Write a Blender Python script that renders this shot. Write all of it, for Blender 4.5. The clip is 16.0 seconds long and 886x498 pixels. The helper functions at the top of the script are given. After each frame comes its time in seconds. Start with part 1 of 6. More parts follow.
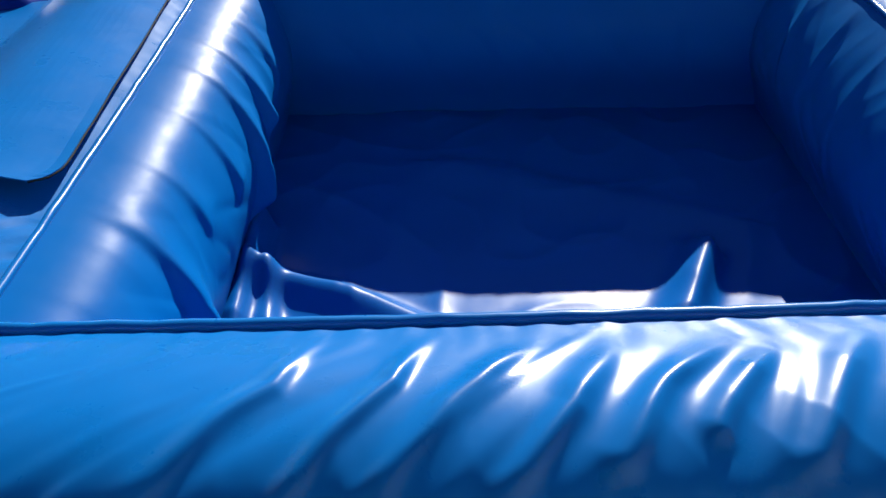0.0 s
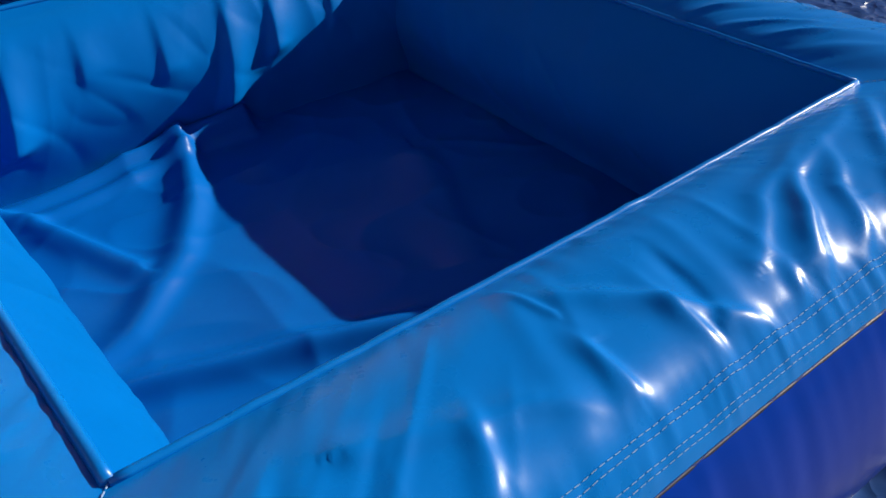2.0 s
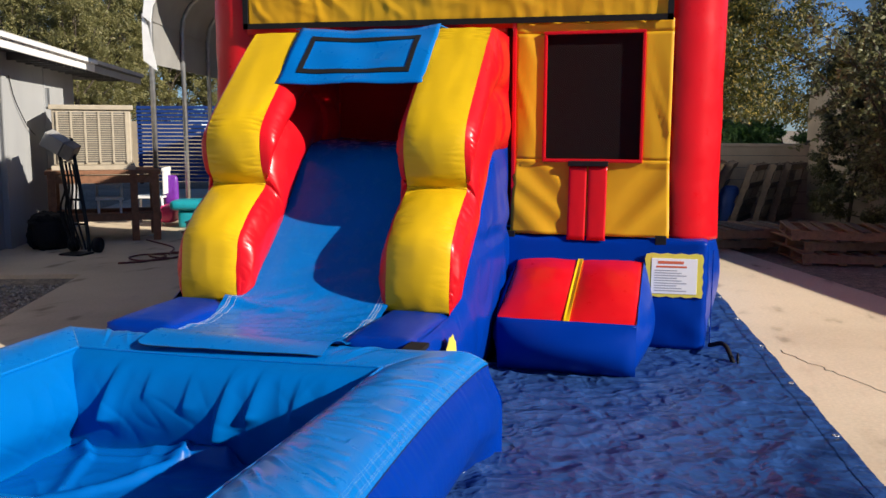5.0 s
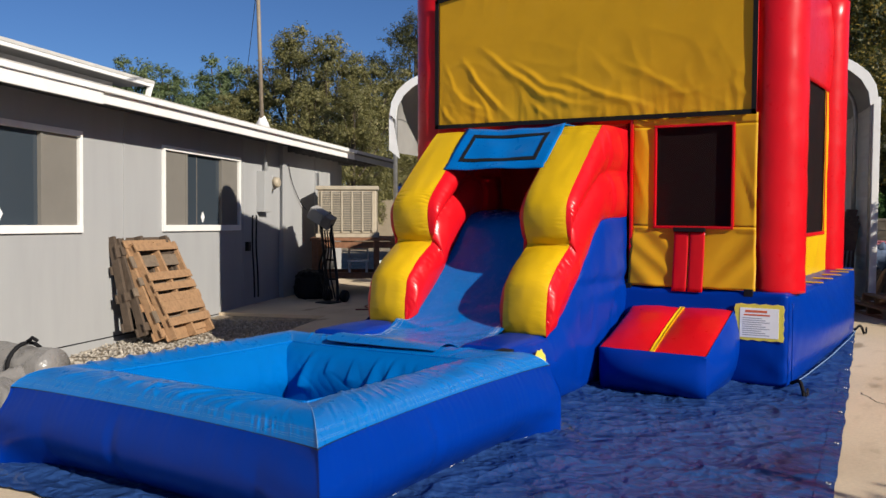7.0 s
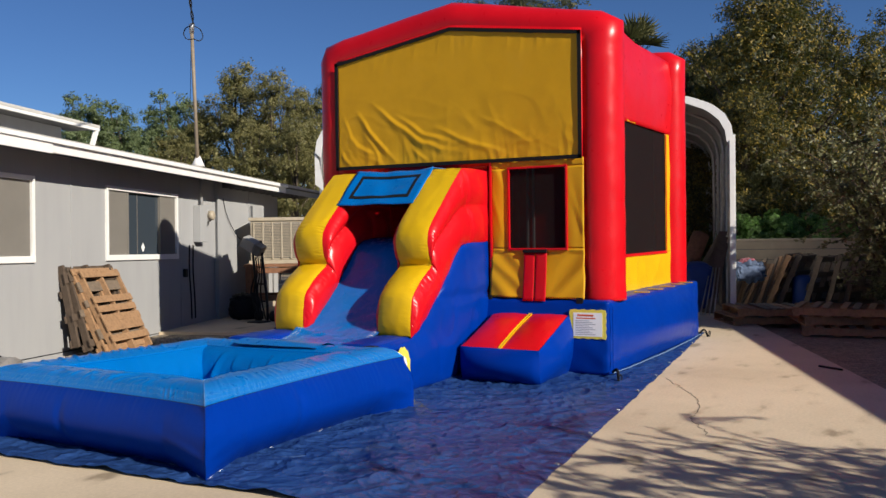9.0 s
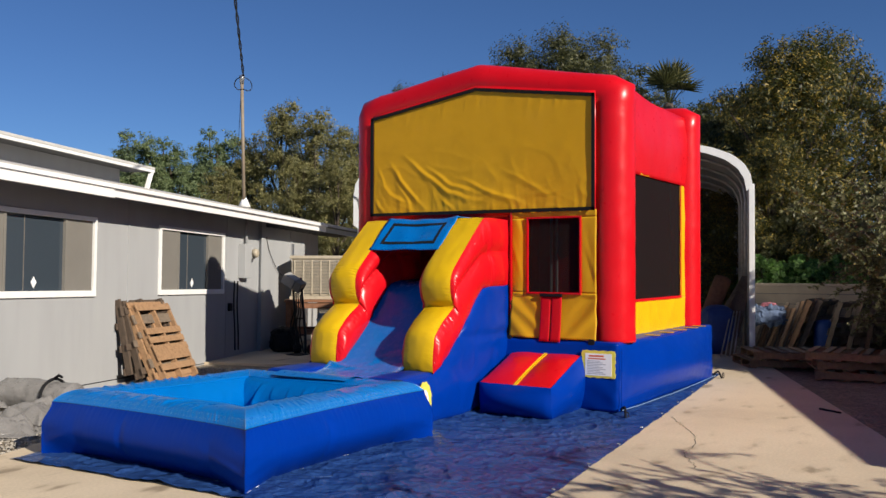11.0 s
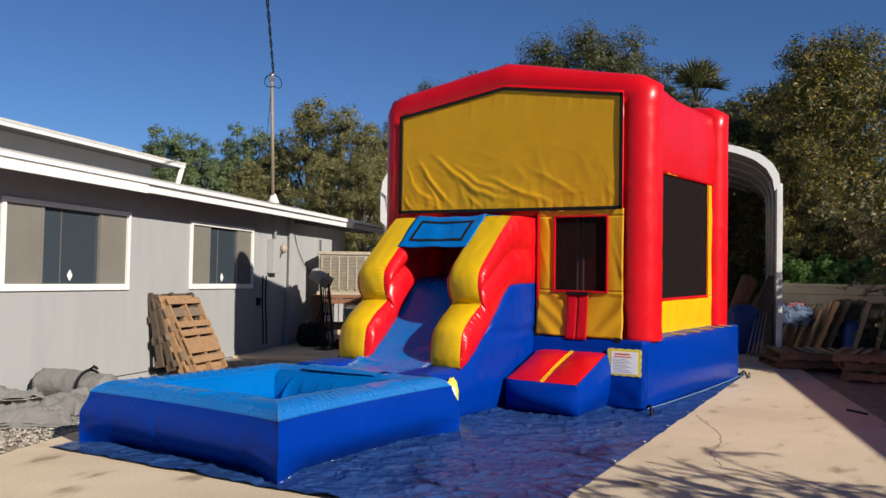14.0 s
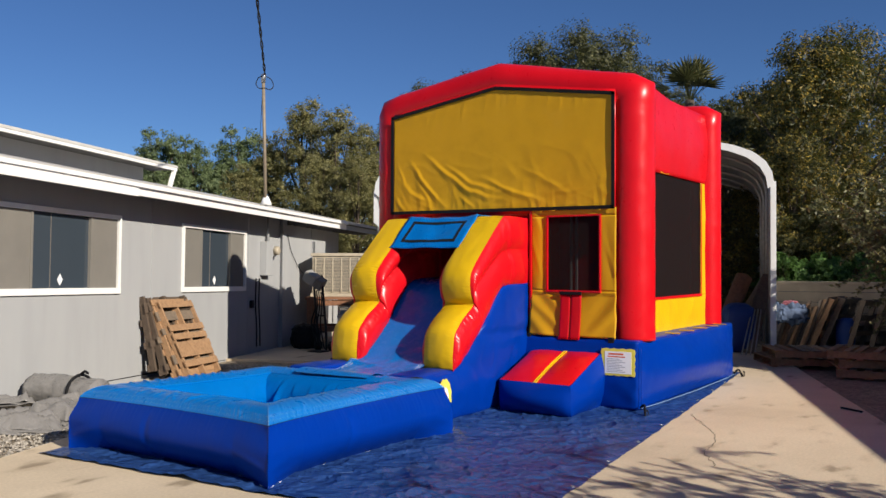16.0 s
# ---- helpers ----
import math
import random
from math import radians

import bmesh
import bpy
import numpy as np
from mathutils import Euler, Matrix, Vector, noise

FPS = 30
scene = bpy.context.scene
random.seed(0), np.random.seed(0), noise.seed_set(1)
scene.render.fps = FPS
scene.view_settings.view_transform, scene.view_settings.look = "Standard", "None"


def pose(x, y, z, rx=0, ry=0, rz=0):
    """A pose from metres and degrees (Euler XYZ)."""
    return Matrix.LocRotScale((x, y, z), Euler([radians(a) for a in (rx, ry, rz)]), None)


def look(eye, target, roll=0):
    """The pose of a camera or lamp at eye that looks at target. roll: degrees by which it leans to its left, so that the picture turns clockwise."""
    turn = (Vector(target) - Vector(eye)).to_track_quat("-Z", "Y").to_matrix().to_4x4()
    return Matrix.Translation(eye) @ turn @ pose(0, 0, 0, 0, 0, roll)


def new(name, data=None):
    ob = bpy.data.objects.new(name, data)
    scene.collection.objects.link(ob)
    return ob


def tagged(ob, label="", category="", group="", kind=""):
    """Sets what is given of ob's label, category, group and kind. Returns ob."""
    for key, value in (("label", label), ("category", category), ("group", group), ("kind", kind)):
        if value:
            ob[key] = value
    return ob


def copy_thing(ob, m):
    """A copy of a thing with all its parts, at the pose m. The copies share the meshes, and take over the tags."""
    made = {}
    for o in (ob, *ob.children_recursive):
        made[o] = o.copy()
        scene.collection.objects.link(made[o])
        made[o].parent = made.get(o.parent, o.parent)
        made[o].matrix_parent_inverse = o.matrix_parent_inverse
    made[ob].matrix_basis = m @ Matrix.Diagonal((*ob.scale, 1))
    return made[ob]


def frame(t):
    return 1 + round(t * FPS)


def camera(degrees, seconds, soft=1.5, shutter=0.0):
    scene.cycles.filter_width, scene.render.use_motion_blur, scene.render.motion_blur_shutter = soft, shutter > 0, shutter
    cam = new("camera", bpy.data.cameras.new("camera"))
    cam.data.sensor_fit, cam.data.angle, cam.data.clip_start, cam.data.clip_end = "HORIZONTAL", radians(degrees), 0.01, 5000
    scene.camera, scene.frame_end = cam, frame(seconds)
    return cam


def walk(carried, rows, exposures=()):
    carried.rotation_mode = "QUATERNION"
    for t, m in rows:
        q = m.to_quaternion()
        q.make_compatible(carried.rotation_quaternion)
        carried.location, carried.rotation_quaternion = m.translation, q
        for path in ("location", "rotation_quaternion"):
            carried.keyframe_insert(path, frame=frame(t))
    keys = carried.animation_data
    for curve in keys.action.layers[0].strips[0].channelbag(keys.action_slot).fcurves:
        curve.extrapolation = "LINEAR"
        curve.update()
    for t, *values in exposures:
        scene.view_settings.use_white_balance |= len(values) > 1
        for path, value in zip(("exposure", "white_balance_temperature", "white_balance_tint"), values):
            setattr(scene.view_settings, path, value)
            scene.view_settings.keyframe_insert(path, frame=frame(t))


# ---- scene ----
cam = camera(54.2, 16.0)
PATH = [
    (0, (0.133, -0.124, 1.119), (0.092, 1.513, -0.029), -1.9),
    (0.5, (0.532, -0.02, 1.106), (0.249, 1.594, -0.04), -1.2),
    (1, (0.949, 0.143, 1.105), (0.416, 1.645, -0.102), -1.4),
    (1.5, (1.293, 0.36, 1.17), (0.465, 1.688, -0.076), -0.2),
    (2, (1.641, 0.561, 1.182), (0.4, 1.593, 0.001), 0.3),
    (2.5, (1.829, 0.957, 1.219), (0.329, 1.684, 0.114), -0.1),
    (3, (2.044, 1.373, 1.248), (0.362, 1.813, 0.26), 1.6),
    (3.5, (2.073, 1.866, 1.281), (0.302, 2.001, 0.363), 1.6),
    (4, (2.247, 2.375, 1.337), (0.436, 2.089, 0.537), 2.0),
    (4.5, (2.482, 2.806, 1.384), (0.59, 2.412, 0.869), 0.2),
    (5, (2.783, 3.246, 1.447), (0.873, 2.724, 1.169), 0.2),
    (5.2, (2.954, 3.424, 1.471), (1.056, 2.838, 1.242), 0.3),
    (7.3, (4.154, 5.066, 1.405), (2.49, 3.961, 1.309), 0.0),
    (7.5, (4.258, 5.249, 1.431), (2.567, 4.184, 1.357), -0.5),
    (8, (4.486, 5.581, 1.468), (2.719, 4.644, 1.46), -0.8),
    (8.5, (4.771, 5.987, 1.442), (3.027, 5.01, 1.432), -0.4),
    (9, (5.018, 6.231, 1.427), (3.29, 5.226, 1.386), -0.8),
    (9.5, (5.19, 6.565, 1.444), (3.483, 5.523, 1.437), -0.6),
    (9.7, (5.237, 6.623, 1.479), (3.537, 5.569, 1.49), -0.2),
    (12, (5.685, 6.807, 1.537), (4.019, 5.702, 1.563), -0.2),
    (12.5, (5.64, 6.816, 1.535), (3.981, 5.699, 1.524), -0.5),
    (13, (5.678, 6.814, 1.543), (4.019, 5.698, 1.562), -0.4),
    (13.5, (5.667, 6.791, 1.532), (4.014, 5.667, 1.57), 0.4),
    (14, (5.667, 6.794, 1.538), (4.018, 5.662, 1.568), 0.7),
    (14.5, (5.665, 6.803, 1.545), (4.016, 5.671, 1.573), 0.7),
    (15, (5.663, 6.812, 1.537), (4.01, 5.687, 1.572), 0.5),
    (15.5, (5.662, 6.807, 1.542), (4.005, 5.687, 1.582), 0.1),
    (16, (5.609, 6.803, 1.544), (3.955, 5.679, 1.575), 0.2),
]
walk(cam, [(t, look(eye, target, roll)) for t, eye, target, roll in PATH], [(0, 0.84), (0.8, 0.88), (1.4, 0.70), (2.1, 0.54), (3.5, 0.50), (5.2, 0.58), (7.5, 0.24), (9.5, 0.28), (16, 0.32)])

# ---- light ----
SUN_AZ, SUN_EL = radians(13.3), radians(26.3)      # from +y towards +x, above the ground
sun_way = Vector((math.sin(SUN_AZ) * math.cos(SUN_EL), math.cos(SUN_AZ) * math.cos(SUN_EL), math.sin(SUN_EL)))
world = bpy.data.worlds.new("sky")
scene.world = world
world.use_nodes = True
wn = world.node_tree.nodes
sky = wn.new("ShaderNodeTexSky")
sky.sky_type = "NISHITA"
sky.sun_disc = False
sky.sun_elevation, sky.sun_rotation = SUN_EL, SUN_AZ
sky.air_density, sky.dust_density, sky.ozone_density = 0.8, 0.04, 6.0
wn["Background"].inputs["Strength"].default_value = 0.056
tint = wn.new("ShaderNodeMix")
tint.data_type, tint.blend_type = "RGBA", "MULTIPLY"
tint.inputs["Factor"].default_value = 1.0
tint.inputs["B"].default_value = (0.82, 0.95, 1.14, 1.0)      # the clear, deep blue of a dry winter sky
world.node_tree.links.new(sky.outputs["Color"], tint.inputs["A"])
world.node_tree.links.new(tint.outputs["Result"], wn["Background"].inputs["Color"])
sun = new("sun", bpy.data.lights.new("sun", "SUN"))
sun.data.energy, sun.data.angle, sun.data.color = 5.0, radians(0.55), (1.0, 0.92, 0.80)
sun.matrix_world = look(sun_way * 60, (0, 0, 0))


# ---- materials ----
def nodes_of(name):
    m = bpy.data.materials.new(name)
    m.use_nodes = True
    nt = m.node_tree
    return m, nt, nt.nodes["Principled BSDF"]


def add(nt, kind, **kw):
    n = nt.nodes.new(kind)
    for k, v in kw.items():
        n.inputs[k.replace("_", " ")].default_value = v
    return n


def coords(nt, scale=(1, 1, 1), rot=(0, 0, 0)):
    tc = nt.nodes.new("ShaderNodeTexCoord")
    mp = nt.nodes.new("ShaderNodeMapping")
    mp.inputs["Scale"].default_value = scale
    mp.inputs["Rotation"].default_value = rot
    nt.links.new(tc.outputs["Object"], mp.inputs["Vector"])
    return mp.outputs["Vector"]


def ramp(nt, fac, stops):
    r = nt.nodes.new("ShaderNodeValToRGB")
    els = r.color_ramp.elements
    els[0].position, els[0].color = stops[0][0], (*stops[0][1], 1)
    els[1].position, els[1].color = stops[-1][0], (*stops[-1][1], 1)
    for p, c in stops[1:-1]:
        e = els.new(p)
        e.color = (*c, 1)
    nt.links.new(fac, r.inputs["Fac"])
    return r.outputs["Color"]


def noise_tex(nt, vec, scale, detail=4.0, rough=0.55):
    n = add(nt, "ShaderNodeTexNoise", Scale=scale, Detail=detail, Roughness=rough)
    nt.links.new(vec, n.inputs["Vector"])
    return n.outputs["Fac"]


def bump(nt, bsdf, height, strength, distance, normal=None):
    b = add(nt, "ShaderNodeBump", Strength=strength, Distance=distance)
    nt.links.new(height, b.inputs["Height"])
    if normal is not None:
        nt.links.new(normal, b.inputs["Normal"])
    nt.links.new(b.outputs["Normal"], bsdf.inputs["Normal"])
    return b.outputs["Normal"]


def shade(c, k):
    return tuple(min(1.0, v * k) for v in c)


def vinyl(name, colour, rough=0.34, wrinkle=0.25, dust=0.12, gloss=0.30):
    """Coated vinyl: slight cloudiness, dusty scuffs, fine creases."""
    m, nt, b = nodes_of(name)
    v = coords(nt)
    n1 = noise_tex(nt, v, 3.0, 5)
    dusty = tuple(c * (1 - dust) + 0.42 * dust for c in colour)
    nt.links.new(ramp(nt, n1, [(0.3, shade(colour, 0.92)), (0.55, colour), (0.85, dusty)]), b.inputs["Base Color"])
    n2 = noise_tex(nt, v, 14.0, 6, 0.6)
    r = add(nt, "ShaderNodeMapRange", To_Min=rough - 0.07, To_Max=rough + 0.12)
    nt.links.new(n2, r.inputs["Value"])
    nt.links.new(r.outputs["Result"], b.inputs["Roughness"])
    b.inputs["Specular IOR Level"].default_value = gloss
    n3 = noise_tex(nt, v, 9.0, 3, 0.5)
    nn = bump(nt, b, n3, wrinkle, 0.02)
    n4 = noise_tex(nt, v, 900.0, 2)
    bump(nt, b, n4, 0.04, 0.001, nn)
    return m


def plain(name, colour, rough=0.6, metal=0.0, vary=0.15, scale=8.0, bumps=0.15, dist=0.004):
    m, nt, b = nodes_of(name)
    v = coords(nt)
    n1 = noise_tex(nt, v, scale, 6, 0.6)
    nt.links.new(ramp(nt, n1, [(0.25, shade(colour, 1 - vary)), (0.75, shade(colour, 1 + vary))]), b.inputs["Base Color"])
    b.inputs["Roughness"].default_value = rough
    b.inputs["Metallic"].default_value = metal
    b.inputs["Specular IOR Level"].default_value = 0.2 if max(colour) < 0.02 else 0.5
    n2 = noise_tex(nt, v, scale * 9, 4)
    bump(nt, b, n2, bumps, dist)
    return m


LIGHT_BLUE = vinyl("light_blue_vinyl", (0, 0.144, 0.48), 0.27, 0.03, 0.0, 0.30)
LANE_BLUE = vinyl("slide_lane_vinyl", (0, 0.144, 0.496), 0.24, 0.05, 0.0, 0.24)
NAVY_WELT = plain("navy_welt", (0.0032, 0.0056, 0.024), 0.5)
MAST_PAINT = plain("weathered_brown_pipe", (0.24, 0.192, 0.136), 0.6, vary=0.2, scale=12)
DULL_BOX = plain("dull_brown_grey_metal", (0.16, 0.144, 0.128), 0.5, vary=0.25, scale=14)
FLOOR_BLUE = vinyl("dull_floor_vinyl", (0, 0.104, 0.4), 0.33, 0.05, 0.0, 0.14)
LINER_BLUE = vinyl("dusty_liner_vinyl", (0, 0.122, 0.424), 0.36, 0.05, 0.0, 0.045)
ROYAL_BLUE = vinyl("royal_blue_vinyl", (0, 0.0288, 0.272), 0.30, 0.06, 0.0, 0.09)
RED = vinyl("red_vinyl", (0.592, 0.0048, 0.0112), 0.28, 0.05, 0.02)
YELLOW = vinyl("yellow_vinyl", (0.688, 0.424, 0.0064), 0.34, 0.05, 0.02)
BANNER_YELLOW = vinyl("banner_yellow_vinyl", (0.656, 0.344, 0.008), 0.5, 0.04, 0.02)
BLACK_TAPE = plain("black_fastener_tape", (0.0096, 0.0096, 0.0112), 0.8, vary=0.3, scale=40)
BLACK_PLASTIC = plain("black_plastic", (0.012, 0.012, 0.0136), 0.45)
THREAD = plain("white_thread", (0.176, 0.288, 0.448), 0.7, vary=0.08)
WHITE_THREAD = plain("bright_white_thread", (0.62, 0.66, 0.70), 0.7, vary=0.08)
LABEL_YELLOW = plain("label_yellow", (0.68, 0.576, 0.08), 0.55, vary=0.08)
LABEL_WHITE = plain("label_white", (0.80, 0.80, 0.80), 0.55, vary=0.04)
LABEL_GREY = plain("label_grey", (0.36, 0.368, 0.4), 0.6, vary=0.15)
LABEL_RED = plain("label_red", (0.6, 0.128, 0.056), 0.6, vary=0.1)
WHITE_PAINT = plain("white_paint", (0.80, 0.79, 0.76), 0.5, vary=0.06, scale=5)
ROOFING = plain("pale_rolled_roofing", (0.496, 0.48, 0.448), 0.85, vary=0.15, scale=4, bumps=0.4, dist=0.01)
# dark grey puts eave shade into soffits and rafter tails; mortar joints use it too
SHADE_JOINT_GREY = plain("dark_grey_shade_and_joint", (0.085, 0.085, 0.088), 0.6, vary=0.1)
STEEL = plain("galvanised_steel", (0.44, 0.448, 0.456), 0.42, metal=0.85, vary=0.2, scale=12)
CREAM_METAL = plain("cream_enamel", (0.416, 0.36, 0.272), 0.45, vary=0.12, scale=10)
WHITE_METAL = plain("white_enamel", (0.80, 0.80, 0.79), 0.4, vary=0.06)
PINK = plain("pink_plastic", (0.64, 0.048, 0.176), 0.35)
PURPLE = plain("purple_plastic", (0.144, 0.024, 0.288), 0.35)
TEAL = plain("teal_plastic", (0.016, 0.32, 0.384), 0.35)
RED_PLASTIC = plain("red_plastic", (0.52, 0.016, 0.016), 0.35)
YELLOW_PLASTIC = plain("yellow_plastic", (0.68, 0.44, 0.016), 0.35)
BLUE_CLOTH = plain("blue_tarpaulin", (0.016, 0.056, 0.24), 0.5)
CABLE = plain("black_cable", (0.0096, 0.0096, 0.0096), 0.5)
GREY_CLOTH = plain("faded_cloth", (0.07, 0.10, 0.17), 0.85, vary=0.5, scale=12)


def wood(name, colour):
    m, nt, b = nodes_of(name)
    v = coords(nt, (3, 3, 3))
    info = nt.nodes.new("ShaderNodeObjectInfo")
    geo = nt.nodes.new("ShaderNodeNewGeometry")
    n1 = noise_tex(nt, v, 7.0, 6, 0.7)
    base = ramp(nt, n1, [(0.2, shade(colour, 0.5)), (0.5, colour), (0.85, shade(colour, 1.35))])
    hs = nt.nodes.new("ShaderNodeHueSaturation")
    hs.inputs["Saturation"].default_value = 0.95
    mr = add(nt, "ShaderNodeMapRange", To_Min=0.55, To_Max=1.25)
    nt.links.new(geo.outputs["Random Per Island"], mr.inputs["Value"])
    nt.links.new(mr.outputs["Result"], hs.inputs["Value"])
    nt.links.new(base, hs.inputs["Color"])
    nt.links.new(hs.outputs["Color"], b.inputs["Base Color"])
    b.inputs["Roughness"].default_value = 0.8
    bump(nt, b, noise_tex(nt, v, 30.0, 4), 0.4, 0.01)
    return m


PALLET_WOOD = wood("pallet_wood", (0.335, 0.19, 0.09))
GREY_METAL = plain("dull_galvanised_sheet", (0.296, 0.288, 0.276), 0.5, vary=0.12, scale=3)
GREY_WOOD = wood("weathered_wood", (0.176, 0.132, 0.092))
DARK_WOOD = wood("dark_rotten_wood", (0.088, 0.06, 0.04))
BENCH_WOOD = wood("stained_bench_wood", (0.24, 0.104, 0.048))


def concrete_material():
    m, nt, b = nodes_of("driveway_concrete")
    v = coords(nt)
    big = noise_tex(nt, v, 0.5, 6, 0.6)
    fine = noise_tex(nt, v, 40.0, 6, 0.7)
    spots = noise_tex(nt, coords(nt, (1.0, 2.2, 1.0), (0, 0, 0.4)), 1.9, 3, 0.4)
    c1 = ramp(nt, big, [(0.25, (0.52, 0.40, 0.275)), (0.45, (0.66, 0.535, 0.375)), (0.6, (0.735, 0.60, 0.425)), (0.85, (0.76, 0.63, 0.46))])
    c2 = ramp(nt, fine, [(0.25, (0.80, 0.79, 0.78)), (0.7, (1.0, 1.0, 1.0))])
    c3 = ramp(nt, spots, [(0.27, (0.52, 0.50, 0.47)), (0.35, (0.92, 0.91, 0.90)), (0.42, (1.0, 1.0, 1.0))])
    cur = c1
    for c in (c2, c3):
        mx = nt.nodes.new("ShaderNodeMix")
        mx.data_type, mx.blend_type = "RGBA", "MULTIPLY"
        mx.inputs["Factor"].default_value = 1.0
        nt.links.new(cur, mx.inputs["A"])
        nt.links.new(c, mx.inputs["B"])
        cur = mx.outputs["Result"]
    nt.links.new(cur, b.inputs["Base Color"])
    b.inputs["Roughness"].default_value = 0.88
    bump(nt, b, fine, 0.35, 0.006)
    return m


def dirt_material():
    m, nt, b = nodes_of("dirt_and_gravel")
    v = coords(nt)
    big = noise_tex(nt, v, 0.6, 6, 0.6)
    vo = add(nt, "ShaderNodeTexVoronoi", Scale=28.0)
    nt.links.new(v, vo.inputs["Vector"])
    c1 = ramp(nt, big, [(0.3, (0.168, 0.136, 0.1)), (0.7, (0.32, 0.264, 0.196))])
    c2 = ramp(nt, vo.outputs["Color"], [(0.1, (0.7, 0.7, 0.7)), (0.9, (1.5, 1.5, 1.45))])
    mx = nt.nodes.new("ShaderNodeMix")
    mx.data_type, mx.blend_type = "RGBA", "MULTIPLY"
    mx.inputs["Factor"].default_value = 1.0
    nt.links.new(c1, mx.inputs["A"])
    nt.links.new(c2, mx.inputs["B"])
    nt.links.new(mx.outputs["Result"], b.inputs["Base Color"])
    b.inputs["Roughness"].default_value = 0.95
    bump(nt, b, vo.outputs["Distance"], 0.8, 0.03)
    return m


def tarp_material():
    m, nt, b = nodes_of("navy_poly_tarp")
    v = coords(nt)
    big = noise_tex(nt, v, 1.2, 5, 0.6)
    fine = noise_tex(nt, v, 26.0, 6, 0.65)
    nt.links.new(ramp(nt, big, [(0.3, (0.017, 0.050, 0.165)), (0.6, (0.022, 0.064, 0.21)), (0.85, (0.036, 0.082, 0.24))]), b.inputs["Base Color"])
    r = add(nt, "ShaderNodeMapRange", To_Min=0.24, To_Max=0.40)
    nt.links.new(fine, r.inputs["Value"])
    nt.links.new(r.outputs["Result"], b.inputs["Roughness"])
    b.inputs["Specular IOR Level"].default_value = 0.28
    warp = nt.nodes.new("ShaderNodeTexNoise")
    warp.inputs["Scale"].default_value = 3.0
    warp.inputs["Detail"].default_value = 3.0
    nt.links.new(v, warp.inputs["Vector"])
    nn = None
    # crumpled facets at three sizes, drawn out along different ways
    for scale, deep, turn, stretch in ((4.5, 0.075, 0.5, 0.55), (11.0, 0.042, -0.7, 0.6), (27.0, 0.016, 0.2, 0.75)):
        wv = nt.nodes.new("ShaderNodeMix")
        wv.data_type = "VECTOR"
        wv.inputs["Factor"].default_value = 0.22
        nt.links.new(coords(nt, (1.0, stretch, 1.0), (0, 0, turn)), wv.inputs["A"])
        nt.links.new(warp.outputs["Color"], wv.inputs["B"])
        cell = add(nt, "ShaderNodeTexVoronoi", Scale=scale)
        nt.links.new(wv.outputs["Result"], cell.inputs["Vector"])
        nn = bump(nt, b, cell.outputs["Distance"], 0.55, deep, nn)
    bump(nt, b, fine, 0.12, 0.003, nn)
    return m


def stucco_material():
    m, nt, b = nodes_of("pale_grey_siding_paint")
    v = coords(nt)
    streak = noise_tex(nt, coords(nt, (2.2, 2.2, 0.35)), 2.0, 4, 0.55)
    fine = noise_tex(nt, v, 60.0, 5, 0.6)
    nt.links.new(ramp(nt, streak, [(0.25, (0.324, 0.328, 0.332)), (0.5, (0.348, 0.352, 0.356)), (0.8, (0.364, 0.368, 0.368))]), b.inputs["Base Color"])
    b.inputs["Roughness"].default_value = 0.7
    bump(nt, b, fine, 0.25, 0.004)
    return m


def glass_material(name, tint, rough=0.03):
    m, nt, b = nodes_of(name)
    b.inputs["Base Color"].default_value = (*tint, 1)
    b.inputs["Roughness"].default_value = rough
    b.inputs["Specular IOR Level"].default_value = 0.8
    v = coords(nt)
    bump(nt, b, noise_tex(nt, v, 1.5, 2), 0.05, 0.02)
    return m


def mesh_material():
    """Fine black netting: mostly covers, lets a little through."""
    m, nt, b = nodes_of("black_safety_netting")
    b.inputs["Base Color"].default_value = (0.010, 0.006, 0.006, 1)
    b.inputs["Roughness"].default_value = 0.8
    b.inputs["Specular IOR Level"].default_value = 0.15
    tr = nt.nodes.new("ShaderNodeBsdfTransparent")
    mx = nt.nodes.new("ShaderNodeMixShader")
    mx.inputs["Fac"].default_value = 0.82
    nt.links.new(tr.outputs["BSDF"], mx.inputs[1])
    nt.links.new(b.outputs["BSDF"], mx.inputs[2])
    nt.links.new(mx.outputs["Shader"], nt.nodes["Material Output"].inputs["Surface"])
    v = coords(nt)
    bump(nt, b, noise_tex(nt, v, 60.0, 2), 0.3, 0.003)
    return m


def leaf_material(name, dark, mid, light):
    m, nt, b = nodes_of(name)
    geo = nt.nodes.new("ShaderNodeNewGeometry")
    nt.links.new(ramp(nt, geo.outputs["Random Per Island"], [(0.0, dark), (0.55, mid), (0.88, light), (1.0, shade(light, 1.25))]), b.inputs["Base Color"])
    b.inputs["Roughness"].default_value = 0.55
    tl = nt.nodes.new("ShaderNodeBsdfTranslucent")
    tl.inputs["Color"].default_value = (*shade(mid, 1.9), 1)
    mx = nt.nodes.new("ShaderNodeMixShader")
    mx.inputs["Fac"].default_value = 0.28
    nt.links.new(b.outputs["BSDF"], mx.inputs[1])
    nt.links.new(tl.outputs["BSDF"], mx.inputs[2])
    nt.links.new(mx.outputs["Shader"], nt.nodes["Material Output"].inputs["Surface"])
    return m


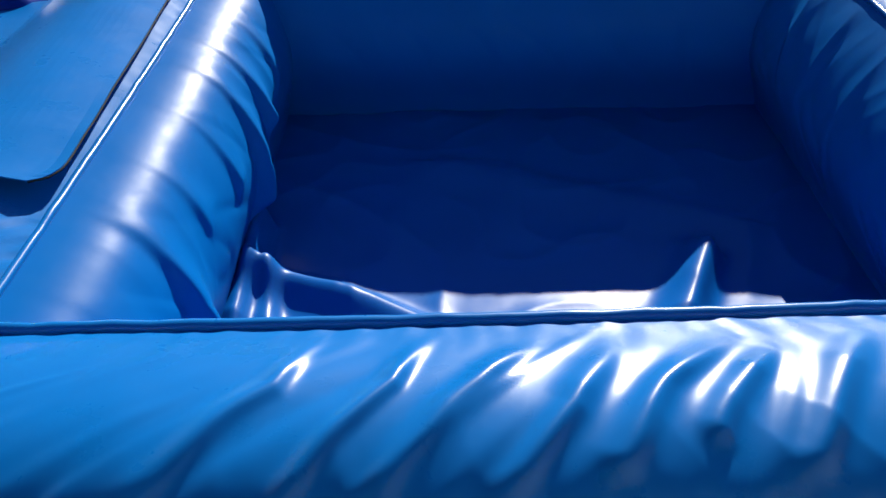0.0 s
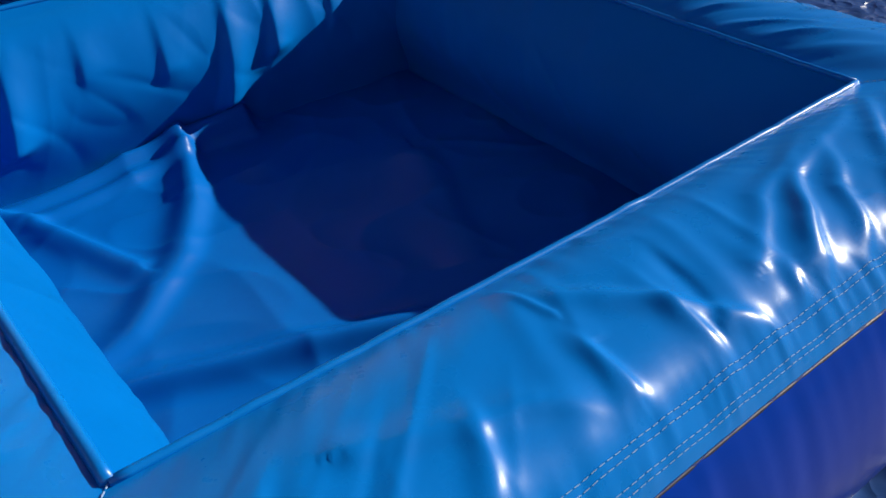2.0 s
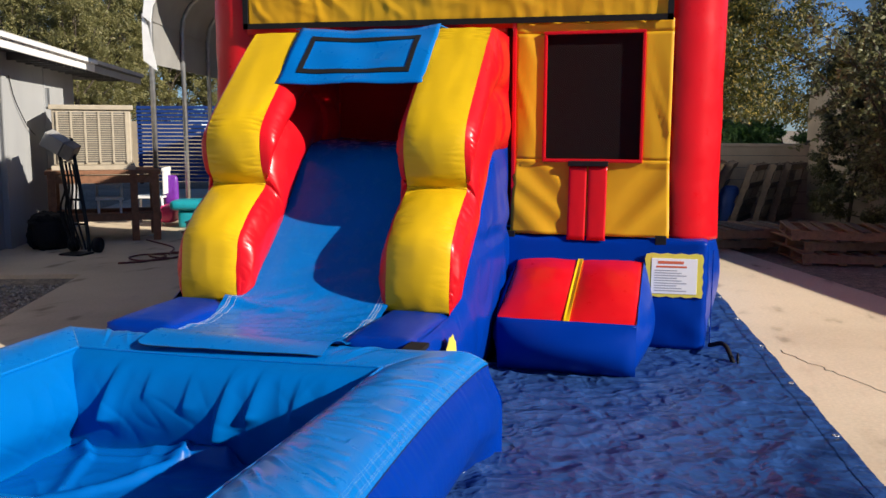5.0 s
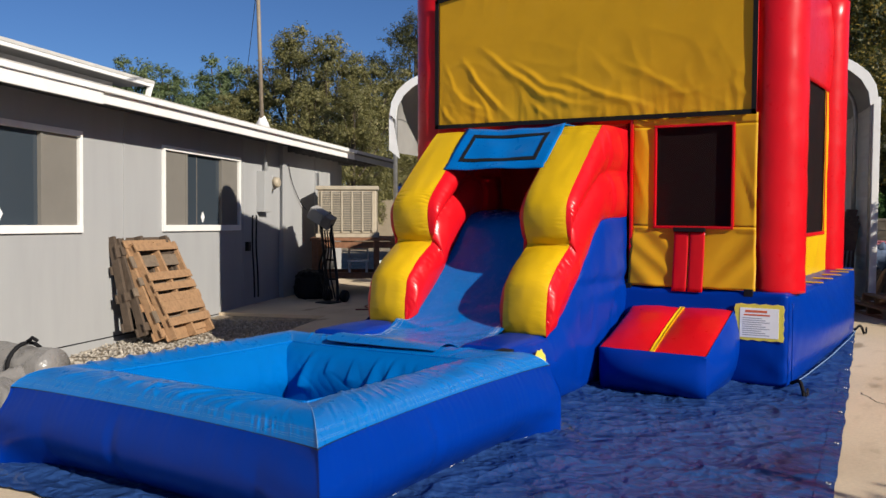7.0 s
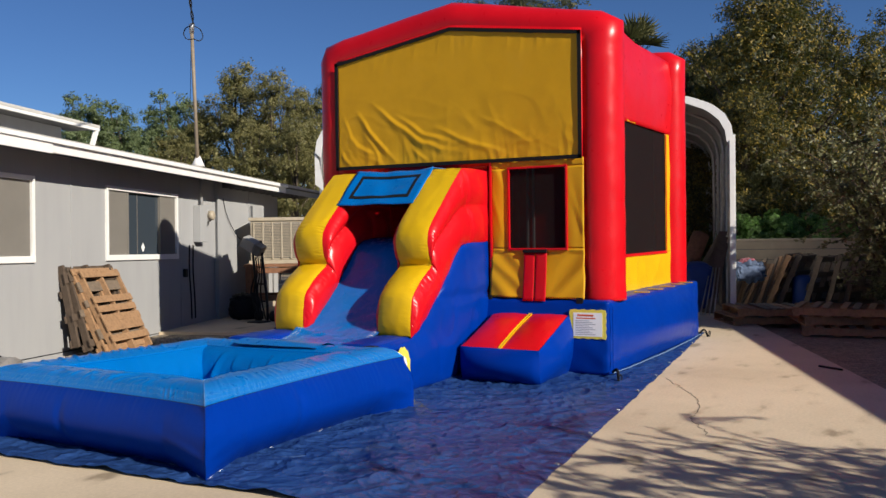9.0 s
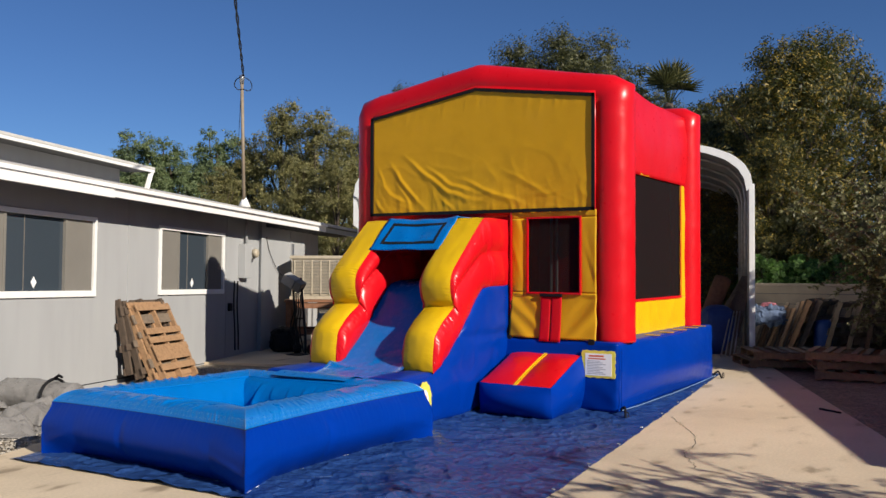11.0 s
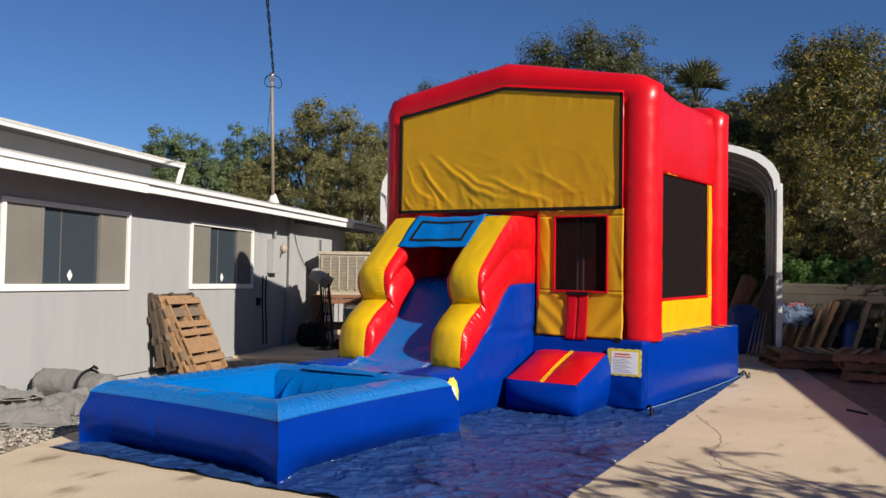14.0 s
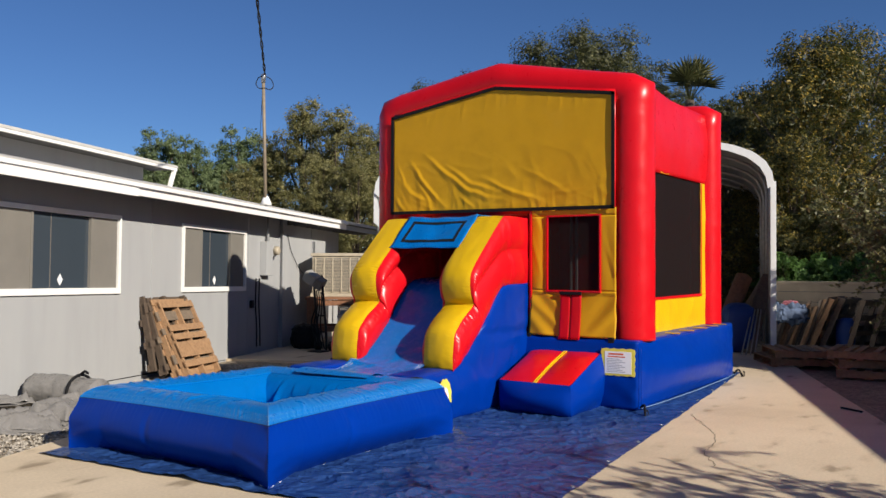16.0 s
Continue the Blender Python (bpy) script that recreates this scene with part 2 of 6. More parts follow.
CONCRETE, DIRT, TARP, SIDING = concrete_material(), dirt_material(), tarp_material(), stucco_material()
PANE = glass_material("dark_window_glass", (0.042, 0.055, 0.070))
SCREEN = plain("tan_insect_screen", (0.176, 0.164, 0.144), 0.7, vary=0.08, scale=3)
NETTING = mesh_material()
BARK = plain("bark", (0.08, 0.06, 0.044), 0.95, vary=0.4, scale=6, bumps=0.8, dist=0.03)
BLOCK = plain("tan_block_wall", (0.34, 0.28, 0.205), 0.9, vary=0.15, scale=3, bumps=0.4, dist=0.01)
LEAF_OAK = leaf_material("olive_leaves", (0.04838, 0.05321, 0.01645), (0.1596, 0.1547, 0.05225), (0.2806, 0.2419, 0.09675))
LEAF_DARK = leaf_material("dark_green_leaves", (0.01827, 0.02485, 0.00731), (0.06213, 0.06725, 0.02193), (0.1316, 0.1243, 0.04386))
LEAF_PEPPER = leaf_material("bright_green_leaves", (0.043, 0.0645, 0.0258), (0.1204, 0.1634, 0.06708), (0.1892, 0.2322, 0.1032))
LEAF_AUTUMN = leaf_material("autumn_leaves", (0.010, 0.016, 0.004), (0.052, 0.060, 0.014), (0.30, 0.205, 0.028))
LEAF_SHRUB = leaf_material("dusty_shrub_leaves", (0.05108, 0.05676, 0.0227), (0.1362, 0.1362, 0.05392), (0.2554, 0.2441, 0.1135))
LEAF_IVY = leaf_material("glossy_green_leaves", (0.0258, 0.0645, 0.01032), (0.0774, 0.1634, 0.0301), (0.1462, 0.258, 0.0602))


# ---- building helpers ----
def thing(name, label, category, at=None, group="", kind=""):
    ob = new(name)
    if at is not None:
        ob.matrix_world = at
    ob.empty_display_size = 0.1
    return tagged(ob, label, category, group, kind)


def solid(name, verts, faces, material, parent=None, label="", smooth=True, at=None):
    """One mesh object out of vertices and faces, as a part where a parent is given."""
    me = bpy.data.meshes.new(name)
    me.from_pydata([tuple(v) for v in verts], [], faces)
    me.materials.append(material)
    if smooth:
        me.shade_smooth()
    ob = new(name, me)
    if parent is not None:
        ob.parent = parent
    if at is not None:
        ob.matrix_basis = at
    if label:
        ob["label"] = label
    return ob


def grid(fn, nu, nv, wrap_u=False):
    """Vertices and faces of a sheet: fn(u, v) with u and v from 0 to 1."""
    verts = [fn(i / nu, j / nv) for i in range(nu if wrap_u else nu + 1) for j in range(nv + 1)]
    faces = []
    m = nv + 1
    for i in range(nu):
        k = (i + 1) % nu if wrap_u else i + 1
        for j in range(nv):
            faces.append((i * m + j, k * m + j, k * m + j + 1, i * m + j + 1))
    return verts, faces


def backed(verts, faces, offset):
    """Gives a sheet thickness: a second layer at an offset, joined round the border."""
    n = len(verts)
    off = Vector(offset)
    v2 = [tuple(v) for v in verts] + [tuple(Vector(v) + off) for v in verts]
    f2 = list(faces) + [tuple(n + i for i in reversed(f)) for f in faces]
    count = {}
    for f in faces:
        for a, b in zip(f, f[1:] + f[:1]):
            count[(a, b)] = count.get((a, b), 0) + 1
    for a, b in list(count):
        if (b, a) not in count:
            f2.append((b, a, n + a, n + b))
    return v2, f2


def box_data(lo, hi, bevel=0.0):
    (x0, y0, z0), (x1, y1, z1) = lo, hi
    bm = bmesh.new()
    bmesh.ops.create_cube(bm, size=1)
    for v in bm.verts:
        v.co = Vector(((x0 + x1) / 2 + v.co.x * (x1 - x0), (y0 + y1) / 2 + v.co.y * (y1 - y0), (z0 + z1) / 2 + v.co.z * (z1 - z0)))
    if bevel:
        bmesh.ops.bevel(bm, geom=list(bm.edges), offset=bevel, segments=2, affect="EDGES", profile=0.6)
    bm.verts.index_update()
    verts, faces = [v.co.copy() for v in bm.verts], [tuple(v.index for v in f.verts) for f in bm.faces]
    bm.free()
    return verts, faces


def block(name, lo, hi, material, parent=None, label="", bevel=0.004, at=None):
    v, f = box_data(lo, hi, bevel)
    return solid(name, v, f, material, parent, label, False, at)


def joined(pieces):
    verts, faces = [], []
    for v, f in pieces:
        n = len(verts)
        verts += [tuple(p) for p in v]
        faces += [tuple(n + i for i in q) for q in f]
    return verts, faces


def tube_data(points, radii, sides=12, caps=True, ripple=None):
    pts = [Vector(p) for p in points]
    if not isinstance(radii, (list, tuple)):
        radii = [radii] * len(pts)
    verts, faces = [], []
    ref = None
    for i, p in enumerate(pts):
        a = (p - pts[i - 1]).normalized() if i else (pts[1] - p).normalized()
        b = (pts[i + 1] - p).normalized() if i + 1 < len(pts) else a
        t = (a + b).normalized()
        if ref is None:
            ref = t.orthogonal().normalized()
        ref = (ref - t * ref.dot(t)).normalized()
        side = t.cross(ref)
        stretch = 1 / max(0.5, a.dot(t))
        across = (b - a)
        across = across.normalized() if across.length > 1e-4 else None
        for k in range(sides):
            ang = 2 * math.pi * k / sides
            d = ref * math.cos(ang) + side * math.sin(ang)
            r = radii[i] + (ripple(i, k) if ripple else 0)
            o = d * r
            if across is not None:
                o += across * (o.dot(across) * (stretch - 1))
            verts.append(p + o)
    n = len(pts)
    for i in range(n - 1):
        for k in range(sides):
            k2 = (k + 1) % sides
            faces.append((i * sides + k, i * sides + k2, (i + 1) * sides + k2, (i + 1) * sides + k))
    if caps:
        faces.append(tuple(reversed(range(sides))))
        faces.append(tuple((n - 1) * sides + k for k in range(sides)))
    return verts, faces


def tube(name, points, radii, material, parent=None, label="", sides=12, ripple=None, at=None):
    v, f = tube_data(points, radii, sides, True, ripple)
    return solid(name, v, f, material, parent, label, True, at)


def ns(x, y, z=0.0):
    return noise.noise(Vector((x, y, z)))


def ridge(x, y, z=0.0):
    """Soft folds with narrow crests, 0 to 1."""
    return (1 - min(1.0, abs(ns(x, y, z)) * 2.2)) ** 2


def polyline(pts, t):
    """Point at t (0 to 1) along a line of points by length."""
    ps = [Vector(p) for p in pts]
    ls = [(b - a).length for a, b in zip(ps, ps[1:])]
    d = t * sum(ls)
    for a, b, l in zip(ps, ps[1:], ls):
        if d <= l + 1e-9:
            return a.lerp(b, d / l if l else 0)
        d -= l
    return ps[-1]


def smooth_line(pts, n):
    """Catmull-Rom curve through points, n samples."""
    ps = [Vector(p) for p in pts]
    ps = [ps[0] * 2 - ps[1]] + ps + [ps[-1] * 2 - ps[-2]]
    out = []
    seg = len(ps) - 3
    for i in range(n + 1):
        u = i / n * seg
        k = min(int(u), seg - 1)
        t = u - k
        a, b, c, d = ps[k:k + 4]
        out.append(0.5 * ((2 * b) + (c - a) * t + (2 * a - 5 * b + 4 * c - d) * t * t + (3 * b - a - 3 * c + d) * t ** 3))
    return out


def fold(x, y, z=0.0, k=3.0):
    """Soft cloth folds: plateaus with steep, rounded flanks, -1 to 1."""
    return math.tanh(k * ns(x, y, z))


def soft(t):
    """Eases a value from 0 to 1, held at both ends."""
    t = max(0.0, min(1.0, t))
    return t * t * (3 - 2 * t)


def crest(x, y, z, k):
    """Narrow, sharp crests that run across a sheet, 0 to 1."""
    return max(0.0, 1 - abs(ns(x, y, z)) * k) ** 1.4


def puff_data(lo, hi, r, bulge, n=14, wrinkle=0.006, freq=5.0, seed=0.0):
    """An inflated box: rounded edges, faces that belly out, puckers along the seams."""
    lo, hi = Vector(lo), Vector(hi)
    c, h = (lo + hi) / 2, (hi - lo) / 2
    bm = bmesh.new()
    bmesh.ops.create_grid(bm, x_segments=1, y_segments=1, size=1)
    bm.free()
    verts, faces, index = [], [], {}
    axes = [(0, 1, 2), (1, 2, 0), (2, 0, 1)]

    def put(p):
        key = tuple(round(q, 5) for q in p)
        if key in index:
            return index[key]
        q = Vector(p)
        s = Vector((q.x * h.x, q.y * h.y, q.z * h.z))
        inner = Vector([max(-h[i] + r, min(h[i] - r, s[i])) for i in range(3)])
        d = s - inner
        out = inner + (d.normalized() * r if d.length > 1e-9 else d)
        full = max(abs(q.x), abs(q.y), abs(q.z))
        for i in range(3):
            if abs(q[i]) > 0.999:
                j, k = [x for x in range(3) if x != i]
                b = (bulge[i] if isinstance(bulge, tuple) else bulge) * (1 - q[j] ** 2) * (1 - q[k] ** 2)
                edge = max(abs(q[j]), abs(q[k]))
                w = wrinkle * (edge ** 3) * ns(s[j] * freq * 3 + seed, s[k] * freq * 3, i * 3.1) + 0.6 * wrinkle * ns(s[j] * freq * 0.6, s[k] * freq * 0.6 + seed, i * 7.7)
                out[i] += math.copysign(b + w, q[i])
        index[key] = len(verts)
        verts.append(c + out)
        return index[key]

    def spaced(i):
        u = -1 + 2 * i / n
        return max(-1.0, min(1.0, math.sin(u * math.pi / 2) * 0.55 + u * 0.45))

    for a, b, cc in axes:
        for sgn in (-1, 1):
            for i in range(n):
                for j in range(n):
                    quad = []
                    for di, dj in ((0, 0), (1, 0), (1, 1), (0, 1)):
                        p = [0, 0, 0]
                        p[a], p[b], p[cc] = sgn, spaced(i + di), spaced(j + dj)
                        quad.append(put(p))
                    faces.append(tuple(quad if sgn > 0 else reversed(quad)))
    return verts, faces


def puff(name, lo, hi, r, bulge, material, parent=None, label="", n=14, wrinkle=0.006, freq=5.0, seed=0.0, at=None):
    v, f = puff_data(lo, hi, r, bulge, n, wrinkle, freq, seed)
    return solid(name, v, f, material, parent, label, True, at)


def bars(name, origin, right, up, out, rows, material, parent):
    """Printed lines as thin plates: rows of (x, y, width, height) on a plane."""
    pieces = []
    for x, y, w, h in rows:
        o = Vector(origin)
        cs = [o + right * (x + sx * w) + up * (y + sy * h) for sx, sy in ((0, 0), (1, 0), (1, 1), (0, 1))]
        pieces.append(([*cs, *[c + out * 0.0012 for c in cs]], [(4, 5, 6, 7), (0, 1, 5, 4), (1, 2, 6, 5), (2, 3, 7, 6), (3, 0, 4, 7)]))
    v, f = joined(pieces)
    return solid(name, v, f, material, parent, "", False)


# ---- ground ----
E1, E2 = Vector((-math.cos(radians(21.76)), -math.sin(radians(21.76)), 0)), Vector((-math.sin(radians(21.76)), math.cos(radians(21.76)), 0))


def along(u, n, z=0.0):
    """A point by its way along the house wall (u) and out from the world's origin (n)."""
    return E1 * u + E2 * n + Vector((0, 0, z))


def dip(u, n):
    """How far the soil falls away towards the house wall."""
    return 0.03 * soft(min(1.0, max(0.0, (-1.45 - n) / 0.45))) * soft(min(1.0, max(0.0, (2.9 - u) / 1.6)))


def ground_fn(i, j):
    # finer near the yard, reaching far out
    def spread(t):
        s = t * 2 - 1
        return math.copysign(abs(s) ** 3.2 * 600 + abs(s) * 14, s)
    x, y = spread(i) - 3, spread(j)
    near = max(0.0, 1 - math.hypot(x, y) / 60)
    return (x, y, -0.045 + 0.02 * ns(x * 0.9, y * 0.9) * near - dip(E1.x * x + E1.y * y, E2.x * x + E2.y * y))


v, f = grid(ground_fn, 200, 200)
tagged(solid("ground", v, f, DIRT), "brown dirt and gravel ground round the driveway", "ground", kind="structure")


def slab_outline():
    pts = [(-30, -0.61), (5.0, -0.61), (5.0, -2.30), (9.5, -2.30), (17, -2.3), (17, 6.55), (6, 6.6), (-30, 6.75)]
    return [along(u, n) for u, n in pts]


def prism(outline, z0, z1):
    n = len(outline)
    verts = [(p.x, p.y, z1) for p in outline] + [(p.x, p.y, z0) for p in outline]
    faces = [tuple(range(n)), tuple(reversed(range(n, 2 * n)))] + [(i, n + i, n + (i + 1) % n, (i + 1) % n) for i in range(n)]
    area = sum(a.x * b.y - b.x * a.y for a, b in zip(outline, outline[1:] + outline[:1]))
    return verts, faces if area > 0 else [tuple(reversed(q)) for q in faces]


v, f = prism(slab_outline(), -0.10, 0.0)
driveway = tagged(solid("driveway", v, f, CONCRETE, smooth=False), "worn tan concrete driveway with stains and a long crack", "driveway", kind="structure")


def crack(points, width, seed):
    rnd = random.Random(seed)
    line = []
    for a, b in zip(points, points[1:]):
        n = max(2, int((Vector(b) - Vector(a)).length / 0.05))
        for k in range(n):
            p = Vector(a).lerp(Vector(b), k / n)
            line.append(p + Vector((rnd.uniform(-1, 1), rnd.uniform(-1, 1))) * 0.018)
    verts, faces = [], []
    for i, p in enumerate(line):
        d = (line[min(i + 1, len(line) - 1)] - line[max(i - 1, 0)]).normalized()
        w = width * rnd.uniform(0.4, 1.2)
        nrm = Vector((-d.y, d.x)) * w
        for q, z in ((p - nrm, 0.0015), (p, 0.003), (p + nrm, 0.0015)):
            verts.append((q.x, q.y, z))
        if i:
            k = i * 3
            faces += [(k - 3, k - 2, k + 1, k), (k - 2, k - 1, k + 2, k + 1)]
    return verts, faces


CRACK = plain("dark_crack", (0.056, 0.044, 0.036), 0.95)
v, f = crack([(-3.15, 3.92), (-2.7, 4.18), (-2.3, 4.42), (-1.85, 4.55), (-1.45, 4.58), (-0.98, 4.84)], 0.003, 1)
solid("crack", v, f, CRACK, driveway)


def tarp_fn(i, j):
    x = -6.9 + (8.58 - 0.30 * j) * i
    north = 3.40 + 0.117 * (x + 6.9) + 0.012 * ns(x * 4, 0.3) + 0.02 * ns(x * 1.1, 9.0)
    south = 0.22 + 0.03 * ns(x * 2, 5.0)
    y = south + (north - south) * j
    if i > 0.98:
        x += 0.03 * ns(y * 3, 2.0)
    wx, wy = x + 0.12 * ns(x * 1.7, y * 1.7, 11.0), y + 0.12 * ns(x * 1.7, y * 1.7, 21.0)
    crease = crest(wx * 1.1 + wy * 0.8, wy * 1.5 - wx * 0.5, 1.0, 6.0) * 0.012 + crest(wx * 2.4 - wy * 1.6, wy * 2.6 + wx * 1.0, 5.0, 5.0) * 0.008
    crease += crest(wx * 5.0 + wy * 2, wy * 4.6 - wx * 2, 3.0, 4.5) * 0.006 + crest(wx * 11 - wy * 4, wy * 10, 7.0, 4.0) * 0.0030
    crease += 0.007 * ns(x * 1.0, y * 1.3, 4.0) + 0.006
    edge = min(1.0, min(j, 1 - j) * 12 + 0.25)
    east = max(0.0, 1 - abs(x - 1.45) / 0.16) * 0.02 * max(0, ns(y * 4.0, 1.0) + 0.3)
    return (x, y, 0.005 + crease * edge * 1.2 + east)


v, f = grid(tarp_fn, 520, 240)
ground_tarp = tagged(solid("ground_tarp", v, f, TARP), "crinkled dark navy plastic tarp spread under the inflatables", "tarp")
for k in range(10):
    c = Vector(tarp_fn(0.04 + 0.102 * k, 0.992)) + Vector((0, 0, 0.004))
    ring = [c + Vector((0.013 * math.cos(a), 0.013 * math.sin(a), 0)) for a in [2 * math.pi * q / 12 for q in range(13)]]
    tube("eyelet", ring, 0.004, STEEL, ground_tarp, "small metal eyelet", 5)
# same tarp, but lighter and glossier: the folds' sheen is partly in the colour
CREASE = vinyl("tarp_crease_sheen", (0.045, 0.09, 0.22), 0.26, 0.3, 0.05, 0.55)
for a, b, thick in (((1.10, 2.46), (0.66, 2.75), 0.022), ((0.72, 2.71), (0.14, 3.06), 0.022), ((-0.30, 2.44), (-0.62, 2.59), 0.012), ((0.74, 3.12), (0.55, 3.34), 0.010), ((-1.3, 2.95), (-2.0, 3.45), 0.012)):
    ridge_line = []
    for k in range(81):
        t = k / 80
        ridge_line.append(Vector((a[0] + (b[0] - a[0]) * t + 0.03 * ns(t * 5, a[0], 1.0), a[1] + (b[1] - a[1]) * t + 0.03 * ns(t * 5, a[1], 4.0), 0.003 + 0.004 * ns(t * 5, 2.0, a[0]))))
    tube("tarp_fold", ridge_line, [thick * (0.1 + 0.9 * math.sin(math.pi * k / 80) ** 0.6) * (1 + 0.45 * ns(k * 0.13, a[0], 8.0)) for k in range(81)], CREASE, ground_tarp, "raised fold in the tarp, coloured lighter for its sheen", 10)
for edge, name in ((0.984, "hem"), (0.016, "hem")):
    strip = [(Vector(tarp_fn(t / 260, edge - 0.007)) + Vector((0, 0, 0.003)), Vector(tarp_fn(t / 260, edge + 0.007)) + Vector((0, 0, 0.003))) for t in range(261)]
    hv = [p for pair in strip for p in pair]
    hf = [(2 * i, 2 * i + 2, 2 * i + 3, 2 * i + 1) for i in range(260)]
    solid(name, hv, hf, TARP, ground_tarp, "folded hem of the tarp")


# ---- splash pool ----
INNER = {"sw": (-0.452, 0.662), "se": (1.0, 0.662), "ne": (0.995, 2.09), "nw": (-0.470, 2.10)}
OX0, OX1, OY0, OY1 = -0.79, 1.395, 0.335, 2.505
OUTER = {"sw": (OX0, OY0), "se": (OX1, OY0), "ne": (OX1 + 0.005, OY1 + 0.01), "nw": (OX0, OY1 - 0.03)}
EDGE_Z = {"sw": 0.460, "se": 0.481, "ne": 0.487, "nw": 0.472}
SIDES = {"south": ("sw", "se"), "east": ("se", "ne"), "north": ("ne", "nw"), "west": ("nw", "sw")}
# how far each wall bellies into the pool, and how far it tucks back under
BELLY = {"south": (0.12, 0.09), "east": (0.115, 0.07), "north": (0.11, 0.08), "west": (0.175, 0.045)}
pool = thing("splash_pool", "square blue inflatable splash pool, empty, at the foot of the slide", "pool")
SIDE_KEY = {"south": 0.0, "east": 11.0, "north": 23.0, "west": 37.0}


def creases(seed, run, count, drift, spread):
    """Long creases across a rim: where they start along it and out from it, which way they drift, their reach, width and height."""
    rnd = random.Random(seed)
    out = []
    for k in range(count):
        m = run * (k + rnd.uniform(-0.2, 1.2)) / count
        d = drift + rnd.uniform(-spread, spread)
        w0 = rnd.choice((0.01, 0.04, 0.09, 0.14, 0.17))
        out.append((m, w0, d, rnd.uniform(0.14, 0.34), rnd.uniform(0.011, 0.028), rnd.choice((0.0025, 0.004, 0.005, 0.0065)) * rnd.choice((1, 1, 1, -0.8))))
    return out


CREASES = {"south": creases(3, 2.15, 34, -0.95, 0.35), "east": creases(5, 2.15, 30, -0.60, 0.35), "north": creases(8, 2.15, 34, 0.22, 0.25), "west": creases(13, 2.15, 22, -0.25, 0.3)}


# the long folds that can be told apart on the two rims the camera passes: their line, height and width
RIM_FOLDS = {
    "east": (
        ([(1.01, 2.075), (1.16, 1.86), (1.30, 1.69)], 0.010, 0.016), ([(1.04, 2.10), (1.20, 1.91), (1.32, 1.76)], 0.009, 0.015),
        ([(1.02, 2.02), (1.13, 1.66), (1.26, 1.50)], 0.009, 0.018), ([(1.03, 1.89), (1.13, 1.57), (1.22, 1.44)], 0.008, 0.017),
        ([(1.09, 1.80), (1.20, 1.68), (1.30, 1.59)], 0.010, 0.013), ([(1.10, 1.70), (1.21, 1.57), (1.31, 1.49)], 0.010, 0.014),
        ([(1.20, 1.95), (1.31, 1.84)], 0.009, 0.013), ([(1.23, 1.48), (1.34, 1.42)], 0.008, 0.011),
        ([(1.05, 1.145), (1.165, 1.261), (1.31, 1.39)], 0.011, 0.017), ([(1.10, 1.36), (1.24, 1.32)], -0.007, 0.016),
        ([(1.12, 1.30), (1.22, 1.28), (1.31, 1.30)], 0.007, 0.014), ([(1.14, 1.155), (1.26, 1.15)], 0.008, 0.015),
        ([(1.27, 1.12), (1.21, 1.025), (1.15, 0.86)], 0.009, 0.020), ([(1.03, 1.137), (1.12, 1.165)], 0.004, 0.007),
        ([(1.16, 0.99), (1.29, 0.93)], 0.008, 0.016), ([(1.10, 0.78), (1.24, 0.70), (1.32, 0.60)], 0.009, 0.018)),
    "south": (
        ([(0.09, 0.61), (0.063, 0.52), (-0.043, 0.39)], 0.009, 0.013), ([(0.207, 0.59), (0.15, 0.51), (0.039, 0.385)], 0.010, 0.014),
        ([(0.295, 0.585), (0.244, 0.478), (0.17, 0.39)], 0.011, 0.015), ([(0.423, 0.60), (0.336, 0.50), (0.28, 0.42)], 0.010, 0.015),
        ([(0.46, 0.57), (0.379, 0.446)], 0.010, 0.014), ([(-0.03, 0.61), (-0.064, 0.516), (-0.18, 0.39)], 0.008, 0.014),
        ([(0.57, 0.60), (0.46, 0.42)], 0.011, 0.016), ([(0.68, 0.61), (0.58, 0.43)], 0.010, 0.015), ([(0.79, 0.60), (0.72, 0.43)], 0.012, 0.016),
        ([(0.91, 0.60), (0.84, 0.43)], 0.010, 0.015), ([(1.03, 0.57), (0.98, 0.41)], 0.010, 0.015)),
}
# sharp pulls in the wall under the slide: where each ends along it and down it, its height and slant
PULLS = ((1.43, 0.68, 0.046, 0.09), (1.585, 0.42, 0.030, 0.08), (1.775, 0.37, 0.014, 0.06), (0.895, 0.57, 0.046, 0.10), (1.29, 0.38, 0.013, 0.05), (0.735, 0.50, 0.028, 0.05), (1.10, 0.30, 0.010, 0.06))


def near_line(line, x, y, reach):
    """Distance to a bent line, how far along it (0 to 1) and on which flank; None when out of reach."""
    if not (min(p[0] for p in line) - reach < x < max(p[0] for p in line) + reach and min(p[1] for p in line) - reach < y < max(p[1] for p in line) + reach):
        return None
    best = None
    total = len(line) - 1
    for k, (p, q) in enumerate(zip(line, line[1:])):
        dx, dy = q[0] - p[0], q[1] - p[1]
        t = max(0.0, min(1.0, ((x - p[0]) * dx + (y - p[1]) * dy) / (dx * dx + dy * dy)))
        ox, oy = x - p[0] - dx * t, y - p[1] - dy * t
        dist = math.hypot(ox, oy)
        if best is None or dist < best[0]:
            best = (dist, (k + t) / total, ox * dy - oy * dx > 0)
    return best


def inner_edge(side, s):
    """The upper inside edge of a pool wall: it sags a little between the corners."""
    a, b = SIDES[side]
    p = Vector(INNER[a]).lerp(Vector(INNER[b]), s)
    z = EDGE_Z[a] + (EDGE_Z[b] - EDGE_Z[a]) * s - 0.006 * math.sin(math.pi * s)
    return Vector((p.x, p.y, z))


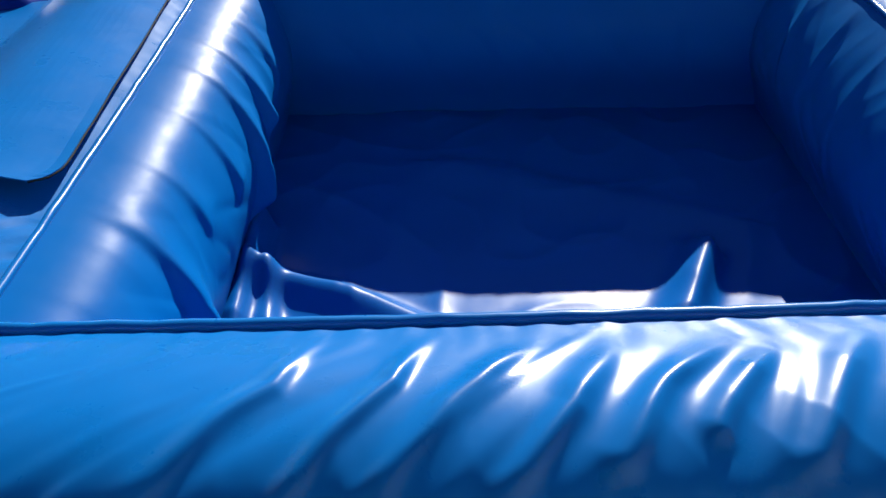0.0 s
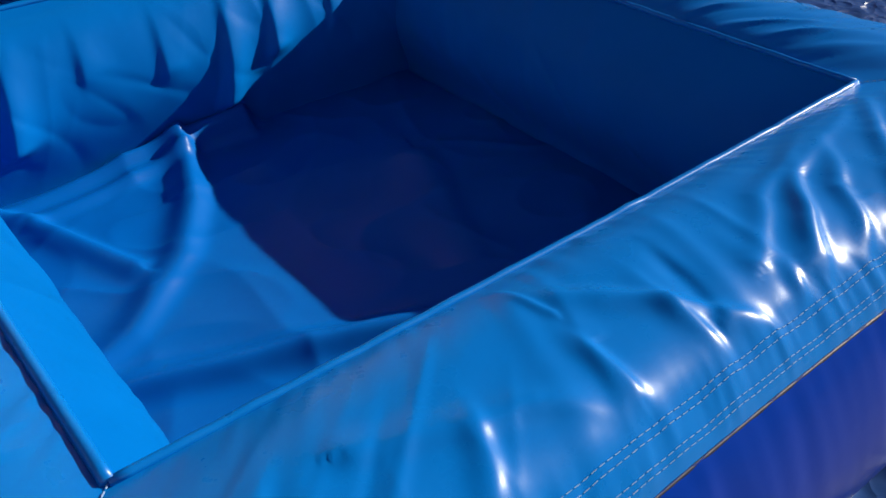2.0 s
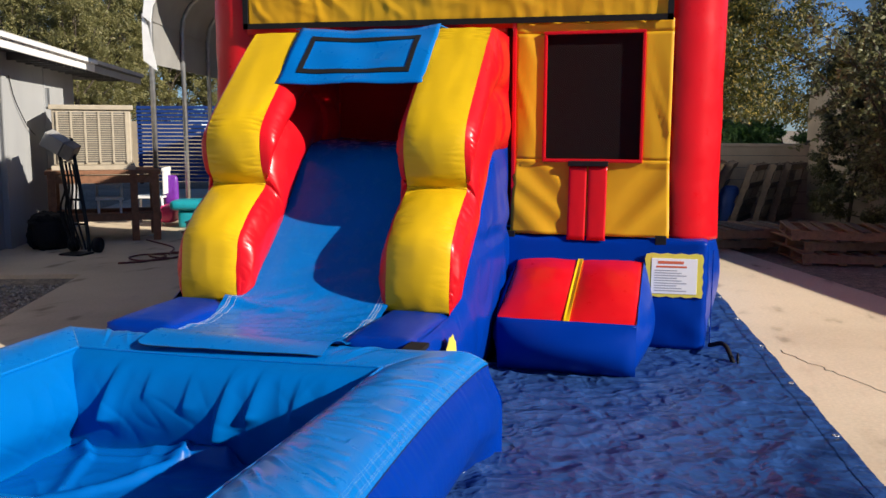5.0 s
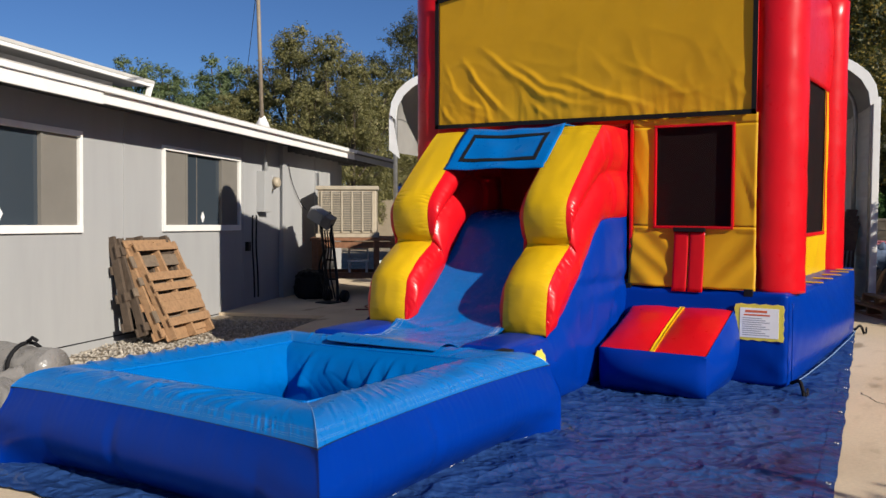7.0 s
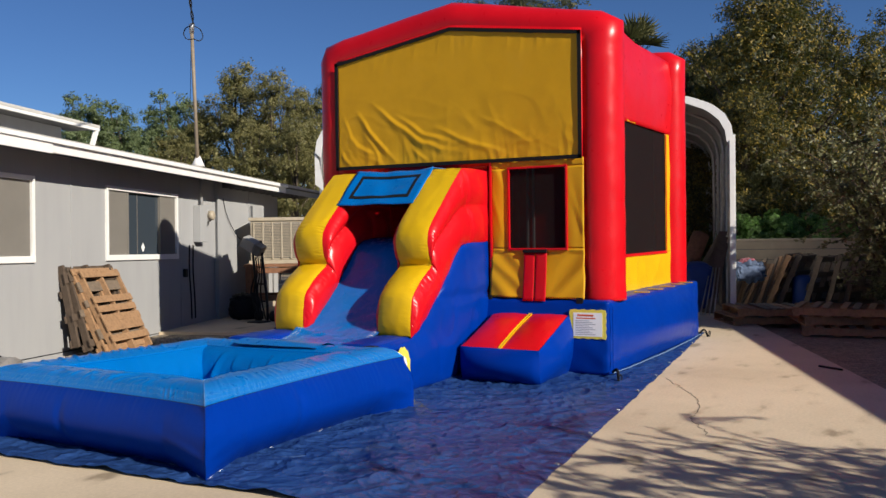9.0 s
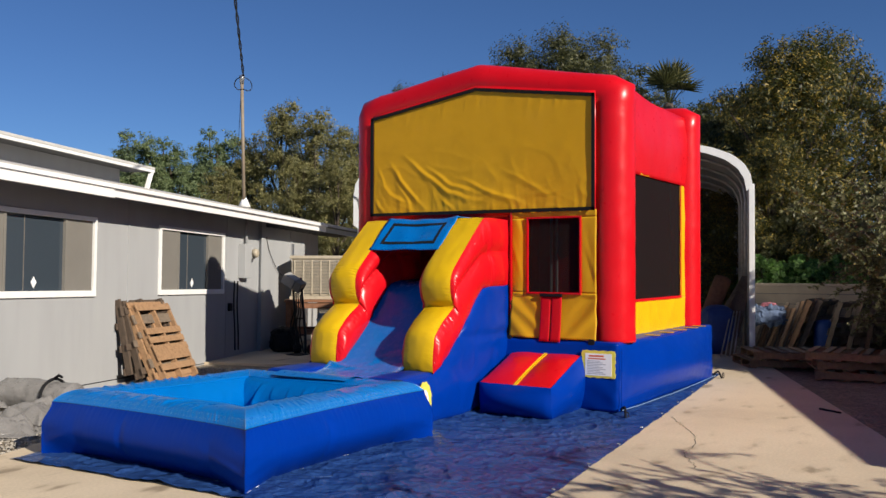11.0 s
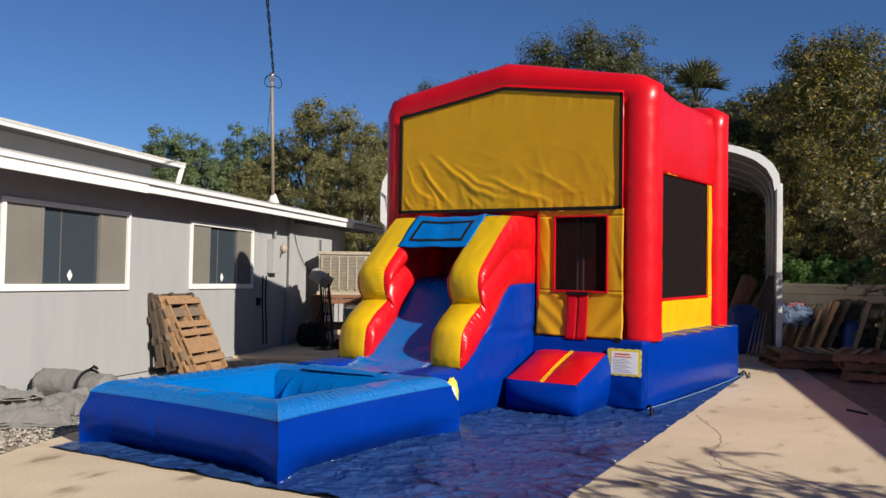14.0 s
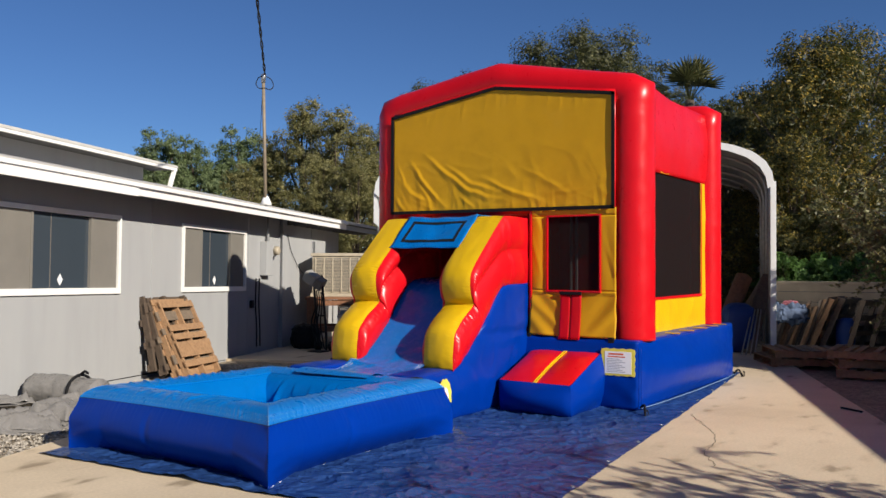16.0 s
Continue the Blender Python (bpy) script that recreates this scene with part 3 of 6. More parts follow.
def outer_edge(side, s):
    """The outer edge of the rim: the corners stick out, the middle is drawn in."""
    a, b = SIDES[side]
    d = (Vector(OUTER[b]) - Vector(OUTER[a])).normalized()
    return Vector(OUTER[a]).lerp(Vector(OUTER[b]), s) + Vector((-d.y, d.x)) * (0.0 if side == "south" else 0.065) * math.sin(math.pi * s) ** 0.55


def rim_point(side, s, q):
    a, b = SIDES[side]
    i = inner_edge(side, s)
    o = outer_edge(side, s)
    p = i.xy.lerp(o, q)
    run = (Vector(OUTER[b]) - Vector(OUTER[a])).length
    m, w = s * run, q * 0.34
    key = SIDE_KEY[side]
    mid = math.sin(math.pi * q)
    steep = 0.42 * soft(min(s, 1 - s) * 6) if side == "north" else 0.0
    round_top = math.sin(math.pi * q ** (1.1 - steep)) * 0.040
    if side == "east":
        # a flatter, fuller top away from the corners
        round_top += (0.036 * (1 - abs(2 * q - 1) ** 3.2) - round_top) * soft(min(s, 1 - s) * 6)
    z = i.z + (0.430 - i.z) * q ** 8 + round_top
    fall = 0.006 * mid * ns(m * 2.3 + key, w * 3.0, key)
    for m0, w0, drift, reach, wide, tall in CREASES[side]:
        t = (w - w0) / reach
        if -0.08 < t < 1.0:
            d = m - m0 - drift * (w - w0) - 0.10 * (w - w0) ** 2 / reach
            if abs(d) < 3.2 * wide:
                grow = soft(min(1.0, max(0.0, t + 0.08) * 2.6)) * min(1.0, max(0.0, 0.325 - w) / 0.05)
                fall += tall * (0.32 if side in RIM_FOLDS else 0.8) * math.exp(-(d / wide) ** 2) * grow
    for line, tall, wide in RIM_FOLDS.get(side, ()):
        wx, wy = p.x + 0.014 * ns(p.x * 9, p.y * 9, 3.0), p.y + 0.014 * ns(p.x * 9, p.y * 9, 13.0)
        got = near_line(line, wx, wy, 3 * wide)
        if got:
            dist, t, flank = got
            broad = wide * (1.3 if flank else 0.8)
            fall += (0.78 if side == "east" else 1.1) * tall * math.exp(-(dist / broad) ** 2) * min(1.0, 0.15 + t * 2.2) * min(1.0, max(0.0, 0.325 - w) / 0.06)
    across, down = m + w, m - w
    wave = ns(across * 9.0 + key, down * 2.6, key + 8)
    fall += wave * (0.0022 if side == "east" else 0.0038) * mid ** 0.6 * (0.3 + 0.7 * soft(0.5 + 1.2 * ns(m * 2.7 + key, w * 3.0, key + 30)))
    fall += crest((m + 0.5 * w * (-1 if side != "north" else 0.4)) * 9.0 + key, w * 3.0, key + 20, 2.4) * 0.009 * max(0.0, q - 0.45) * max(0.0, 0.98 - q) ** 0.5
    # gathers at the stitched seam, and small ones at the piping
    seam = math.exp(-((q - 0.92) / 0.07) ** 2)
    gather = (crest(m * 24 + key + 3 * w, w * 4, key + 60, 2.2) - 0.35) * 0.0095 * seam * (0.12 + 0.88 * s * s if side == "east" else 0.45)
    gather += ns(m * 42 + key, w * 5, key) * 0.0040 * seam - 0.005 * seam
    gather += ns(m * 26 + key, w * 14, key + 3) * 0.004 * max(0.0, 0.30 - q) * 2
    if side == "north":
        gather += (crest((m + 0.5 * w) * 8.0, w * 2.0, 51.0, 2.6) - 0.4) * 0.009 * math.exp(-((q - 0.20) / 0.15) ** 2) + fold((m - 0.35 * w) * 9, w * 1.5, 77.0, 1.6) * 0.0028 * mid
    ends = soft(min(s, 1 - s) * 9) * (0.25 if side == "west" and 0.9 < p.y < 1.85 else 1.0)
    return Vector((p.x, p.y, z + (fall + gather) * ends))


def belly(side, r):
    deep, tuck = BELLY[side]
    full = math.sin(min(1.0, r / 0.5) * math.pi / 2) ** 0.9
    if side == "west":
        full = 0.42 * (1 - math.exp(-r / 0.045)) + 0.58 * full
    return deep * full - tuck * soft(max(0.0, r - 0.5) / 0.5)


def inner_wall_point(side, s, r):
    """The bellied inside of a pool wall, r from the top edge (0) to the floor (1), mitred at the corners."""
    a, b = SIDES[side]
    run = (Vector(INNER[b]) - Vector(INNER[a])).length
    names = list(SIDES)
    i = names.index(side)
    lo, hi = belly(names[i - 1], r) / run * 0.92, 1 - belly(names[(i + 1) % 4], r) / run * 0.92
    s = lo + (hi - lo) * s
    top = inner_edge(side, s)
    d = (Vector(INNER[b]) - Vector(INNER[a])).normalized()
    inward = Vector((-d.y, d.x))
    z = top.z - (top.z - 0.03) * r
    key = SIDE_KEY[side] + 2.0
    m, w = s * run, r * 0.45
    amp = 0.20
    free = min(1.0, r * 8) * (1 - r) ** 0.7
    crinkle = fold((m + 0.5 * w) * 7.5 + key, w * 3.5, key, 2.5) * 0.008 * amp * (1 - r) ** 0.9 * min(1.0, r * 6)
    # hanging pulls that start at the top edge and close to sharp points further down
    crinkle += crest((m + 0.35 * w * ns(m * 3, key)) * 5.0 + key, w * 1.6, key + 5, 3.4) * 0.026 * amp * free
    crinkle += crest((m - 0.6 * w) * 9.0 + key, w * 2.6, key + 7, 2.8) * 0.009 * amp * (1 - r) ** 1.4 * min(1.0, r * 10)
    crinkle -= crest((m + 0.9 * w) * 6.0 + key, w * 4.0, key + 15, 4.5) * 0.014 * amp * math.sin(math.pi * r)
    crinkle += ns(m * 18 + key, w * 7, key) * 0.005 * amp * (1 - r) ** 1.5 * min(1, r * 10)
    if side == "west":
        for y0, end, tall, slant in PULLS:
            d = top.y - y0 - slant * (end - r)
            side_on = math.exp(-(d / (0.055 if d > 0 else 0.014)) ** 2)
            crinkle += tall * side_on * ((r / end) ** 1.1 if r < end else math.exp(-((r - end) / 0.07) ** 2))
    ends = min(1.0, min(s, 1 - s) * 7)
    p = top.xy + inward * (belly(side, r) + crinkle * ends)
    return Vector((p.x, p.y, z))


def outer_point(side, s, r):
    a, b = SIDES[side]
    o = outer_edge(side, s)
    d = (Vector(OUTER[b]) - Vector(OUTER[a])).normalized()
    out = Vector((d.y, -d.x))
    key = {"south": 5.0, "east": 17.0, "north": 31.0, "west": 43.0}[side]
    m = s * 2.1
    end = min(s, 1 - s) * 2.1
    bulge = 0.088 * math.sin(math.pi * min(1, r * 0.98) ** 0.95) ** 0.9 * (1 - abs(2 * s - 1) ** 5)
    bulge += 0.012 * ns(r * 9.0 + end * 7.0, end * 2.0, key + 3) * math.exp(-end * 5.0) * min(1.0, end * 12) * math.sin(math.pi * r)
    w = 0.0022 * ns(m * 36 + key, r * 1.5, key) * (1 - r) ** 1.5 + 0.007 * ns(m * 2.5 + key, r * 2.0, key) * math.sin(math.pi * r)
    w -= 0.010 * math.exp(-((s - 0.40) * 60) ** 2) * math.sin(math.pi * r)
    p = o + out * (bulge + w)
    tuck = 0.085 * max(0.0, r - 0.45) ** 2 / 0.30 * min(1.0, end * 3.2) ** 0.7 - 0.05 * soft(r * 2.2) * (1 - min(1.0, end * 3.2))
    p = p - (p - Vector(((OX0 + OX1) / 2, (OY0 + OY1) / 2))) * tuck
    return Vector((p.x, p.y, 0.418 * (1 - r) + 0.012))


for side in SIDES:
    v, f = grid(lambda s, q, k=side: rim_point(k, s, q), 520, 60)
    solid("rim", v, f, LIGHT_BLUE, pool, "light blue wrinkled top of the pool wall")
    v, f = grid(lambda s, r, k=side: inner_wall_point(k, s, r), 260, 64)
    solid("inner_wall", v, f, LINER_BLUE, pool)
    v, f = grid(lambda s, r, k=side: outer_point(k, s, r), 240, 26)
    solid("outer_wall", v, f, ROYAL_BLUE, pool, "royal blue outer side of the pool")
    # edge piping inside and the dark welt outside
    a, b = SIDES[side]
    pts = [inner_edge(side, t / 60) + Vector((0, 0, 0.002 + 0.003 * ns(t * 0.5, SIDE_KEY[side]))) for t in range(61)]
    tube("piping", pts, [0.009 if side == "south" else 0.0065] * 61, LIGHT_BLUE, pool, sides=8)
    pts = [Vector((*outer_edge(side, t / 60), 0.427)) + Vector((0, 0, 0.002 * ns(t, 1.0))) for t in range(61)]
    tube("welt", pts, 0.003, NAVY_WELT, pool, sides=6)
    pts = [(*outer_point(side, t / 40, 1.0).xy, 0.012) for t in range(41)]
    tube("base_seam", pts, 0.004, WHITE_THREAD, pool, "pale stitched seam along the bottom edge", sides=6)


def stitches(line, length=0.0085, gap=0.004, width=0.00055):
    pieces = []
    total = sum((b - a).length for a, b in zip(line, line[1:]))
    n = int(total / (length + gap))
    for k in range(n):
        a, b = polyline(line, k / n), polyline(line, (k + length / (length + gap)) / n)
        d = (b - a).normalized()
        w = d.cross(Vector((0, 0, 1)))
        w = w.normalized() * width if w.length > 1e-4 else Vector((width, 0, 0))
        up = Vector((0, 0, 0.0009))
        pieces.append(([a - w, a + w, b + w, b - w, a + up, b + up], [(0, 4, 5, 3), (4, 1, 2, 5), (0, 1, 4), (3, 5, 2)]))
    return joined(pieces)


for side in SIDES:
    for q in (0.880, 0.900, 0.952, 0.968):
        line = [rim_point(side, t / 160, q) + Vector((0, 0, 0.001)) for t in range(161)]
        v, f = stitches(line)
        solid("edge_stitching", v, f, THREAD, pool, "white stitching along the rim", False)
for c in INNER:
    a, b = Vector(INNER[c]), Vector(OUTER[c])
    line = []
    for k in range(31):
        p = a.lerp(b, k / 30)
        side = [s for s in SIDES if SIDES[s][0] == c][0]
        line.append(rim_point(side, 0.0, k / 30) + Vector((0, 0, 0.002)))
    v, f = stitches(line, width=0.0014)
    solid("corner_stitching", v, f, THREAD, pool, "", False)


FLOOR_FOLDS = (
    ([(-0.305, 1.478), (-0.300, 1.20), (-0.275, 0.78)], 0.090, 0.030, 0.9),
    ([(-0.258, 1.290), (-0.235, 1.12), (-0.210, 0.90)], 0.030, 0.028, 0.5),
    ([(-0.258, 1.290), (-0.05, 1.205), (0.13, 1.09), (0.30, 0.90), (0.36, 0.74)], 0.042, 0.038, 0.85),
    ([(0.645, 1.345), (0.55, 1.12), (0.46, 0.88), (0.40, 0.72)], 0.055, 0.036, 0.6),
    ([(-0.30, 0.79), (-0.20, 0.875), (0.10, 0.995)], 0.038, 0.030, 0.5),
    ([(0.10, 1.75), (0.72, 1.50)], 0.018, 0.06, 0.6),
)


def floor_fn(i, j):
    x, y = -0.43 + 1.40 * i, 0.70 + 1.36 * j
    z = 0.052
    z += (ridge(x * 2.3 + y * 1.6, y * 2.2 - x, 8.0) - 0.3) * 0.008
    z += (ridge(x * 5.0 - y * 2, y * 4.0 + x, 2.0) - 0.3) * 0.005
    # long folds in the loose floor sheet, steep on one flank
    for line, h, w, ebb in FLOOR_FOLDS:
        best = near_line(line, x, y, 4.2 * w)
        if best is None:
            continue
        dist, t, right = best
        wide = w * (1.35 if right else 0.75)
        if dist < wide * 3:
            z += h * math.exp(-(dist / wide) ** 2) * (1 - ebb * t)
    return (x, y, z)


v, f = grid(floor_fn, 190, 190)
solid("floor_sheet", v, f, FLOOR_BLUE, pool, "loose folded light blue pool floor")


def flap_fn(i, j):
    y = 0.945 + 0.875 * j
    x = -0.95 + (0.497 - 0.050 * j - 0.035 * max(0.0, 1 - j / 0.07) ** 2.2) * i
    q = max(0.0, min(1.3, (x + 0.47) / (OX0 + 0.47)))
    z = 0.476 + 0.040 * math.sin(math.pi * min(1.0, q) ** 1.1) - 0.014 * q ** 1.6 + 0.010 + 0.012 * (1 - j) * i ** 4
    z += 0.004 * ns(y * 5, x * 5, 2.0) + 0.004 * ns(y * 9, 4.0) * i ** 6
    return (x, y, z)


v, f = backed(*grid(flap_fn, 30, 60), (0, 0, -0.002))
solid("slide_flap", v, f, LIGHT_BLUE, pool, "light blue vinyl flap lapped over the pool edge", False)
tube("flap_edge", [Vector(flap_fn(1.0, t / 40)) + Vector((0.001, 0, -0.003)) for t in range(41)], 0.0016, BLACK_TAPE, pool, "black fastener edge", sides=6)
block("strap", (-0.86, 2.10, 0.470), (-0.72, 2.19, 0.490), BLACK_TAPE, pool, "black fastening strap")


# ---- slide ----
slide = thing("inflatable_slide", "inflatable slide with yellow bolsters and red sides", "slide")
BOLSTER = [(-2.98, 2.04), (-2.70, 2.05), (-2.46, 2.045), (-2.39, 2.01), (-2.25, 1.89), (-2.05, 1.705), (-1.87, 1.535), (-1.788, 1.43), (-1.77, 1.32), (-1.795, 1.20), (-1.835, 1.115), (-1.755, 1.055), (-1.64, 0.98), (-1.55, 0.90), (-1.49, 0.83), (-1.468, 0.72), (-1.455, 0.60), (-1.46, 0.49)]
BACKLINE = [(-2.98, 1.32), (-2.85, 1.31), (-2.62, 1.31), (-2.50, 1.30), (-2.40, 1.28), (-2.30, 1.20), (-2.20, 1.10), (-2.12, 1.01), (-2.05, 0.94), (-1.98, 0.87), (-1.93, 0.82), (-1.87, 0.77), (-1.79, 0.70), (-1.70, 0.62), (-1.64, 0.58), (-1.57, 0.53), (-1.51, 0.50), (-1.47, 0.48)]
front_curve = smooth_line([(x, 0, z) for x, z in BOLSTER], 120)
back_curve = smooth_line([(x, 0, z) for x, z in BACKLINE], 120)
BED = smooth_line([(-3.05, 0, 1.375), (-2.6, 0, 1.37), (-2.32, 0, 1.315), (-2.12, 0, 1.115), (-1.90, 0, 0.875), (-1.68, 0, 0.675), (-1.46, 0, 0.525), (-1.2, 0, 0.455), (-0.98, 0, 0.458), (-0.80, 0, 0.462)], 120)


def pick(curve, s):
    k = s * (len(curve) - 1)
    i = min(int(k), len(curve) - 2)
    return curve[i].lerp(curve[i + 1], k - i)


def lobe(s):
    """0 at the pinched seams, 1 in the bellies, along a bolster."""
    cuts = [0.0, 0.125, 0.588, 1.0]
    for a, b in zip(cuts, cuts[1:]):
        if s <= b:
            return abs(math.sin(math.pi * (s - a) / (b - a))) ** 0.45
    return 0.0


def bolster(y0, y1, seed):
    def strip(s, q):
        p = pick(front_curve, s)
        d = (pick(front_curve, min(1, s + 0.01)) - pick(front_curve, max(0, s - 0.01))).normalized()
        out = Vector((-d.z, 0, d.x)) * -1
        if out.x + out.z < 0:
            out = -out
        e = 1 - (2 * q - 1) ** 2
        pk = -crest(s * 60 + seed, q * 2, 1.0, 3.0) * 0.028 * abs(2 * q - 1) ** 2 * (1 - abs(2 * q - 1) ** 10) * max(0.1, ns(s * 9 + seed, 3.0) * 2) + ns(s * 16, q * 4 + seed, 2.0) * 0.004
        return p + out * (0.042 * e ** 0.8 * lobe(s) * min(1.0, max(0.15, (s - 0.2) / 0.3)) + pk) + Vector((0, y0 + (y1 - y0) * q, 0))

    v, f = grid(strip, 360, 36)
    solid("bolster_front", v, f, YELLOW, slide, "bulging yellow front of the slide wall")
    for y, sgn in ((y1, 1), (y0, -1)):
        def side(s, r, y=y, sgn=sgn):
            p = pick(front_curve, s).lerp(pick(back_curve, s), r)
            upper = 1.0 if s > 0.125 else 0.8
            rc = 0.5 * min(1.0, max(0.0, (0.588 - s) / 0.42)) ** 0.7
            if r < rc:
                rows = abs(math.sin(math.pi * r / rc)) ** 0.7 * min(1.0, rc / 0.25)
            else:
                rows = abs(math.sin(math.pi * (r - rc) / (1 - rc))) ** 0.65
            rows *= min(1.0, abs(s - 0.135) * 28 + 0.35) * (1.2 if s < 0.135 else 1.0)
            b = (0.085 if y < 1.0 and sgn > 0 else 0.058) * rows * min(1.0, s * 14 + 0.1) * min(1.0, (1 - s) * 9) * upper
            pk = -crest(s * 38 + seed, r * 3, 4.0, 3.5) * 0.20 * max(0, 0.30 - r) * r * 3 * max(0.15, ns(s * 8 + seed, 7.0) * 2) + ns(s * 14, r * 5 + seed, 6.0) * 0.006
            return Vector((p.x, y + sgn * (b + pk), p.z))
        v, f = grid(side, 280, 36)
        solid("bolster_side", v, f, RED, slide, "glossy red side of the slide wall")
    for s in (0.588,):
        pts = [strip(s, q / 12) + Vector((0.002, 0, 0)) for q in range(13)]
        tube("pinch_seam", pts, 0.004, YELLOW, slide, sides=6)


bolster(1.775, 2.12, 3.0)
bolster(0.565, 0.905, 9.0)


def bed_fn(s, q):
    p = pick(BED, s)
    y = 0.86 + 0.93 * q
    sag = -0.02 * math.sin(math.pi * q) * (1 if s < 0.75 else 0.4)
    w = (ridge(p.x * 4 + y, y * 1.5, 3.0) - 0.3) * 0.010 * (1.0 if s > 0.55 else 0.35)
    w += (ridge(y * 3.0 + p.x * 7, p.x * 5, 7.0) - 0.3) * 0.010 * math.exp(-((s - 0.72) * 9) ** 2)
    w += 0.022 * math.exp(-((p.x + 1.40 - 0.10 * (y - 0.9)) / 0.035) ** 2) * soft((1.42 - y) / 0.35)
    return Vector((p.x, y, p.z + sag + w))


v, f = grid(bed_fn, 150, 60)
solid("slide_bed", v, f, LANE_BLUE, slide, "light blue vinyl slide lane")
for q in (0.035, 0.05, 0.085, 0.93, 0.95, 0.965):
    v, f = stitches([bed_fn(0.3 + 0.7 * t / 90, q) + Vector((0, 0, 0.002)) for t in range(91)], 0.010, 0.005, 0.0016)
    solid("lane_stitching", v, f, WHITE_THREAD, slide, "", False)


def body_side(y, sgn):
    def fn(s, r):
        k = s * 1.25
        if k <= 1:
            p = pick(back_curve, k)
        else:
            p = Vector((-1.47 + (k - 1) / 0.25 * 0.60, 0, 0.475))
        z = p.z * (1 - r) + 0.015 * r
        x = p.x - 0.06 * r * max(0.0, s - 0.9) * 10
        rows = abs(math.sin(math.pi * r)) ** 0.55
        seam = 0.020 * math.exp(-((z - 0.80) * 22) ** 2) if s < 0.5 else 0
        b = 0.075 * rows * min(1, s * 9 + 0.15) * min(1.0, (1 - s) * 8 + 0.1) - seam
        w = ns(x * 5, z * 5, y) * 0.009 - crest(s * 30, r * 2.0, y, 3.0) * 0.06 * max(0.0, 0.22 - r) * r * 4
        w -= 0.012 * crest(x * 2.2 + z, z * 2.2 - x, y + 5, 4.0) * math.sin(math.pi * r)
        return Vector((x, y + sgn * (b + w), z))
    v, f = grid(fn, 90, 40)
    solid("slide_body_side", v, f, ROYAL_BLUE, slide, "royal blue inflated side of the slide")


body_side(2.12, 1)
body_side(0.50, -1)
puff("foot_pad", (-1.52, 1.775, 0.02), (-0.83, 2.12, 0.49), 0.05, 0.018, ROYAL_BLUE, slide, "royal blue pad at the slide foot", 16, 0.006)
puff("foot_pad", (-1.52, 0.50, 0.02), (-0.83, 0.885, 0.49), 0.05, 0.018, ROYAL_BLUE, slide, "royal blue pad at the slide foot", 16, 0.006)
puff("slide_core", (-2.95, 0.56, 0.02), (-2.3, 2.06, 1.20), 0.05, 0.0, ROYAL_BLUE, slide, "", 8, 0.0)
puff("slide_core", (-1.5, 0.90, 0.02), (-0.83, 1.76, 0.44), 0.02, 0.0, ROYAL_BLUE, slide, "", 8, 0.0)


def banner_fn(i, j):
    y = 0.88 + 0.92 * j
    x, z = -2.44 + 0.40 * i, 2.075 - 0.37 * i
    sag = -0.030 * math.sin(math.pi * j) * (1 - i)
    bow = 0.012 * ns(y * 4, i * 3, 1.0)
    return Vector((x + bow, y, z + sag + bow))


v, f = backed(*grid(banner_fn, 16, 30), (-0.006, 0, -0.006))
v2, f2 = backed(*grid(lambda i, j: Vector((-2.97 + 0.53 * i, 0.84 + 0.96 * j, 2.068 - 0.03 * math.sin(math.pi * j))), 8, 16), (0, 0, -0.006))
solid("head_canopy", v2, f2, LIGHT_BLUE, slide, "light blue sheet closing the slide head")
head = solid("head_banner", v, f, LIGHT_BLUE, slide, "light blue banner strip over the slide")


def strip_on(fn, a, b, width, off, n=24):
    """A thin raised strip on a sheet fn, from a to b in its own coordinates; width in those of the other axis."""
    (i0, j0), (i1, j1) = a, b
    wi, wj = width
    verts, faces = [], []
    for k in range(n + 1):
        t = k / n
        i, j = i0 + (i1 - i0) * t, j0 + (j1 - j0) * t
        verts += [Vector(fn(i - wi, j - wj)) + off, Vector(fn(i + wi, j + wj)) + off]
        if k:
            m = 2 * k
            faces.append((m - 2, m - 1, m + 1, m))
    return backed(verts, faces, off * -0.9)


o = Vector((0.004, 0, 0.004))
v, f = joined([strip_on(banner_fn, (0.20, 0.13), (0.20, 0.87), (0.035, 0), o), strip_on(banner_fn, (0.78, 0.13), (0.78, 0.87), (0.035, 0), o),
               strip_on(banner_fn, (0.165, 0.13), (0.815, 0.13), (0, 0.016), o * 1.15), strip_on(banner_fn, (0.165, 0.87), (0.815, 0.87), (0, 0.016), o * 1.15)])
solid("banner_frame", v, f, BLACK_TAPE, slide, "black fastener frame on the banner", False)

# warning badge on the foot of the slide
badge = []
for k in range(24):
    a = 2 * math.pi * k / 24
    r = 1.0 + 0.08 * (k % 2)
    badge.append((math.cos(a) * 0.075 * r, math.sin(a) * 0.125 * r))


def badge_at(name, scale, mat, off, label=""):
    pts = [Vector((-1.20 + x * scale * 1.5, 2.190 + off, 0.265 + z * scale * 1.35)) for x, z in badge]
    n = len(pts)
    verts = pts + [p - Vector((0, 0.004, 0)) for p in pts]
    faces = [tuple(reversed(range(n)))] + [(i, (i + 1) % n, n + (i + 1) % n, n + i) for i in range(n)]
    return solid(name, verts, faces, mat, slide, label, False)


badge_at("warning_badge", 1.0, LABEL_YELLOW, 0.012, "yellow scalloped warning badge")
badge_at("badge_print", 0.55, LABEL_WHITE, 0.015)
badge_at("badge_mark", 0.28, LABEL_RED, 0.018)


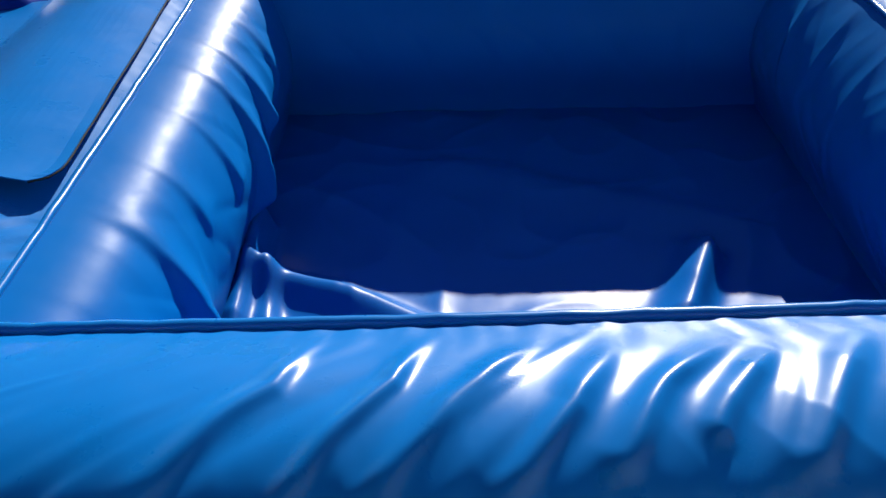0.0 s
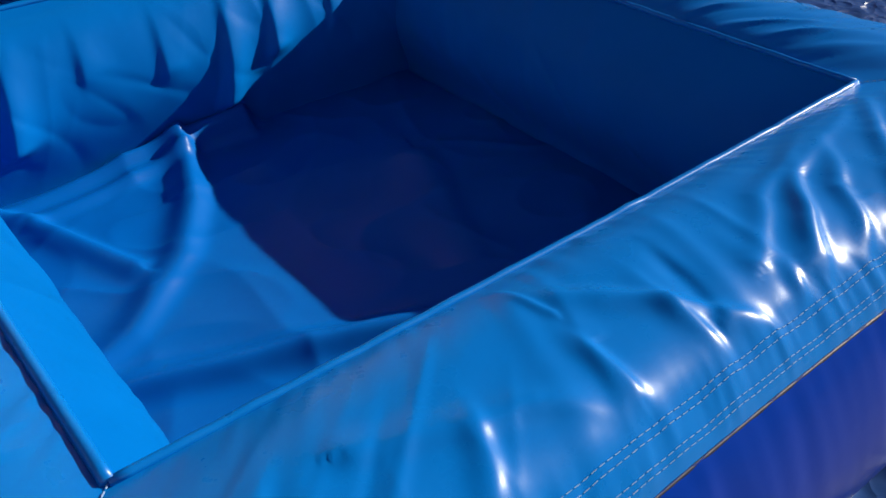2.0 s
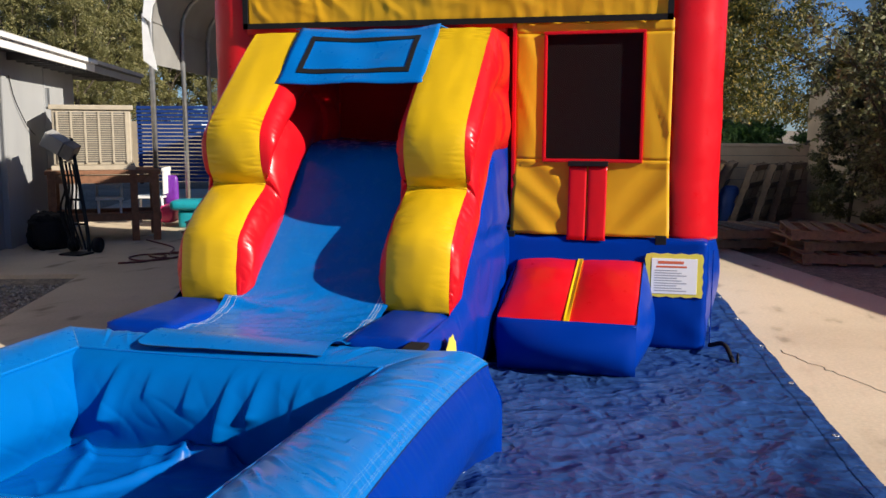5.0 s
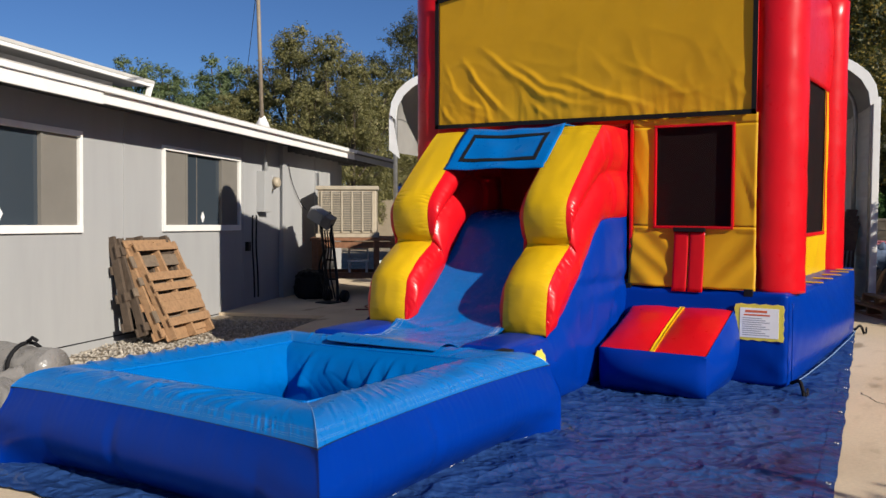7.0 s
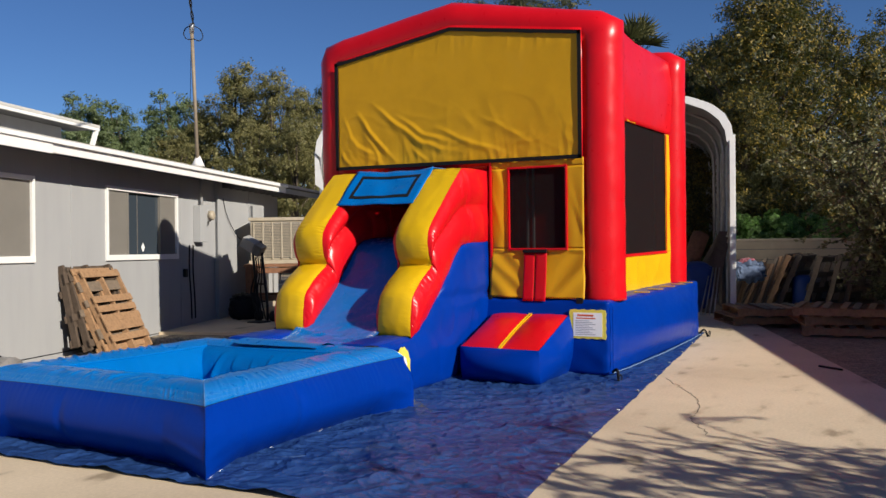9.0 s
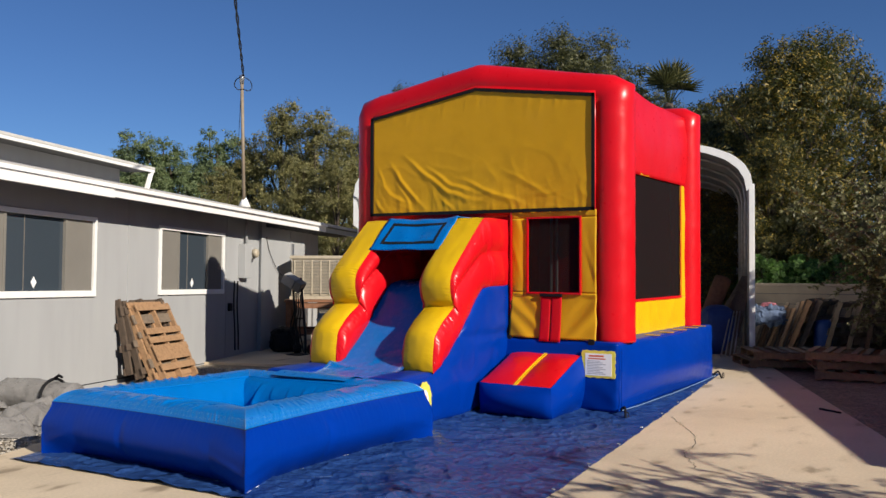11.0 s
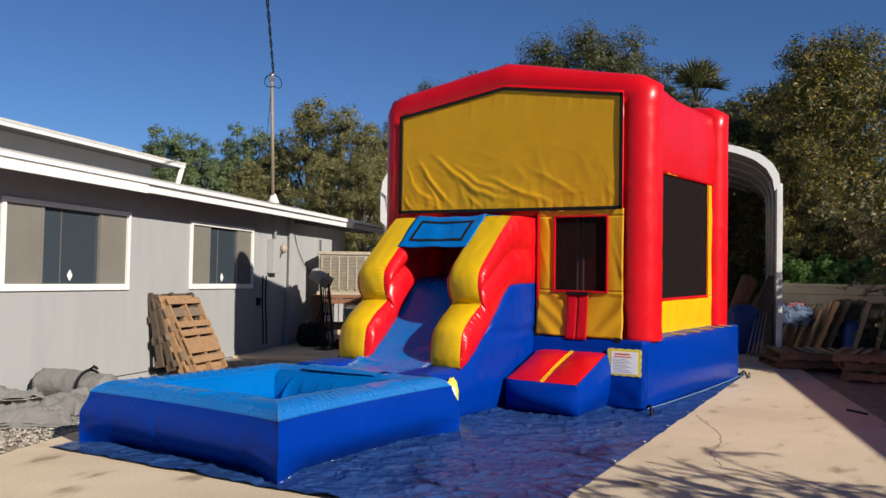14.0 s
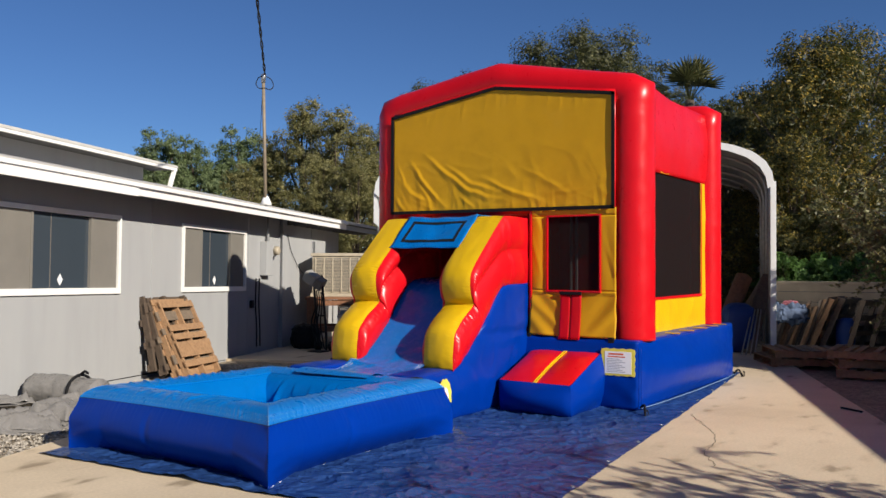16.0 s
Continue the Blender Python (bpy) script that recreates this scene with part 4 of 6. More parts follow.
# ---- bounce house ----
bouncer = thing("bounce_house", "inflatable bounce house in red, yellow and royal blue", "bounce house")
puff("base", (-6.36, 0.02, 0.012), (-2.93, 3.44, 0.735), 0.035, (0.10, 0.14, 0.05), ROYAL_BLUE, bouncer, "royal blue inflated base", 46, 0.012, 2.2)


tube("base_seam", [(-2.95, 3.47, 0.045), (-3.4, 3.488, 0.04), (-4.6, 3.50, 0.035), (-5.8, 3.488, 0.04), (-6.32, 3.47, 0.045)], 0.0045, THREAD, bouncer, "pale cord along the bottom of the base", 6)
for y in (0.03, 3.47):
    tube("corner_seam", [(-2.942, y, 0.06 + 0.62 * k / 8) for k in range(9)], 0.004, ROYAL_BLUE, bouncer, "", 6)


def arch(x, r, ends, top, peak, seed):
    (ya, za), (yb, zb) = ends
    ctrl = [(ya, 0.725)] + [(ya, 0.725 + (top[0] - 0.785) * k / 80) for k in range(1, 81)] + [(ya + 0.02, top[0] - 0.02)]
    n = 14
    ctrl += [(ya + 0.05 + (peak[0] - ya - 0.06) * k / n, top[0] + (peak[1] - top[0]) * k / n) for k in range(1, n + 1)]
    ctrl += [(peak[0] + (yb - peak[0] - 0.05) * k / n, peak[1] + (top[1] - peak[1]) * k / n) for k in range(1, n + 1)]
    ctrl += [(yb, top[1] - 0.03)] + [(yb, top[1] - 0.06 - (top[1] - 0.785) * k / 80) for k in range(1, 81)]
    pts = [(x, y, z) for y, z in ctrl]
    fat = lambda i, k: 0.005 * ns(i * 0.16 + seed, k * 0.4, 1.0) + 0.010 * ns(i * 0.7 + 0.15 * k, k * 0.12 + seed, 5.0) * max(0.0, ns(i * 0.06 + seed, k * 0.22, 8.0)) + 0.006 * (crest(i * 0.55 + seed, k * 0.18, 3.0, 2.2) - 0.3) * (math.exp(-min(i, 190 - i) / 6) + 0.8 * math.exp(-(min(abs(i - 80), abs(i - 110)) / 7) ** 2))
    tube("arch_column", pts, r, RED, bouncer, "fat glossy red column and roof arch", 28, fat)


arch(-3.238, 0.237, ((0.085, 0), (3.260, 0)), (3.435, 3.355), (1.63, 3.660), 1.0)
arch(-6.04, 0.200, ((0.17, 0), (3.170, 0)), (2.66, 3.47), (1.72, 3.60), 6.0)


def roof_fn(i, j):
    x = -3.2 - 2.9 * i
    y = 0.17 + 3.05 * j
    crown = 3.30 + 0.28 * (1 - abs(2 * j - 0.98))
    slack = 0.60 * (1 - j) ** 2 * soft((i - 0.55) / 0.2)
    return Vector((x, y, crown + 0.08 - slack - 0.16 * math.sin(math.pi * i) + 0.01 * ns(x * 3, y * 3)))


v, f = backed(*grid(roof_fn, 30, 30), (0, 0, -0.01))
solid("roof_sheet", v, f, RED, bouncer, "red vinyl roof sheet")


def side_top(y, sgn):
    def fn(i, j):
        x = -3.30 - 2.70 * i
        top = 3.42 - 0.17 * math.sin(math.pi * min(1, i * 1.12)) ** 0.8
        top = 3.44 - 0.10 * i - 0.60 * soft((i - 0.62) / 0.2) if sgn < 0 else min(3.55, 3.50 + 0.17 * max(0.0, 1 - i / 0.45) ** 1.2)
        z = top + (2.595 - top) * j
        return Vector((x, y + sgn * (0.03 * math.sin(math.pi * j) + 0.008 * ns(x * 4, z * 4, y)), z))
    v, f = backed(*grid(fn, 40, 20), (0, -sgn * 0.01, 0))
    solid("side_header", v, f, RED, bouncer, "red vinyl upper side wall")


side_top(3.225, 1)
side_top(0.16, -1)


def framed_sheet(fn, outer, hole):
    """A sheet fn(a, b) with a rectangular hole, in the sheet's own metres."""
    (a0, b0, a1, b1), (c0, d0, c1, d1) = outer, hole
    pieces = []
    for p0, q0, p1, q1 in ((a0, b0, a1, d0), (a0, d1, a1, b1), (a0, d0, c0, d1), (c1, d0, a1, d1)):
        if p1 - p0 < 1e-4 or q1 - q0 < 1e-4:
            continue
        na, nb = max(2, int((p1 - p0) * 44)), max(2, int((q1 - q0) * 44))
        pieces.append(grid(lambda s, t, p0=p0, q0=q0, p1=p1, q1=q1: fn(p0 + (p1 - p0) * s, q0 + (q1 - q0) * t), na, nb))
    return joined(pieces)


def side_sheet(y, sgn):
    return lambda a, b: Vector((a, y + sgn * (0.004 * ns(a * 5, b * 5, 1.0) + 0.008 * ridge(a * 2, b * 1.5, 2.0)), b))


for y, sgn in ((3.22, 1), (0.165, -1)):
    fn = side_sheet(y, sgn)
    v, f = framed_sheet(fn, (-5.98, 0.70, -3.38, 2.62), (-5.66, 1.135, -3.90, 2.60))
    v, f = backed(v, f, (0, -sgn * 0.006, 0))
    solid("side_panel", v, f, YELLOW, bouncer, "yellow vinyl side panel round a net window")
    v, f = grid(lambda s, t, y=y, sgn=sgn: Vector((-5.67 + 1.78 * s, y - sgn * (0.012 + 0.02 * math.sin(math.pi * s) * math.sin(math.pi * t)), 1.125 + 1.485 * t)), 16, 16)
    solid("net_window", v, f, NETTING, bouncer, "black net side window")
    block("net_binding", (-5.68, y - 0.014, 1.118), (-3.88, y + 0.014, 1.150), RED, bouncer, "thin red binding")
    block("net_binding", (-5.685, y - 0.010, 1.152), (-5.662, y + 0.012, 2.60), RED, bouncer)

# back wall and inside
v, f = grid(lambda s, t: Vector((-3.75 + 0.02 * ns(s * 4, t * 4), 0.20 + 1.92 * s, 0.74 + 1.75 * t)), 16, 16)
solid("inner_divider", *backed(v, f, (-0.01, 0, 0)), RED, bouncer, "red inner wall behind the slide head")
v, f = grid(lambda s, t: Vector((-6.08, 0.2 + 3.1 * s, 0.70 + 2.7 * t)), 10, 10)
solid("back_wall", *backed(v, f, (-0.01, 0, 0)), RED, bouncer, "red back wall")
for y in (1.16, 1.25):
    block("zip", (-6.06, y, 0.9), (-6.03, y + 0.03, 2.4), LABEL_WHITE, bouncer, "pale zip")
v, f = framed_sheet(lambda a, b: Vector((-3.02, a, b)), (0.25, 0.72, 2.10, 2.14), (0.90, 1.28, 1.78, 2.07))
solid("slide_opening_panel", *backed(v, f, (-0.01, 0, 0)), RED, bouncer, "red panel behind the slide head")


# big banner panel
def panel_top(y):
    return 3.345 + (y - 0.20) / 1.50 * 0.225 if y < 1.70 else 3.570 + (y - 1.70) / 1.46 * -0.215


BANNER_FOLDS = (
    ([(0.70, 2.86), (1.05, 2.58), (1.37, 2.38), (1.85, 2.26)], 0.016, 0.030), ([(0.35, 2.50), (0.72, 2.27)], 0.012, 0.026),
    ([(1.02, 2.70), (1.40, 2.47), (1.78, 2.34)], 0.013, 0.026), ([(0.50, 2.78), (0.74, 2.46), (0.97, 2.25)], 0.014, 0.026),
    ([(1.50, 2.54), (1.95, 2.34), (2.35, 2.23)], 0.012, 0.028), ([(0.27, 2.36), (0.41, 2.17)], 0.010, 0.022), ([(0.60, 2.52), (0.80, 2.20)], 0.008, 0.02),
    ([(1.20, 2.36), (1.42, 2.18)], 0.008, 0.02), ([(2.05, 2.62), (2.65, 2.30)], 0.007, 0.03), ([(0.32, 2.75), (0.40, 2.45)], 0.007, 0.022))


def panel_fn(y, t):
    top, bot = panel_top(y) - 0.02, 2.15
    z = bot + (top - bot) * t
    low = max(0.0, 1 - t * 1.5)
    folds = (ridge(y * 4.0 + z * 1.8, z * 1.1 - y * 0.6, 4.0) - 0.25) * 0.001 * low
    folds += (ridge(y * 1.0 + z * 1.0, z * 3.0 + y * 1.6, 9.0) - 0.25) * 0.002 * (0.15 + low)
    folds += crest(y * 1.5 + z * 2.2, z * 2.2 - y * 1.2, 41.0, 5.0) * 0.009 * (0.10 + low) + crest(y * 2.6 - z * 1.2, z * 2.4 + y * 0.8, 47.0, 5.0) * 0.007 * low
    folds += crest(y * 6.0 - z * 1.5, z * 0.8, 52.0, 3.0) * 0.006 * max(0.0, t - 0.75) * 4
    folds += ns(y * 2.0 + z * 2.6, z * 0.9 - y * 0.9, 31.0) * 0.010 * (0.12 + low) + crest(y * 7.5 + z * 0.6, z * 1.2, 33.0, 3.0) * 0.008 * max(0.0, 1 - t * 2.6) ** 1.5
    folds += crest(y * 2.2 + z * 2.6, z * 1.6 - y * 1.4, 14.0, 6.0) * 0.003 * (0.15 + low)
    folds += crest(y * 2.4 - z * 3.0, z * 1.5 + y * 1.2, 21.0, 6.0) * 0.0025 * low
    folds *= 0.6
    for line, tall, wide in BANNER_FOLDS:
        got = near_line(line, y + 0.03 * ns(y * 5, z * 5, 61.0), z + 0.03 * ns(y * 5, z * 5, 71.0), 3.5 * wide)
        if got:
            dist, u, flank = got
            folds += tall * math.exp(-(dist / (wide * (1.5 if flank else 0.7))) ** 2) * min(1.0, 0.2 + 3 * u) * min(1.0, 0.2 + 3 * (1 - u))
    folds += ns(y * 22, z * 2, 1.0) * 0.002 * (t ** 6 + (1 - t) ** 6)
    return Vector((-2.972 + folds, y, z))


v, f = backed(*grid(lambda s, t: panel_fn(0.225 + 2.92 * s, t), 190, 90), (-0.006, 0, 0))
banner = solid("banner_panel", v, f, BANNER_YELLOW, bouncer, "plain ochre yellow banner panel, slightly creased")


def border_piece(a, b, w):
    (ya, za), (yb, zb) = a, b
    d = Vector((0, yb - ya, zb - za)).normalized()
    nrm = Vector((0, -d.z, d.y)) * w
    p, q = Vector((-2.962, ya, za)), Vector((-2.962, yb, zb))
    cs = [p, q, q + nrm, p + nrm]
    return [*cs, *[c + Vector((0.008, 0, 0)) for c in cs]], [(4, 5, 6, 7), (0, 1, 5, 4), (1, 2, 6, 5), (2, 3, 7, 6), (3, 0, 4, 7)]


for a, b in (((0.195, 2.135), (3.165, 2.12)), ((3.168, 2.12), (3.168, 3.362)), ((3.168, 3.362), (1.70, 3.575)), ((1.70, 3.575), (0.195, 3.352)), ((0.192, 3.352), (0.192, 2.135))):
    solid("banner_border", *border_piece(a, b, 0.038), BLACK_TAPE, bouncer, "black fastener border of the banner", False)
v, f = grid(lambda s, t: Vector((-3.0, 0.2 + 2.96 * s, 2.10 + (panel_top(0.2 + 2.96 * s) + 0.04 - 2.10) * t)), 20, 4)
solid("banner_backing", *backed(v, f, (-0.012, 0, 0)), RED, bouncer, "")


# door panel with net window
def door_fn(y, z):
    pull = ns(y * 6.0 + z * 1.6, z * 1.1 - y, 3.0) * 0.020 + crest(y * 5.0 + z * 1.4, z * 0.9, 12.0, 4.0) * 0.008
    if z < 1.2:
        pull = ns(y * 5.0 + (z if y < 2.66 else -z) * 5.0, z * 1.5, 6.0) * 0.034 + (ridge(y * 3.0 + (z if y < 2.66 else -z) * 3.2, z * 1.5, 6.0) - 0.3) * 0.006 + 0.05 * ((1.2 - z) / 0.45) ** 1.5
    edge = min(1.0, abs(y - 2.37) * 10, abs(y - 2.99) * 10) if 1.2 < z < 2.08 else 1.0
    return Vector((-2.985 + pull * edge, y + (0.03 * (1.2 - z) / 0.45 * (y - 2.67) if z < 1.2 else 0.0), z))


v, f = framed_sheet(door_fn, (2.165, 0.745, 3.175, 2.135), (2.37, 1.24, 2.99, 2.055))
solid("door_panel", *backed(v, f, (-0.006, 0, 0)), BANNER_YELLOW, bouncer, "creased yellow vinyl entrance panel")
v, f = grid(lambda s, t: Vector((-2.998, 2.36 + 0.64 * s, 1.23 + 0.83 * t)), 8, 8)
solid("net_window", v, f, NETTING, bouncer, "black net entrance window")
for lo, hi in (((-2.99, 2.355, 1.222), (-2.965, 3.005, 1.245)), ((-2.99, 2.355, 2.047), (-2.965, 3.005, 2.068)), ((-2.99, 2.355, 1.245), (-2.966, 2.376, 2.047)), ((-2.99, 2.984, 1.245), (-2.966, 3.005, 2.047))):
    block("net_binding", lo, hi, RED, bouncer, "red binding round the net", 0.006)
block("side_trim", (-3.0, 2.145, 0.78), (-2.968, 2.172, 2.13), RED, bouncer, "red edge trim", 0.006)
for a, b in ((2.535, 2.652), (2.664, 2.785)):
    v, f = grid(lambda s, t, a=a, b=b: Vector((-2.962 + 0.003 * math.sin(math.pi * s) + 0.003 * ns(s * 3, t * 5) + 0.05 * (1 - t) ** 1.5, a + (b - a) * s, 0.715 + 0.485 * t)), 8, 14)
    solid("door_strip", *backed(v, f, (-0.004, 0, 0)), RED, bouncer, "red vinyl flap strip under the entrance net")
block("fastener_patch", (-2.965, 2.53, 1.198), (-2.945, 2.79, 1.232), BLACK_TAPE, bouncer, "black fastener patch")
for y in (2.15, 3.14):
    block("buckle", (-2.945, y - 0.035, 0.66), (-2.925, y + 0.035, 0.76), BLACK_PLASTIC, bouncer, "black buckle")

# corner label on the base front
LABEL_AT = Matrix.Translation((-2.896, 3.07, 0)) @ pose(0, 0, 0, 0, 0, 4.7) @ Matrix.Translation((2.877, -3.07, 0))
R, Uq, OUTV = Vector((0, 1, 0)), Vector((0, 0, 1)), Vector((1, 0, 0))
pts = []
for k in range(9):
    pts.append((3.055 + 0.044 * k, 0.365 + 0.008 * (k % 2)))
for k in range(1, 9):
    pts.append((3.407 + 0.008 * (k % 2), 0.365 + 0.035 * k))
for k in range(1, 9):
    pts.append((3.407 - 0.044 * k, 0.645 + 0.008 * (k % 2)))
for k in range(1, 8):
    pts.append((3.055 - 0.008 * (k % 2), 0.645 - 0.035 * k))
n = len(pts)
verts = [(-2.868, y, z) for y, z in pts] + [(-2.88, y, z) for y, z in pts]
solid("rule_label", verts, [tuple(range(n))] + [(i, n + i, n + (i + 1) % n, (i + 1) % n) for i in range(n)], LABEL_YELLOW, bouncer, "yellow edged printed rule label", False, LABEL_AT)
block("label_sheet", (-2.868, 3.09, 0.39), (-2.8655, 3.375, 0.62), LABEL_WHITE, bouncer, "white printed sheet", 0.0, LABEL_AT)
bars("label_print", (-2.8655, 3.10, 0.40), R, Uq, OUTV, [(0.03, 0.185, 0.16, 0.018), (0.02, 0.16, 0.19, 0.012)], LABEL_RED, bouncer).matrix_basis = LABEL_AT
bars("label_print", (-2.8655, 3.10, 0.40), R, Uq, OUTV, [(0.01, 0.006 + 0.0165 * k, 0.20 - 0.03 * (k % 3), 0.007) for k in range(9)], LABEL_GREY, bouncer).matrix_basis = LABEL_AT

# ties over the base edge, tether straps
for x in (-3.95, -4.45, -4.95, -5.4, -5.75):
    block("tie_strap", (x - 0.10, 3.33, 0.742), (x - 0.07, 3.50, 0.752), YELLOW, bouncer, "short yellow tie strap", 0.003, pose(0, 0, 0))
for (x, y), way in (((-2.93, 3.47), (0.24, 0.14)), ((-6.33, 3.46), (-0.12, 0.08))):
    pts = smooth_line([(x, y, 0.06), (x + way[0] * 0.5, y + way[1] * 0.6, 0.10), (x + way[0], y + way[1], 0.012)], 12)
    tube("tether_strap", pts, 0.014, BLACK_TAPE, bouncer, "black tether strap", 6)
    pts = [(x + way[0] * 1.05 + 0.04 * math.cos(a / 10 * 2 * math.pi), y + way[1] + 0.02, 0.045 + 0.035 * math.sin(a / 10 * 2 * math.pi)) for a in range(11)]
    tube("tether_ring", pts, 0.006, BLACK_PLASTIC, bouncer, "", 6)


# ---- entrance ramp ----
ramp_thing = thing("entrance_ramp", "small inflatable entrance ramp with red top and blue sides", "ramp")


def ramp_top(i, j):
    x = -2.93 + 0.76 * i
    y = 2.225 + 0.815 * j
    z = 0.595 - 0.275 * i + 0.055 * math.sin(math.pi * i) ** 0.8 * abs(math.sin(math.pi * 2 * j)) ** 0.6
    z += 0.003 * ns(x * 12, y * 12)
    return Vector((x, y, z))


v, f = grid(ramp_top, 30, 40)
solid("ramp_top", v, f, RED, ramp_thing, "red sloping top")
v, f = backed(*grid(lambda s, t: ramp_top(s, 0.485 + 0.04 * t) + Vector((0, 0, 0.012)), 20, 3), (0, 0, -0.012))
solid("centre_stripe", v, f, YELLOW, ramp_thing, "yellow centre stripe", False)


def ramp_side(y, sgn):
    def fn(i, r):
        p = ramp_top(i, 1 if sgn > 0 else 0)
        return Vector((p.x - 0.02 * r * i, y + sgn * (0.095 * math.sin(math.pi * r) ** 0.8 * math.sin(math.pi * min(1, i * 0.9 + 0.1)) ** 0.7 - 0.03 * r ** 3 + 0.004 * ns(i * 6, r * 6, y)), p.z * (1 - r) + 0.012))
    v, f = grid(fn, 24, 16)
    solid("ramp_side", v, f, ROYAL_BLUE, ramp_thing, "royal blue side")


ramp_side(3.04, 1)
ramp_side(2.225, -1)
v, f = grid(lambda s, r: Vector((-2.17 + 0.120 * math.sin(math.pi * r) ** 0.8 * math.sin(math.pi * s) ** 0.6 - 0.03 * r ** 3, 2.225 + 0.815 * s, 0.32 * (1 - r) + 0.012 + 0.003 * ns(s * 9, r * 5) * (1 - r))), 24, 14)
solid("ramp_front", v, f, ROYAL_BLUE, ramp_thing, "royal blue front")
tube("ramp_seam", [ramp_top(1.0, k / 20) for k in range(21)], 0.006, ROYAL_BLUE, ramp_thing, "", 6)


# ---- house ----
HOUSE = pose(-1.962, -3.108, 0.105, 0, -1.2, 20.0)   # local x runs back along the wall, y out of it, z up
house = thing("house", "single-storey pale grey house with white eaves", "house", HOUSE)


def hx(u):
    return -0.88 * u


WIN = [(-3.45, -0.93), (0.745, 2.98)]
Z0, Z1 = 1.03, 2.005
# wall with two window openings, built of butted panels
spans = [(-9.0, WIN[0][0]), (WIN[0][1], WIN[1][0]), (WIN[1][1], 4.50)]
LOW, TOP = -0.075, 2.29
for a, b in spans:
    block("wall", (hx(b), -0.15, LOW), (hx(a), 0.0, TOP), SIDING, house, "pale grey painted wall", 0.0)
for a, b in WIN:
    block("wall", (hx(b), -0.15, LOW), (hx(a), 0.0, Z0), SIDING, house, "", 0.0)
    block("wall", (hx(b), -0.15, Z1), (hx(a), 0.0, TOP), SIDING, house, "", 0.0)
block("wall", (hx(7.30), -0.15, LOW), (hx(4.50), 0.06, TOP), SIDING, house, "pale grey painted wall, set forward", 0.0)
# the far end of the wall steps back under the roof
block("wall", (hx(7.30), -0.60, LOW), (hx(7.15), -0.15, TOP), SIDING, house, "return of the stepped wall", 0.0)
block("wall", (hx(9.60), -0.75, LOW), (hx(7.15), -0.60, TOP), SIDING, house, "wall set back under the roof", 0.0)
block("wall", (hx(9.60), -6.0, LOW), (hx(9.45), -0.75, TOP), SIDING, house, "", 0.0)
block("wall", (hx(-9.0), -6.0, LOW), (hx(-9.15), 0.0, TOP), SIDING, house, "", 0.0)
block("foundation", (hx(7.30), -0.14, -0.40), (hx(-9.0), 0.006, LOW - 0.012), SIDING, house, "painted foundation strip", 0.004)
block("sill_gap", (hx(7.30), 0.0, LOW - 0.010), (hx(-9.0), 0.008, LOW), BLACK_PLASTIC, house, "dark gap under the siding", 0.0)
block("corner_board", (hx(4.60), 0.062, LOW), (hx(4.46), 0.085, 2.10), SIDING, house, "", 0.004)
for u in (-5.2, -0.1, 3.12, 6.0):
    block("panel_batten", (hx(u + 0.02), 0.0 if u < 4.4 else 0.06, LOW), (hx(u - 0.02), 0.008 if u < 4.4 else 0.07, TOP), SIDING, house, "", 0.002)


def window(a, b, z0, z1):
    w = new("window")
    w.parent = house
    w["label"] = "white framed sliding window with tan screens"
    fr = 0.055
    for lo, hi in (((hx(b), -0.06, z0 - 0.02), (hx(a), 0.03, z0 + fr)), ((hx(b), -0.06, z1 - fr), (hx(a), 0.03, z1)),
                   ((hx(a + fr), -0.06, z0 + fr), (hx(a), 0.028, z1 - fr)), ((hx(b), -0.06, z0 + fr), (hx(b - fr), 0.028, z1 - fr))):
        block("window_frame", lo, hi, WHITE_PAINT, w, "", 0.004)
    third = (b - a - 2 * fr) / 3
    l, r = a + fr, b - fr
    m1, m2 = l + third * 0.80, r - third * 0.74
    for p, q, mat, y in ((l, m1, SCREEN, 0.000), (m1, m2, PANE, -0.03), (m2, r, SCREEN, 0.000)):
        block("window_pane", (hx(q) + 0.012, y - 0.012, z0 + fr), (hx(p) - 0.012, y, z1 - fr), mat, w, "tan insect screen" if mat is SCREEN else "dark glass pane", 0.0)
    for p in (m1, m2):
        block("mullion", (hx(p) - 0.018, -0.05, z0 + fr), (hx(p) + 0.018, 0.012, z1 - fr), SCREEN, w, "", 0.003)
    block("mullion", (hx((m1 * 2 + m2) / 3) - 0.004, -0.032, z0 + fr), (hx((m1 * 2 + m2) / 3) + 0.004, -0.024, z1 - fr), DULL_BOX, w, "", 0.0)
    cx = hx((m1 + m2) / 2)
    d = [(cx, 0.0), (cx - 0.05, 0.07), (cx, 0.14), (cx + 0.05, 0.07)]
    solid("window_sticker", [(x, -0.026, z0 + fr + 0.03 + z) for x, z in d] + [(x, -0.03, z0 + fr + 0.03 + z) for x, z in d], [(0, 1, 2, 3), (7, 6, 5, 4)], LABEL_WHITE, w, "small white diamond sticker", False)
    block("window_backing", (hx(b - fr), -0.14, z0 + fr), (hx(a + fr), -0.10, z1 - fr), BLACK_PLASTIC, w, "", 0.0)


for a, b in WIN:
    window(a, b, Z0, Z1)

